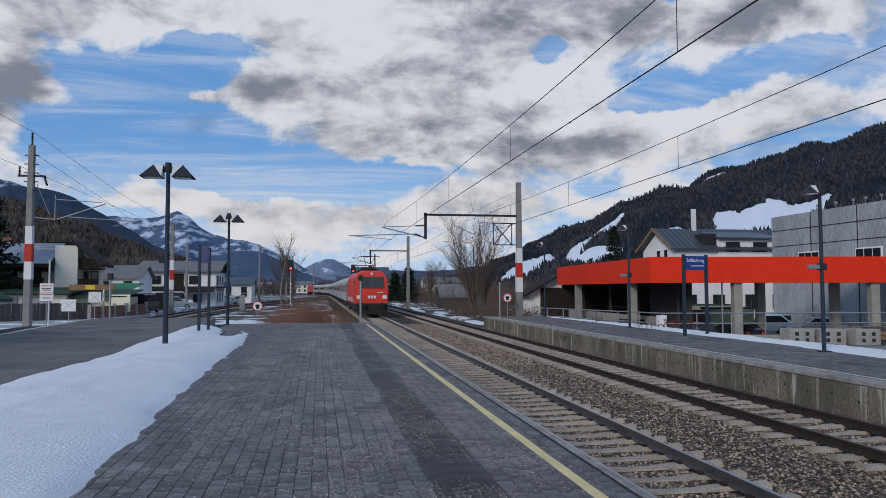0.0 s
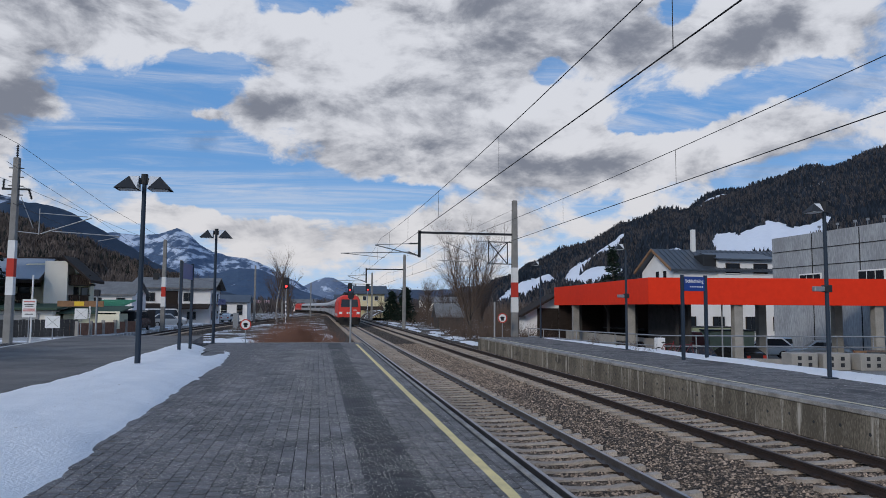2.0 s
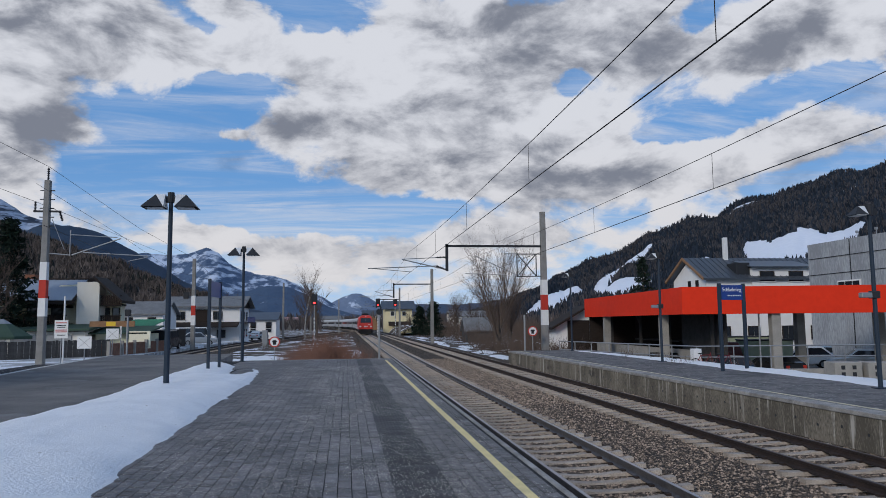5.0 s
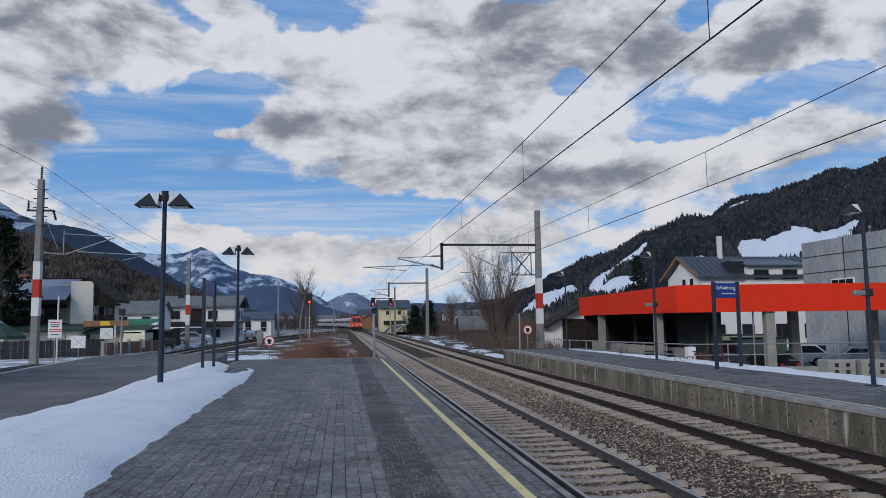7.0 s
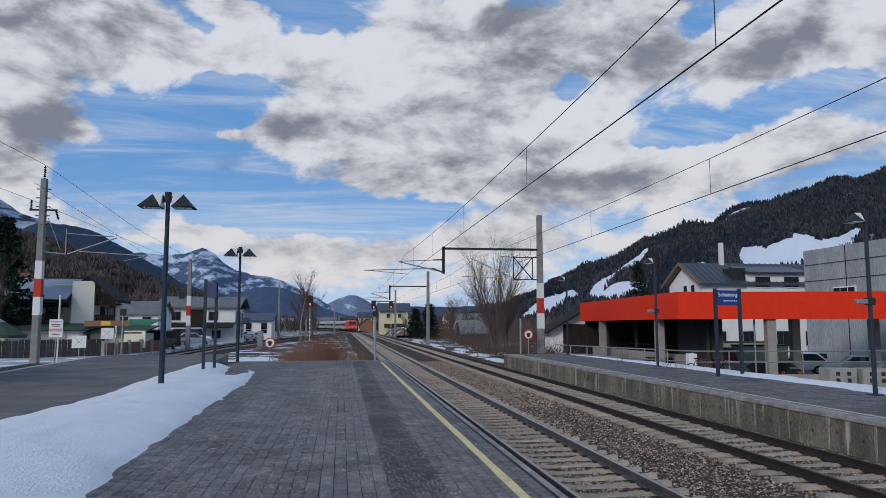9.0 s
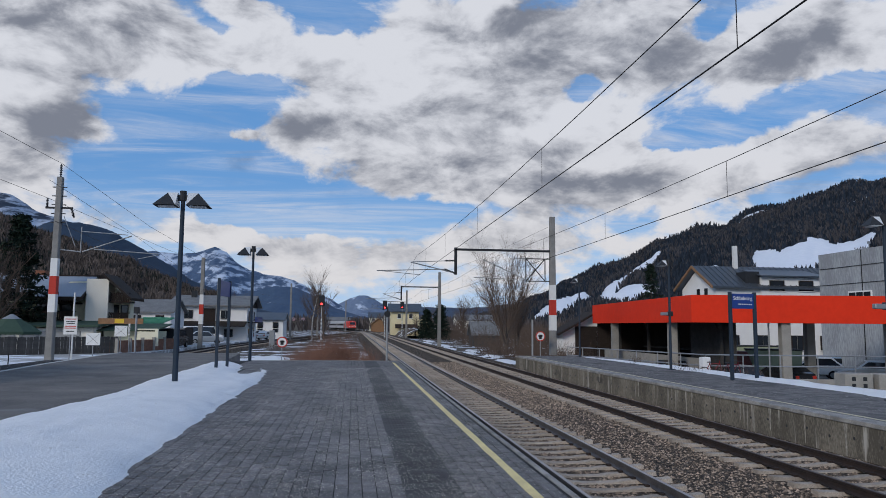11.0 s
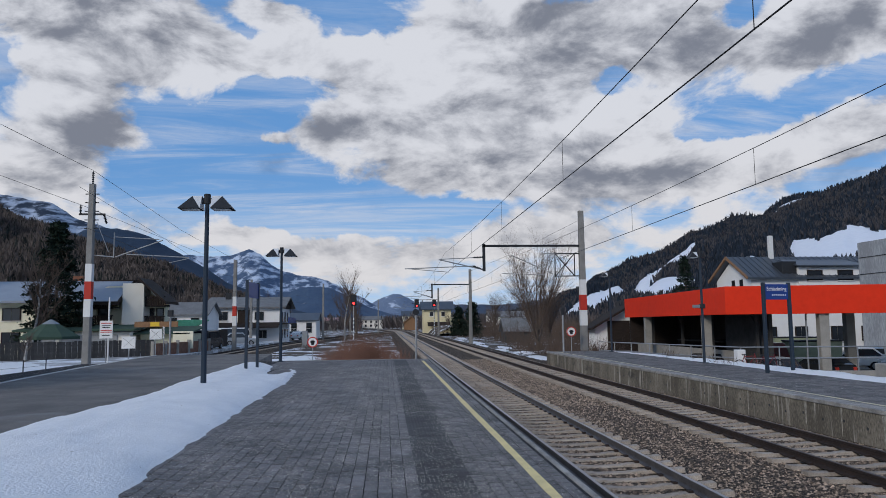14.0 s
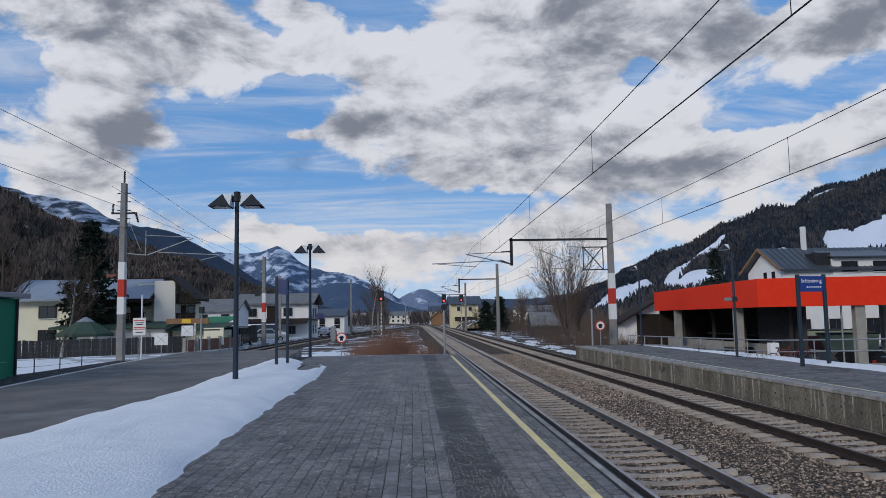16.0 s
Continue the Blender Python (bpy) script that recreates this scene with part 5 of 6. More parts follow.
    part("green_roof", Shape().prism([(80, 1.9), (90, 3.0), (90, 3.1), (80, 2.0)], -28.5, -25, "x"), M_GREENROOF, e)
    part("shop_wall", Shape().box(-27.8, 80.5, -.45, -22.7, 89.5, 1.95), M_WOOD_D, e)
    w = thing("white_house", "white two-storey house with a grey roof and blue balcony", "house")
    house_walls(w, -31.8, -20.6, 118, 129, -.45, 5.3, 6.8, M_RENDER_W)
    gable_roof(w, -31.8, -20.6, 118, 129, 5.35, 6.85, .9, M_ROOF_G)
    part("gable_boarding", Shape().prism([(117.4, 5.1), (129.6, 5.1), (123.5, 6.7)], -20.58, -20.4, "x"), M_WOOD_D, w)
    for x0 in (-30.2, -24.6):
        window(w, x0, x0 + 1.4, 3.2, 4.5, 117.95, 2)
    part("balcony_door", Shape().box(-27.2, 117.9, 2.6, -25.4, 117.98, 4.8), M_WOOD_D, w)
    part("porch_roof", Shape().prism([(115.6, 2.0), (118, 2.7), (118, 2.85), (115.6, 2.15)], -31, -20.6, "x"), M_WOOD_D, w)
    for x0 in (-30.5, -27.5, -24):
        window(w, x0, x0 + 1.3, .4, 1.6, 117.95, 2)
    b = part("balcony", Shape().box(-20.6, 118.5, 2.6, -19.4, 128, 2.75), M_WOOD_D, w)
    for k in range(24):
        part("baluster", Shape().box(-19.45, 118.5 + k * .39, 2.75, -19.4, 118.83 + k * .39, 3.6), M_SIGNBLUE, b)
    for k in range(3):
        part("side_window", Shape().box(-20.62, 119.5 + k * 3, 2.9, -20.55, 120.8 + k * 3, 4.5), M_GLASS, w)
        part("side_window", Shape().box(-20.62, 119.5 + k * 3, .3, -20.55, 120.8 + k * 3, 1.7), M_GLASS, w)
    part("chimney", Shape().box(-30, 122, 6, -29.2, 122.8, 7.7), M_DARK, w, bevel=.02)
    for i, (x, y, wx, d, z, m) in enumerate(((-24, 150, 6, 8, 4.6, M_RENDER_W), (-38, 105, 9, 8, 5.6, M_RENDER_W), (-56, 92, 11, 9, 6.4, M_RENDER_B), (-62, 255, 12, 10, 7, M_RENDER_Y), (4, 362, 12, 10, 8.5, M_RENDER_Y), (-45, 210, 16, 10, 4.4, M_RENDER_W), (-95, 380, 18, 10, 7, M_RENDER_B), (30, 240, 12, 9, 6, M_RENDER_B), (22, 310, 12, 9, 6, M_RENDER_Y), (-20, 415, 14, 9, 6.5, M_RENDER_B))):
        d0 = thing("distant_house", "distant house among bare trees", "house", group="far houses")
        house_walls(d0, x, x + wx, y, y + d, -.45, z * .72, z, m)
        gable_roof(d0, x, x + wx, y, y + d, z * .72, z + .05, .5, M_ROOF_G if i % 2 else M_ROOF_D)
        for k in range(int(wx / 3)):
            for zz in (.8, z * .72 - 1.7):
                window(d0, x + 1 + k * 3, x + 2.1 + k * 3, zz, zz + 1.2, y - .05)
    f = thing("board_fence", "weathered grey board fence along the road", "fence")
    n = 64
    bd = Shape().box(-.103, -.012, 0, .103, .012, 1.35).mesh("board", M_WOODGREY)
    for k in range(n):
        q = k / (n - 1)
        ob = new("board", bd)
        ob.parent = f
        ob.matrix_basis = pose(-34 + 11 * q + random.uniform(-.01, .01), 55 + 7.6 * q, .0 + random.uniform(-.04, .03), 0, random.uniform(-1.2, 1.2), 34.6)
    for z in (.35, 1.0):
        part("fence_rail", wall_box(-34, 55.05, -23, 62.65, z, z + .09, .05), M_WOODGREY, f)
    hd = thing("garden_hedge", "low dark hedge wall with concrete posts", "hedge")
    part("hedge", wall_box(-23, 62.6, -21, 74, -.1, 1.0, .6), M_BUSH, hd)
    for k in range(6):
        part("post", Shape().box(-23.1 + k * .38, 62.4 + k * 2.2, -.1, -22.85 + k * .38, 62.65 + k * 2.2, 1.2), M_CONC, hd, bevel=.01)
    z = thing("garden_pavilion", "dark green canvas garden pavilion", "pavilion")
    cx, cy = -30.3, 60.8
    sq = lambda r, zz: [(cx + r * math.cos(a), cy + r * math.sin(a), zz) for a in [i * math.pi / 4 for i in range(8)]]
    part("canopy", Shape().loft([sq(2.25, 1.5), sq(2.25, 1.72), sq(.65, 2.7)]), M_GREENCLOTH, z)
    part("vent_cap", Shape().loft([sq(.72, 2.68), sq(.1, 3.05)]), M_GALV, z, "pale peak cap")
    for p in sq(2.0, 0)[::2]:
        part("post", Shape().tube((p[0], p[1], 0), (p[0], p[1], 1.6), .05), M_GALV, z)
    s = thing("green_shed", "green sheet-metal shelter with a grey flat roof", "shelter")
    part("wall", Shape().box(-24.5, 21, -.2, -19.4, 30, 3.5), M_GREEN, s, bevel=.01)
    part("roof", Shape().box(-24.9, 20.6, 3.52, -19.15, 30.5, 3.72), M_GALV, s, bevel=.02)
    part("downpipe", Shape().tube((-19.34, 29.9, 0), (-19.34, 29.9, 3.5), .05), M_DARK, s)
    part("waste_bin", Shape().box(-19.35, 27.2, .0, -18.95, 28.6, 1.15), M_GREEN, s, bevel=.03)
    wf = thing("wire_fence", "low wire fence on thin black posts", "fence")
    for k, (x, y) in enumerate(((-21.6, 33.5), (-20.7, 34.0), (-20.3, 35.5), (-20.2, 37.5))):
        part("post", Shape().tube((x, y, -.2), (x, y, 1.0), .025), M_DARK, wf)
    for zz in (.35, .65, .95):
        part("wire", Shape().tube((-21.6, 33.5, zz), (-20.7, 34.0, zz), .008, n=4).tube((-20.7, 34, zz), (-20.3, 35.5, zz), .008, n=4).tube((-20.3, 35.5, zz), (-20.2, 37.5, zz), .008, n=4), M_DARK, wf)


build_left_houses()

# ---- signs and signals ----


def notice(x, y, z, h, w, hh, kind, label, turn=0):
    t = thing("notice_sign", label, "sign", pose(x, y, z, 0, 0, turn), group="small signs")
    part("post", Shape().tube((0, 0.03, 0), (0, .03, h), .03), M_GALV, t)
    part("panel", Shape().box(-w / 2, -.02, h - hh, w / 2, .0, h), M_SIGNWHITE, t, bevel=.004)
    if kind == "text":
        for k, (zz, m, ww) in enumerate(((.12, M_REDPAINT, .8), (.26, M_DARK, .7), (.36, M_DARK, .6), (.52, M_REDPAINT, .86), (.62, M_REDPAINT, .86), (.8, M_DARK, .6))):
            part("print", Shape().box(-w * ww / 2, -.024, h - hh * zz - .05, w * ww / 2, -.0205, h - hh * zz), m, t)
    else:
        part("print", Shape().tube((-w * .4, -.022, h - hh * .9), (w * .4, -.022, h - hh * .1), .012, n=4).tube((-w * .4, -.022, h - hh * .1), (w * .4, -.022, h - hh * .9), .012, n=4), M_MAST, t)


def round_sign(x, y, z, h, label):
    t = thing("prohibition_sign", label, "sign", pose(x, y, z), group="small signs")
    part("post", Shape().tube((0, .03, 0), (0, .03, h), .028), M_GALV, t)
    part("disc", Shape().tube((0, -.012, h), (0, .0, h), .32, n=24), M_SIGNWHITE, t)
    rim = Shape()
    rings = [[(r * math.cos(a), yy, h + r * math.sin(a)) for a in [i * math.pi / 12 for i in range(24)]] for r, yy in ((.32, -.018), (.255, -.018), (.255, -.013), (.32, -.013))]
    part("red_ring", rim.loft(rings + rings[:1], caps=False), M_REDPAINT, t)
    part("dark_symbol", Shape().box(-.09, -.017, h - .17, .09, -.0125, h + .1).box(-.14, -.017, h - .02, .14, -.0128, h + .06), M_DARK, t)


notice(-20.6, 46, -.2, 3.0, .75, 1.05, "text", "white notice board with red and dark print lines")
part("tall_pole", Shape().tube((.1, .1, 0), (.1, .1, 4.4), .05), M_WHITEPAINT, bpy.data.objects["notice_sign"])
notice(-20.3, 49, -.2, 2.0, .85, .75, "cross", "plain white square sign with crossed lines")
notice(-20.4, 54.8, -.2, 2.45, .85, .75, "cross", "plain white square sign with crossed lines")
notice(-19.5, 53.6, -.2, 2.6, .12, .8, "cross", "narrow marker post beside the siding")
t = thing("crossing_post", "grey post with a dark warning bell", "post", pose(-18.95, 53.2, -.2))
part("post", Shape().tube((0, 0, 0), (0, 0, 3.5), .07), M_GALV, t)
part("bell", Shape().box(-.18, -.15, 3.3, .18, .15, 3.75), M_DARK, t, bevel=.03)
t = thing("cabinet_box", "two grey electrical cabinets beside the siding", "cabinet", pose(-14.2, 96, -.45))
part("body", Shape().box(-.5, 0, 0, .15, .5, 2.1), M_GALV, t, bevel=.02)
part("door", Shape().box(-.45, -.02, .15, .1, -.001, 2.0), M_GALV, t)
round_sign(-8.35, 45.2, -.45, 1.85, "round no-entry sign with a red rim on a post")
round_sign(7.75, 46.7, PZ2, 1.25, "round no-entry sign with a red rim at the platform end")
t = thing("platform_post", "slim grey post with a dark round head at the platform edge", "post", pose(-2.38, 40.1, PZ))
part("post", Shape().tube((0, 0, 0), (0, 0, 2.35), .055), M_GALV, t)
part("head", Shape().tube((0, -.12, 2.5), (0, .12, 2.5), .17, n=14), M_DARK, t)
t = thing("platform_post", "slim grey post at the end of the side platform", "post", pose(7.2, 46.6, PZ2))
part("post", Shape().tube((0, 0, 0), (0, 0, 2.6), .06), M_GALV, t)
part("head", Shape().box(-.1, -.1, 2.3, .1, .1, 2.75), M_DARK, t, bevel=.02)
M_REDLIGHT = mat("red_signal_light", (.4, .01, .01), .4, emit=(1.0, .03, .03, 6.0), bump=0)


def signal(x, y, h, label):
    t = thing("railway_signal", label, "railway signal", pose(x, y, -.45), group="railway signals")
    part("mast", Shape().tube((0, 0, 0), (0, 0, h), .09, .07), M_GALV, t)
    for k in range(6):
        part("stripe", Shape().tube((0, 0, .5 + k * .6), (0, 0, .8 + k * .6), .1), M_WHITEPAINT, t)
    hd = part("head", Shape().box(-.45, -.2, h - 1.2, .45, .1, h + .5), M_DARK, t, bevel=.06)
    part("red_lamp", Shape().tube((0, -.23, h - .85), (0, -.19, h - .85), .16, n=14), M_REDLIGHT, hd, "glowing red lamp")
    part("hood", Shape().box(-.2, -.42, h - .66, .2, -.19, h - .62), M_DARK, hd)


signal(-9.0, 115, 6.9, "railway signal showing red between the lines")
signal(2.25, 150, 7.3, "railway signal showing red beside the main line")
signal(7.0, 168, 7.8, "railway signal showing red near the yellow house")

# ---- vehicles and yard clutter ----
M_TYRE = mat("black_rubber", (.018, .018, .02), .85, scale=8, fine=60, bump=.1)


def car(x, y, z, turn, paint, label, tall=1.5, length=4.2, van=False):
    c = thing("parked_car", label, "car", pose(x, y, z, 0, 0, turn), group="parked cars")
    L, W = length / 2, .86
    if van:
        low = [(-L, .3), (L, .3), (L, .95), (L * .72, 1.15), (L * .5, tall), (-L * .98, tall), (-L, 1.0)]
    else:
        low = [(-L, .32), (L, .32), (L * 1.0, .72), (L * .9, .82), (L * .45, .95), (L * .1, tall), (-L * .62, tall), (-L * .95, .98), (-L, .8)]
    ctr = [sum(p[0] for p in low) / len(low), .75]
    rings = []
    for q, k in ((-W, .94), (-W * .93, 1.0), (W * .93, 1.0), (W, .94)):
        rings.append([(ctr[0] + (a - ctr[0]) * k, q * (1 - .16 * max(0, (b - .95))), ctr[1] + (b - ctr[1]) * k) for a, b in low])
    part("body", Shape().loft(rings), paint, c, bevel=.05)
    glass = [(L * .38, .99), (L * .1, tall - .1), (-L * .58, tall - .1), (-L * .86, 1.02)] if not van else [(L * .66, 1.2), (L * .48, tall - .12), (-L * .85, tall - .12), (-L * .85, 1.2)]
    for sgn in (-1, 1):
        part("side_glass", Shape().add([(a, sgn * (W + .012) * (1 - .16 * (b - .95)), b) for a, b in glass], [(0, 1, 2, 3)]), M_GLASS, c)
    f0, f1 = (glass[0], glass[1])
    part("windscreen", Shape().add([(f0[0] + .16, -.7, f0[1]), (f0[0] + .16, .7, f0[1]), (f1[0] + .12, .62, f1[1] + .03), (f1[0] + .12, -.62, f1[1] + .03)], [(0, 1, 2, 3)]), M_GLASS, c)
    b0, b1 = glass[3], glass[2]
    part("rear_glass", Shape().add([(b0[0] - .16, -.7, b0[1]), (b0[0] - .16, .7, b0[1]), (b1[0] - .12, .62, b1[1] + .03), (b1[0] - .12, -.62, b1[1] + .03)], [(0, 1, 2, 3)]), M_GLASS, c)
    for sx in (-L * .62, L * .62):
        for sy in (-.78, .78):
            w = part("wheel", Shape().tube((sx, sy - .1, .32), (sx, sy + .1, .32), .32, n=16), M_TYRE, c)
            part("rim", Shape().tube((sx, sy - .108, .32), (sx, sy + .108, .32), .2, n=12), M_GALV, w)
    for sy in (-.62, .62):
        part("headlight", Shape().box(L - .06, sy - .14, .62, L + .012, sy + .14, .76), M_LAMPWHITE, c)
        part("tail_light", Shape().box(-L - .012, sy - .12, .7, -L + .06, sy + .12, .9), M_REDPAINT, c)
    return c


P_WHITE = mat("white_car_paint", (.72, .72, .72), .25, scale=1, fine=10, amount=.2, bump=0)
P_DARK = mat("black_car_paint", (.022, .024, .028), .22, scale=1, fine=10, amount=.2, bump=0)
P_SILVER = mat("silver_car_paint", (.42, .44, .46), .28, metal=.6, scale=1, fine=10, amount=.2, bump=0)
P_BLUE = mat("pale_blue_car_paint", (.25, .34, .46), .28, metal=.3, scale=1, fine=10, amount=.2, bump=0)
P_RED = mat("dark_red_car_paint", (.11, .026, .022), .3, scale=1, fine=10, amount=.2, bump=0)
car(29.6, 51.6, YARD_Z, 152, P_WHITE, "white estate car parked behind the railing", 1.6)
car(31.6, 48.0, YARD_Z, 150, P_SILVER, "silver car parked under the canopy")
car(32.4, 54.5, YARD_Z, 155, P_BLUE, "pale blue car parked under the canopy")
car(27.8, 57.4, YARD_Z, 5, P_DARK, "black car parked under the canopy")
car(16.9, 47.8, YARD_Z, 95, P_DARK, "black car parked in front of the shed")
car(17.2, 40.3, YARD_Z, 95, P_DARK, "dark car parked behind the gate pillar", 1.6)
car(21.9, 43.2, YARD_Z, 100, P_DARK, "black low car parked behind the bicycles", 1.35)
car(22.0, 49.2, YARD_Z, 80, P_RED, "dark red car under the canopy", 2.1)
car(-22.2, 78, 0, 85, P_DARK, "black van parked beside the siding", 1.95, 4.8, True)
car(-22.4, 96, -.1, 8, P_SILVER, "silver car parked before the white house", 1.6)
car(-24.2, 103, -.1, 15, P_WHITE, "white van parked before the white house", 2.2, 5.2, True)
car(-19.5, 135, -.3, 70, P_WHITE, "white car parked far along the line")
car(-22.0, 150, -.3, 20, P_SILVER, "silver car parked far along the line")
car(-26.0, 165, -.3, 0, P_WHITE, "white van parked far along the line", 2.4, 5.5, True)


def bicycle(x, y, z, turn, paint):
    b = thing("bicycle", "red bicycle leaning at the station sign in snow", "bicycle", pose(x, y, z, 0, 0, turn), group="bicycles")
    for sx in (-.5, .5):
        ring = [[(sx + (r + .02 * math.cos(t)) * math.cos(a), .02 * math.sin(t), .34 + (r + .02 * math.cos(t)) * math.sin(a)) for t in (0, 1.57, 3.14, 4.71)] for r, a in [(.32, i * math.pi / 10) for i in range(21)]]
        w = part("wheel", Shape().loft(ring, caps=False), M_TYRE, b)
        for k in range(6):
            a = k * math.pi / 6
            part("spoke", Shape().tube((sx - .3 * math.cos(a), 0, .34 - .3 * math.sin(a)), (sx + .3 * math.cos(a), 0, .34 + .3 * math.sin(a)), .005, n=4), M_GALV, w)
    f = Shape()
    for p, q in (((-.5, .34), (-.05, .32)), ((-.05, .32), (.34, .82)), ((-.05, .32), (-.2, .85)), ((-.2, .8), (.34, .82)), ((-.5, .34), (-.2, .8)), ((.5, .34), (.34, .95))):
        f.tube((p[0], 0, p[1]), (q[0], 0, q[1]), .018, n=6)
    part("frame", f, paint, b)
    part("saddle", Shape().box(-.32, -.06, .86, -.08, .06, .91), M_DARK, b, bevel=.02)
    part("handlebar", Shape().tube((.34, -.27, .98), (.34, .27, .98), .014).tube((.34, 0, .95), (.34, 0, .98), .02), M_DARK, b)


bicycle(12.4, 33.1, .0, 12, mat("red_bicycle_paint", (.22, .03, .035), .35, scale=4, fine=40, bump=0))
bicycle(13.4, 33.3, -.05, 5, mat("maroon_bicycle_paint", (.13, .02, .03), .35, scale=4, fine=40, bump=0))


def yard_clutter():
    for k, (x, y, turn) in enumerate(((18.3, 31.6, -8), (19.7, 31.2, -12), (21.2, 30.8, -5))):
        b = thing("concrete_block", "weathered concrete foundation block with dark holes", "concrete block", pose(x, y, -.3, 0, 0, turn), group="concrete blocks")
        part("block", Shape().box(-.62, -.5, 0, .62, .5, .78), M_CONC, b, bevel=.03)
        for sx in (-.25, .25):
            for z in (.25, .55):
                part("hole", Shape().box(sx - .09, -.503, z - .09, sx + .09, -.48, z + .09), M_DARK, b)
    st = thing("timber_stack", "stack of old weathered timber beams", "timber", pose(22.8, 31.2, -.3, 0, 0, -8))
    for r in range(4):
        for c in range(4):
            part("beam", Shape().box(-1.5 + random.uniform(-.2, .2), -.6 + c * .3, r * .22, 1.5 + random.uniform(-.2, .2), -.34 + c * .3, r * .22 + .2), M_WOOD if (r + c) % 3 else M_WOODGREY, st, bevel=.012)
    bx = thing("green_container", "pale green waste container behind the railing", "container", pose(20.0, 49.4, -.3, 0, 0, 80))
    for i, (x, y) in enumerate(((26.0, 50.6), (30.2, 60.5))):
        c = bx if i == 0 else thing("green_container", "pale green waste container behind the railing", "container", pose(0, 0, 0), group="")
        c.matrix_basis = pose(x, y, YARD_Z, 0, 0, -6)
        part("body", Shape().prism([(-1.6, 0), (1.6, 0), (1.75, 2.1), (-1.75, 2.1)], -.8, .8, "y"), mat("pale_green_steel", (.32, .36, .25), .6, scale=2, fine=20), c, bevel=.03)
        part("lid", Shape().box(-1.78, -.85, 2.1, 1.78, .85, 2.2), M_DARK, c, bevel=.02)


yard_clutter()

# ---- trees and brush ----


def bare_tree(x, y, z, h, spread, levels, seed, bark, twig, label, lean=0.0, r=None, kids=4):
    rng = random.Random(seed)
    t = thing("bare_tree", label, "tree", pose(x, y, z), group="bare trees")
    trunk, crown = Shape(), Shape()

    def grow(p, d, length, rad, lvl):
        n = 4 if lvl < 2 else 2
        q = p
        for k in range(n):
            d = (d + Vector((rng.uniform(-.13, .13), rng.uniform(-.13, .13), rng.uniform(-.02, .12)))).normalized()
            e = q + d * length / n
            tgt = trunk if lvl == 0 else crown
            tgt.tube(q, e, rad * (1 - .6 * k / n), rad * (1 - .6 * (k + 1) / n), 7 if lvl == 0 else (4 if lvl < 2 else 3), caps=False)
            q = e
            if lvl < levels and (k > 0 or lvl > 0):
                for _ in range(kids if lvl else kids + 2):
                    a = rng.uniform(0, 6.283)
                    side = Vector((math.cos(a), math.sin(a), rng.uniform(.25, .9)))
                    nd = (d * rng.uniform(.5, .9) + side * spread).normalized()
                    grow(q - d * rng.uniform(0, length / n), nd, length * rng.uniform(.38, .6), rad * .42 * (1 - .5 * k / n), lvl + 1)
        return q

    grow(Vector((0, 0, 0)), Vector((lean, 0, 1)), h * .72, r or h * .018, 0)
    part("trunk", trunk, bark, t)
    part("crown", crown, twig, t, "leafless spreading twigs")
    return t


def dome_tree(x, y, z, h, seed, label):
    """A broad leafless tree: several stems from a short trunk, splitting into a dome of fine twigs."""
    rng = random.Random(seed)
    t = thing("bare_tree", label, "tree", pose(x, y, z), group="bare trees")
    trunk, crown = Shape(), Shape()
    trunk.tube((0, 0, 0), (.05, 0, h * .16), h * .026, h * .02, 9)

    def limb(p, d, length, rad, lvl):
        n = (5, 4, 3, 2)[lvl]
        for k in range(n):
            d = (d + Vector((rng.uniform(-.1, .1), rng.uniform(-.1, .1), .05 if lvl < 2 else rng.uniform(-.05, .08)))).normalized()
            e = p + d * length / n
            (trunk if lvl == 0 and k == 0 else crown).tube(p, e, rad * (1 - .7 * k / n), rad * (1 - .7 * (k + 1) / n), 5 if lvl == 0 else 3, caps=False)
            p = e
            if lvl < 3 and (k or lvl):
                for _ in range(3):
                    side = Vector((rng.gauss(0, 1), rng.gauss(0, 1), rng.gauss(0, .5))).normalized()
                    limb(p, (d + side * rng.uniform(.35, .75)).normalized(), length * rng.uniform(.3, .52), rad * .42 * (1 - .5 * k / n), lvl + 1)

    for k in range(10):
        a, out = k * 2.4 + rng.uniform(-.3, .3), (.2, .5, .85, 1.15)[k % 4]
        limb(Vector((0, 0, h * rng.uniform(.06, .22))), Vector((math.cos(a) * out, math.sin(a) * out, 1)).normalized(), h * (.84 - .14 * out), h * .0085, 0)
    part("trunk", trunk, M_BARK, t)
    part("crown", crown, M_TWIG, t, "dome of fine leafless twigs")


dome_tree(11.2, 73.5, -.45, 8.6, 3, "large bare deciduous tree with a domed crown beside the railway")
bare_tree(13.6, 78, -.45, 8.0, .8, 2, 14, M_BARK, M_TWIG, "bare deciduous tree beside the railway")
bare_tree(-33.9, 65.5, -.2, 9.5, .7, 3, 5, M_BIRCH, M_TWIG, "slender birch with pale bark beside the pavilion", r=.13, kids=3)
bare_tree(-37.5, 62, -.2, 12.5, .7, 3, 8, M_BARK, M_TWIG, "tall bare tree behind the fence", r=.2, kids=3)
for k, (x, y, h) in enumerate(((-9.8, 146, 13.5), (-11.6, 138, 11), (14.5, 125, 7.5), (17, 140, 8), (12, 150, 7), (20, 118, 8), (24, 132, 9), (-36, 140, 10), (-30, 170, 10), (16.4, 92, 6), (26, 175, 9), (11, 178, 6))):
    bare_tree(x, y, -.45, h, .55 if x < 0 else .85, 2, 40 + k, M_BIRCH if k == 1 else M_BARK, M_TWIG, "bare deciduous tree along the railway", kids=4)


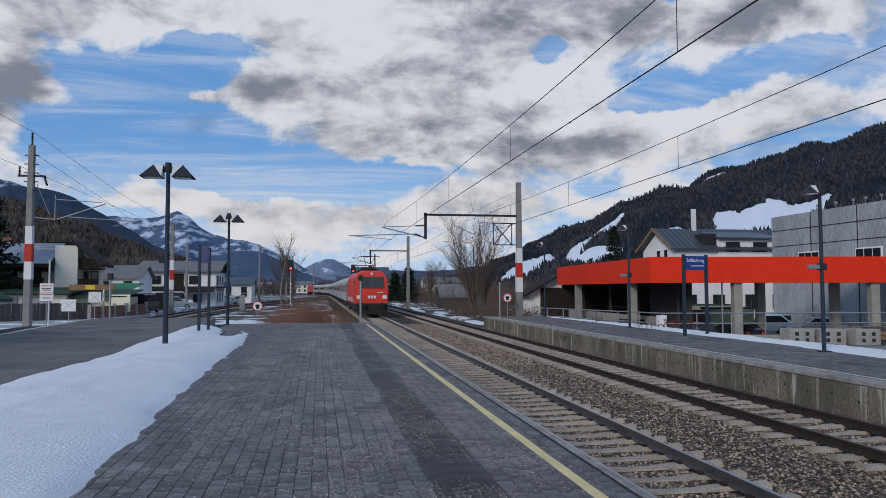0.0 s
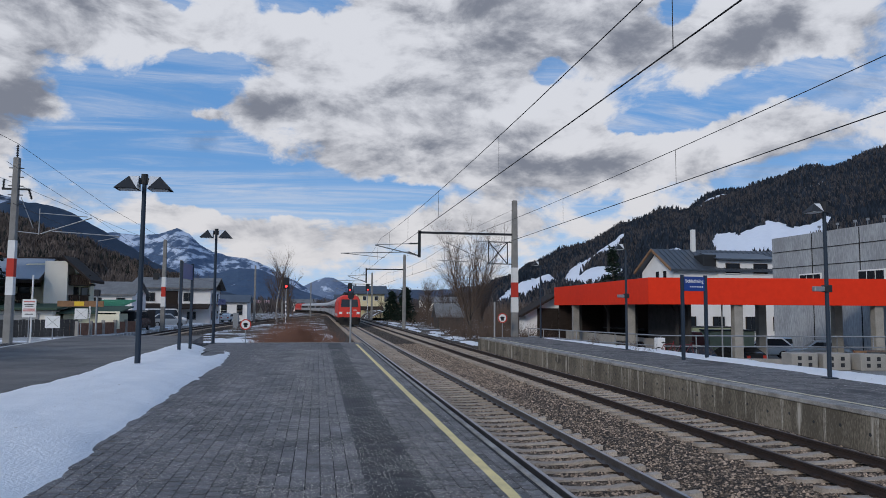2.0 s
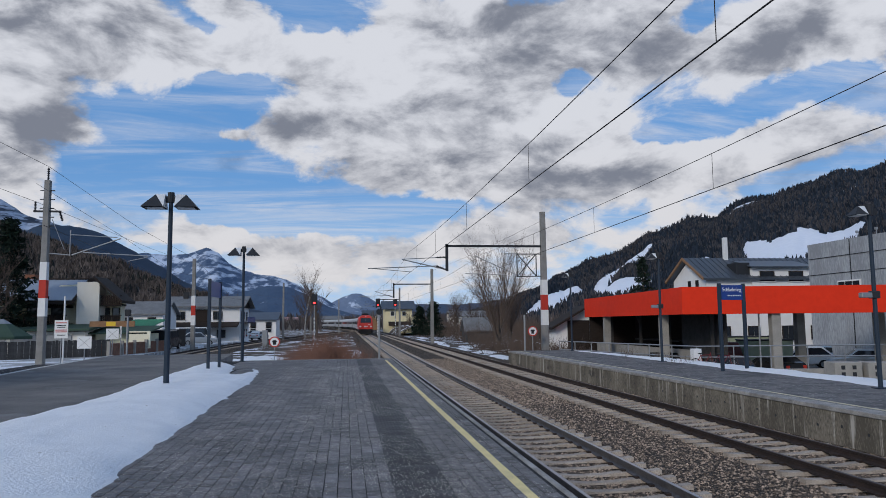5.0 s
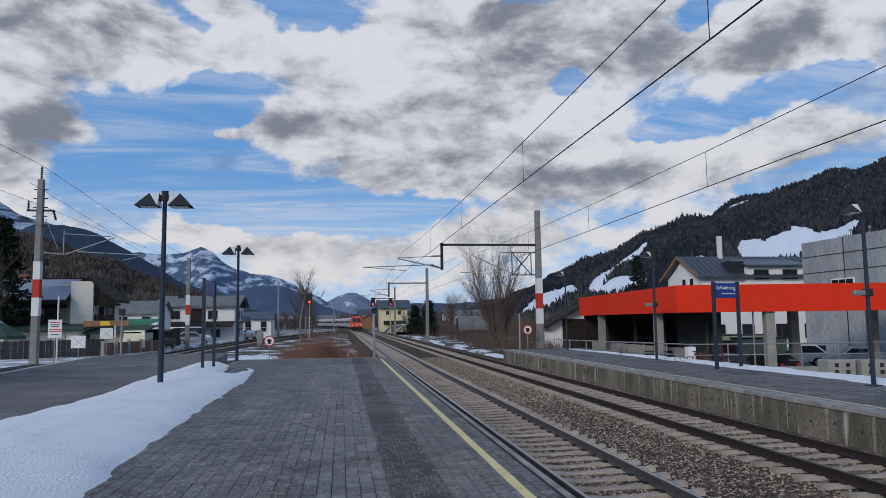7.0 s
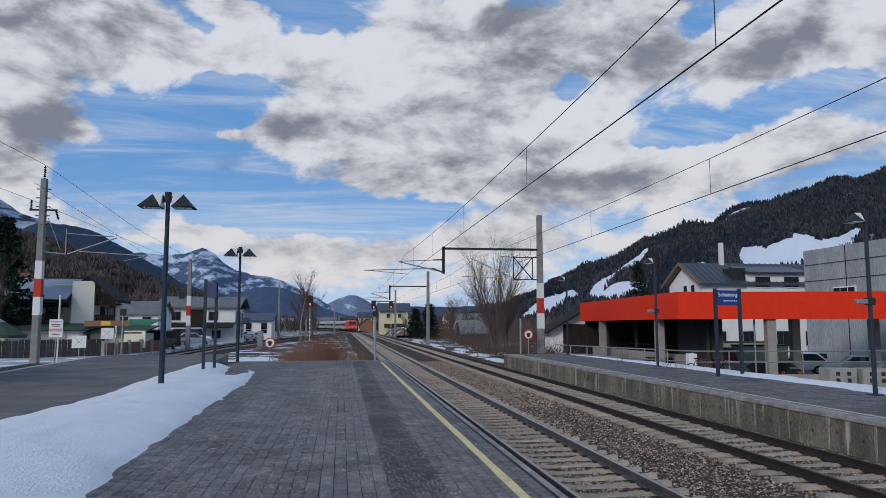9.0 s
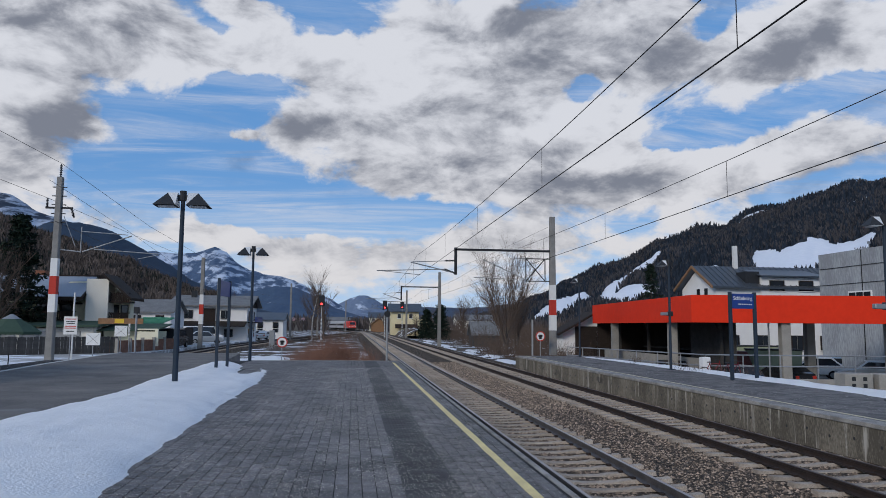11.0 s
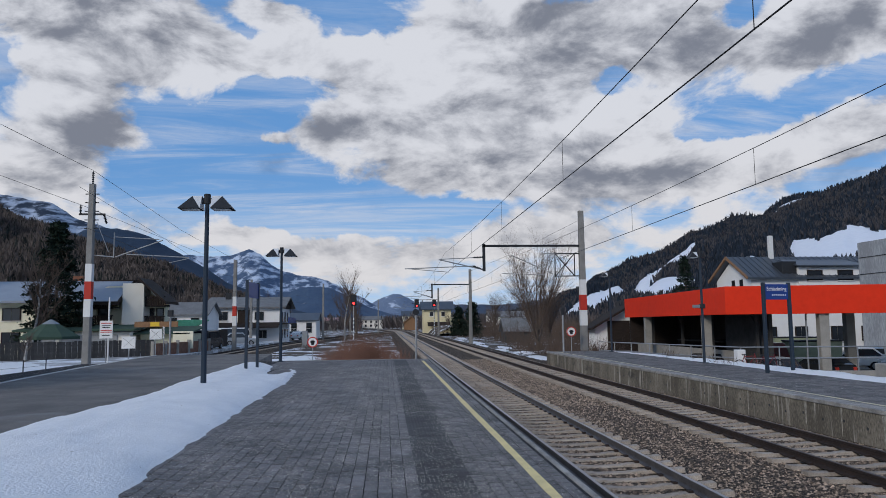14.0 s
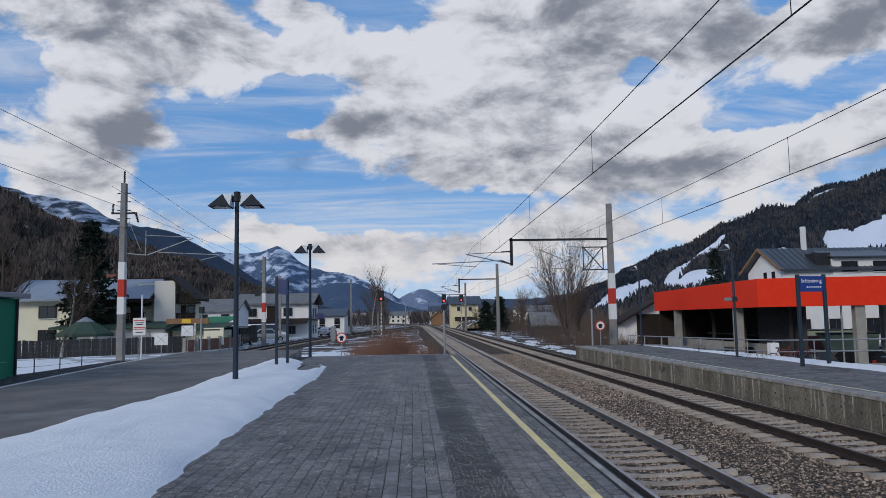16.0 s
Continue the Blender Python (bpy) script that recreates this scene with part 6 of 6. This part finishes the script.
def pine(x, y, z, h, w, seed, label, count=3200):
    rng = random.Random(seed)
    t = thing("pine_tree", label, "tree", pose(x, y, z), group="conifers")
    part("trunk", Shape().tube((0, 0, 0), (.1, 0, h * .95), h * .02, h * .004, 8), M_BARK, t)
    limbs, needles = Shape(), Shape()
    n = 70
    for i in range(n):
        q = .12 + .86 * i / n
        a = i * 2.4 + rng.uniform(-.4, .4)
        r = w * (1 - q) ** .75 * rng.uniform(.65, 1.1) + .15
        p = Vector((0, 0, h * q))
        e = p + Vector((math.cos(a) * r, math.sin(a) * r, -r * .12 + rng.uniform(-.2, .25)))
        limbs.tube(p, e, .035, .01, 4, caps=False)
        for _ in range(count // n):
            f = rng.random() ** .7
            c = p.lerp(e, .15 + .9 * f) + Vector((rng.gauss(0, .22), rng.gauss(0, .22), rng.gauss(0, .14)))
            u = Vector((rng.gauss(0, 1), rng.gauss(0, 1), rng.gauss(0, .5))).normalized() * rng.uniform(.16, .38)
            v = u.cross(Vector((rng.gauss(0, 1), rng.gauss(0, 1), rng.gauss(0, 1)))).normalized() * rng.uniform(.05, .13)
            needles.add([c - u - v, c + u, c - u * .3 + v * 1.4], [(0, 1, 2)])
    part("limbs", limbs, M_BARK, t)
    part("crown", needles, M_NEEDLE, t, "dark drooping needle sprays")


pine(-34.2, 70.5, -.2, 12.6, 3.9, 2, "tall dark pine beside the beige house", 5200)
bare_tree(-29.6, 55.4, 0, 2.2, .9, 2, 77, M_BIRCH, M_BARK, "dead weathered branches piled by the fence", r=.12, kids=2)
pine(-46, 76, -.2, 12, 3.2, 6, "dark conifer behind the houses")
pine(11.0, 128, -.45, 6.5, 2.2, 9, "dark conifer beside the railway", 2400)
pine(9.8, 140, -.45, 6, 2.0, 10, "dark conifer beside the railway", 2400)
pine(42, 110, -.45, 13, 3, 12, "dark conifer behind the white house", 2400)


def brush(name, spots, label, material, seed, hi, stems=26, lean=.5, thin=.009):
    rng = random.Random(seed)
    s = Shape()
    for x, y, z, r in spots:
        for _ in range(stems):
            a, d = rng.uniform(0, 6.28), r * rng.random() ** .5
            p = Vector((x + math.cos(a) * d, y + math.sin(a) * d, z))
            dr = Vector((rng.gauss(0, lean), rng.gauss(0, lean), 1)).normalized()
            h = hi * rng.uniform(.35, 1.1)
            m = p + dr * h * .5
            e = m + (dr + Vector((rng.gauss(0, .3), rng.gauss(0, .3), 0))).normalized() * h * .5
            s.tube(p, m, thin, thin * .8, 3, caps=False).tube(m, e, thin * .8, thin * .3, 3, caps=False)
            for _ in range(3):
                b = p.lerp(m, rng.uniform(.4, 1))
                s.tube(b, b + (dr + Vector((rng.gauss(0, .6), rng.gauss(0, .6), 0))).normalized() * h * .35, thin * .6, thin * .2, 3, caps=False)
    return solid(name, s, material, label, kind="stuff")


rr = random.Random(8)
brush("brush", [(rr.uniform(-7.6, -3.0), rr.uniform(43.5, 60), -.45, .9) for _ in range(44)], "reddish leafless brush beyond the platform end", M_BUSH, 3, 1.75, 34, .4, .009)
brush("brush", [(-5.5 + rr.gauss(0, .6), 52 + rr.gauss(0, 2), -.45, .6) for _ in range(14)], "taller reddish leafless brush", M_BUSH, 5, 2.5, 22, .25, .011)
brush("brush", [(rr.uniform(9.5, 13.5), rr.uniform(52, 80), -.45, 1.1) for _ in range(46)], "brown tangled brush along the railway", M_TWIG, 6, 1.9, 26, .5, .013)
brush("brush", [(rr.uniform(10.5, 34), rr.uniform(85, 190), -.45, 2.4) for _ in range(110)], "brown thicket along the railway", M_TWIG, 7, 4.2, 40, .4, .016)
brush("brush", [(rr.uniform(-16, -3), rr.uniform(85, 190), -.45, 1.5) for _ in range(50)], "low brown growth between the lines", M_TWIG, 9, 1.1, 22, .5, .016)
brush("brush", [(rr.uniform(-30, -22), rr.uniform(125, 200), -.45, 2.0) for _ in range(40)], "brown thicket behind the siding", M_TWIG, 10, 3.2, 24, .45, .025)
brush("brush", [(rr.uniform(9.8, 11.5), rr.uniform(28, 40), PZ2, .4) for _ in range(10)], "dry grass stalks in the snow", M_TWIG, 12, .5, 14, .4, .004)

rr = np.random.default_rng(21)
far_wood = Shape()
for k in range(11000):
    x, y = rr.uniform(-260, 300), 210 + 480 * rr.random()
    bend = on_line(min(y, 700))[0]
    if bend - 9 < x < bend + 12 or (-60 < x < 20 and y < 290) or (5 < x < 22 and y < 235):
        continue
    fan(far_wood, rr, (x, y, -.5), rr.uniform(3.0, 8.5) * (1 if y > 300 else .8), 14, .014)
solid("distant_thicket", far_wood, mat("far_bare_wood", (.12, .10, .095), .95, second=(.075, .066, .066), scale=.3, fine=3, amount=.9, bump=0, spread=.5, island=True), "distant brown leafless trees on the valley floor", kind="stuff")

# ---- the train ----
M_TRAINRED = mat("red_train_paint", (.64, .060, .042), .45, spec=.25, second=(.55, .03, .02), scale=.6, fine=8, amount=.5, bump=0)
M_COACH = mat("light_grey_coach_paint", (.46, .47, .49), .4, second=(.36, .37, .39), scale=.5, fine=6, amount=.6, bump=0)
M_COACHDARK = mat("dark_grey_coach_band", (.10, .105, .115), .35, scale=.5, fine=6, amount=.4, bump=0)
M_UNDER = mat("dirty_underframe", (.03, .028, .027), .8, scale=2, fine=20, amount=.8, bump=.1)
M_HEADLAMP = mat("unlit_headlamp_glass", (.75, .76, .74), .15, scale=4, fine=20, amount=.2, bump=0)


def body_ring(y, w, ztop, zlow, slant=0.0, knee=2.3, k=1.0):
    half = [(1.0, zlow), (1.01, 2.0), (.985, 2.9), (.93, ztop - .62), (.78, ztop - .22), (.5, ztop - .04)]
    pts = half + [(-a, b) for a, b in half[::-1]]
    return [(a * w * k, y + max(0, b - knee) * slant, b) for a, b in pts]


def bogie(parent, yc, name="bogie"):
    b = part(name, Shape().box(-1.15, yc - 1.6, .45, 1.15, yc + 1.6, .95), M_UNDER, parent, bevel=.06)
    for d in (-1.25, 1.25):
        for sx in (-.75, .75):
            part("wheel", Shape().tube((sx - .07, yc + d, .48), (sx + .07, yc + d, .48), .48, n=18), M_RAIL, b)


def locomotive(name, label):
    t = thing(name, label, "locomotive")
    L = 19.3
    rings = [body_ring(.1, 1.40, 3.95, 1.12, .24, 2.3), body_ring(.45, 1.49, 4.1, 1.1, .24, 2.4), body_ring(2.2, 1.5, 4.15, 1.1, .0), body_ring(L - 2.2, 1.5, 4.15, 1.1), body_ring(L - .45, 1.49, 4.1, 1.1, -.24, 2.4), body_ring(L - .1, 1.40, 3.95, 1.12, -.24, 2.3)]
    part("body", Shape().loft(rings), M_TRAINRED, t, "red painted body")
    part("skirt", Shape().box(-1.42, .35, .55, 1.42, L - .35, 1.12), M_UNDER, t, bevel=.05)
    for y0, sg in ((.1, 1), (L - .1, -1)):
        f = lambda z: y0 + sg * (max(0, z - 2.3) * .24 - .03)
        part("windscreen", Shape().add([(-1.12, f(2.5), 2.5), (1.12, f(2.5), 2.5), (1.06, f(3.5), 3.5), (-1.06, f(3.5), 3.5)], [(0, 1, 2, 3)]), M_GLASS, t, "large dark windscreen")
        part("screen_post", Shape().add([(-.03, f(2.5) - sg * .012, 2.5), (.03, f(2.5) - sg * .012, 2.5), (.03, f(3.5) - sg * .012, 3.5), (-.03, f(3.5) - sg * .012, 3.5)], [(0, 1, 2, 3)]), M_COACHDARK, t)
        a, b = sorted((y0 - sg * .06, y0 + sg * .3))
        part("buffer_beam", Shape().box(-1.38, a, .45, 1.38, b, 1.14), M_UNDER, t, bevel=.04)
        part("plough", Shape().box(-1.25, min(y0 - sg * .15, y0 + sg * .1), .14, 1.25, max(y0 - sg * .15, y0 + sg * .1), .5), M_UNDER, t, bevel=.03)
        for sx in (-.88, .88):
            part("buffer", Shape().tube((sx, y0 - sg * .65, 1.0), (sx, y0, 1.0), .2, .13, 14), M_UNDER, t)
            part("headlamp", Shape().box(sx * 1.3 - .2, min(y0 - sg * .035, y0), 1.55, sx * 1.3 + .2, max(y0 - sg * .035, y0), 1.85), M_HEADLAMP, t, bevel=.01)
        s = Shape()
        for k in range(3):
            x = -.36 + k * .26
            s.box(x, min(y0 - sg * .03, y0), 1.58, x + .2, max(y0 - sg * .03, y0), 1.82)
        part("emblem", s, M_SIGNWHITE, t, "white emblem bars")
        part("plate_bar", Shape().box(.5, min(y0 - sg * .03, y0), 2.05, .95, max(y0 - sg * .03, y0), 2.13), M_SIGNWHITE, t)
        part("top_lamp", Shape().tube((0, y0 + sg * .30, 3.78), (0, y0 + sg * .46, 3.78), .12, n=12), M_HEADLAMP, t)
    for sx in (-1, 1):
        for y in (1.9, L - 1.9):
            part("cab_window", Shape().box(min(sx * 1.47, sx * 1.5), y - .4, 2.55, max(sx * 1.47, sx * 1.5), y + .4, 3.2), M_GLASS, t)
        part("grey_flash", Shape().box(min(sx * 1.505, sx * 1.52), 4, 1.25, max(sx * 1.505, sx * 1.52), L - 4, 1.6), M_COACH, t)
    part("roof_gear", Shape().box(-.75, 3.2, 4.1, .75, L - 3.2, 4.32).box(-.6, 5.5, 4.32, .6, 8, 4.55), M_UNDER, t, bevel=.04)
    p = Shape()
    yb = 3.6
    p.box(-.55, yb - .5, 4.3, .55, yb + .6, 4.42)
    p.tube((-.4, yb, 4.42), (-.3, yb + 1.3, 4.95), .035).tube((.4, yb, 4.42), (.3, yb + 1.3, 4.95), .035)
    p.tube((-.3, yb + 1.3, 4.95), (-.55, yb + .1, 5.52), .025).tube((.3, yb + 1.3, 4.95), (.55, yb + .1, 5.52), .025)
    p.tube((-.9, yb + .1, 5.5), (.9, yb + .1, 5.5), .035).tube((-.9, yb + .1, 5.5), (-1.05, yb + .1, 5.3), .025).tube((.9, yb + .1, 5.5), (1.05, yb + .1, 5.3), .025)
    part("pantograph", p, M_DARK, t, "raised pantograph")
    bogie(t, 4.2)
    bogie(t, L - 4.2)
    return t


def coach(label):
    t = thing("railway_coach", label, "railway coach", group="train coaches")
    L = 26.0
    part("body", Shape().loft([body_ring(.25, 1.40, 3.95, 1.0), body_ring(.5, 1.45, 4.02, 1.0), body_ring(L - .5, 1.45, 4.02, 1.0), body_ring(L - .25, 1.40, 3.95, 1.0)]), M_COACH, t)
    part("gangway", Shape().box(-.75, -.1, 1.05, .75, .3, 3.5).box(-.75, L - .3, 1.05, .75, L + .1, 3.5), M_UNDER, t, bevel=.05)
    part("underframe", Shape().box(-1.3, 5.5, .4, 1.3, L - 5.5, 1.0), M_UNDER, t, bevel=.05)
    for sx in (-1, 1):
        band = part("window_band", Shape().box(min(sx * 1.42, sx * 1.462), 2.4, 2.05, max(sx * 1.42, sx * 1.462), L - 2.4, 2.95), M_COACHDARK, t, "dark grey window band")
        for k in range(11):
            y = 3.0 + k * 1.86
            part("window", Shape().box(min(sx * 1.44, sx * 1.474), y, 2.15, max(sx * 1.44, sx * 1.474), y + 1.4, 2.85), M_GLASS, band)
        for y in (1.0, L - 1.9):
            part("door", Shape().box(min(sx * 1.44, sx * 1.47), y, 1.05, max(sx * 1.44, sx * 1.47), y + .9, 3.05), M_COACHDARK, t, "dark grey entrance door")
    bogie(t, 4.0)
    bogie(t, L - 4.0)
    return t


REAR = locomotive("locomotive", "red electric locomotive at the tail of the train")
COACHES = [coach("light grey railway coach with a dark window band")]
for k in range(8):
    COACHES.append(copy_thing(COACHES[0], pose(0, 0, 0)))
FRONT = copy_thing(REAR, pose(0, 0, 0))
tagged(FRONT, label="red electric locomotive at the head of the train")

# ---- paving blocks of the island platform ----


def paver_outline(k=1.0):
    return [(-.093 * k, -.075 * k), (.093 * k, -.075 * k), (.093 * k, -.048), (.076 * k, -.026), (.076 * k, .026), (.093 * k, .048), (.093 * k, .075 * k), (-.093 * k, .075 * k), (-.093 * k, .048), (-.116 * k, .026), (-.116 * k, -.026), (-.093 * k, -.048)]


def lay_pavers():
    rng = np.random.default_rng(11)
    out = [(b * 1.04, a * .965) for a, b in paver_outline()]
    n = len(out)
    one = Shape().loft([[(a, b, -.045) for a, b in out], [(a, b, -.004) for a, b in out], [(a * .955, b * .95, 0) for a, b in out]]).mesh("paver", M_PAVER_ONE)
    joined = Shape()
    sides = [(i, (i + 1) % n, n + (i + 1) % n, n + i) for i in range(n)]
    count = 0
    col, x = 0, -9.4
    while x < EDGE - .16:
        y = -6.0 + (.1 if col % 2 else 0)
        while y < END_Y - .1:
            if abs(x + 3.25) > .27 and (x > -7.9 or y > 20) and (x > -8.7 or y > 33):
                z = PZ + rng.uniform(-.003, .002)
                if count < 290 and 5.1 < y < 7.2 and x > -6.2:
                    ob = new("paver", one)
                    ob.parent = PLATFORM
                    ob.matrix_basis = pose(x, y, z, rng.uniform(-.4, .4), rng.uniform(-.4, .4), rng.uniform(-.6, .6))
                    count += 1
                else:
                    tx, ty = rng.uniform(-.012, .012, 2)
                    v = [(x + a, y + b, z - .045) for a, b in out] + [(x + a * .97, y + b * .95, z + a * tx + b * ty) for a, b in out]
                    joined.add(v, sides + [tuple(range(n, 2 * n))])
            y += .2
        x += .164
        col += 1
    tagged(part("paving_blocks", joined, M_PAVER, PLATFORM, "dark interlocking concrete paving"), kind="stuff")
    rib = Shape().box(-.326, -.148, -.04, .326, .148, -.006)
    for k in range(9):
        xx = -.232 + k * .058
        rib.prism([(xx - .016, -.007), (xx + .016, -.007), (xx + .010, .003), (xx - .010, .003)], -.146, .146, "y")
    slab_mesh = rib.mesh("guide_slab", mat("dark_guide_slab", (.075, .073, .076), .6, second=(.02, .02, .022), scale=2, fine=60, amount=.8, bump=.2, spread=.3))
    for k in range(154):
        ob = new("guide_slab", slab_mesh)
        ob.parent = PLATFORM
        ob.matrix_basis = pose(-3.25, -5.9 + k * .3, PZ, 0, 0, rng.uniform(-.3, .3))


lay_pavers()
grit = Shape()
rng = np.random.default_rng(5)
for k in range(80000):
    y = 4.2 + 30 * rng.random() ** 1.8
    lane = rng.choice([-6.2, -4.9, -3.25, -2.5, -4.2], p=[.22, .22, .26, .15, .15])
    x = lane + rng.normal(0, .42)
    if not -7.0 < x < -1.85 or noise.noise((x * 1.3, y * .8, 2)) + .5 * noise.noise((x * 4, y * 3, 7)) < rng.uniform(-.5, .35):
        continue
    q, a = rng.uniform(.004, .0095), rng.uniform(0, 6.28)
    c, w = math.cos(a) * q, math.sin(a) * q
    grit.add([(x + c, y + w, PZ), (x - w, y + c, PZ), (x - c * .8, y - w * .8, PZ), (x, y, PZ + q * .9)], [(0, 1, 3), (1, 2, 3), (2, 0, 3)])
solid("grit", grit, mat("pale_winter_grit", (.72, .69, .64), .9, second=(.25, .24, .22), scale=8, fine=60, amount=.6, bump=0, spread=.4, island=True), "pale winter grit strewn over the paving", kind="stuff")


def on_rails(s, length):
    """The pose of a vehicle whose tail is s metres along the line."""
    a, b = on_line(s + .2 * length), on_line(s + .8 * length)
    d = Vector((b[0] - a[0], b[1] - a[1])).normalized()
    return pose(a[0] - d.x * .2 * length, a[1] - d.y * .2 * length, 0, 0, 0, math.degrees(math.atan2(-d.x, d.y)))


def motions():
    """The train draws away along the main line, gathering speed."""
    times = [.5 * i for i in range(33)]
    tail = lambda t: 64.5 + 15.5 * t + .6 * t * t
    s = 0.0
    for vehicle, length in [(REAR, 19.3), *((c, 26.0) for c in COACHES), (FRONT, 19.3)]:
        walk(vehicle, [(t, on_rails(tail(t) + s, length)) for t in times])
        s += length + .5


motions()
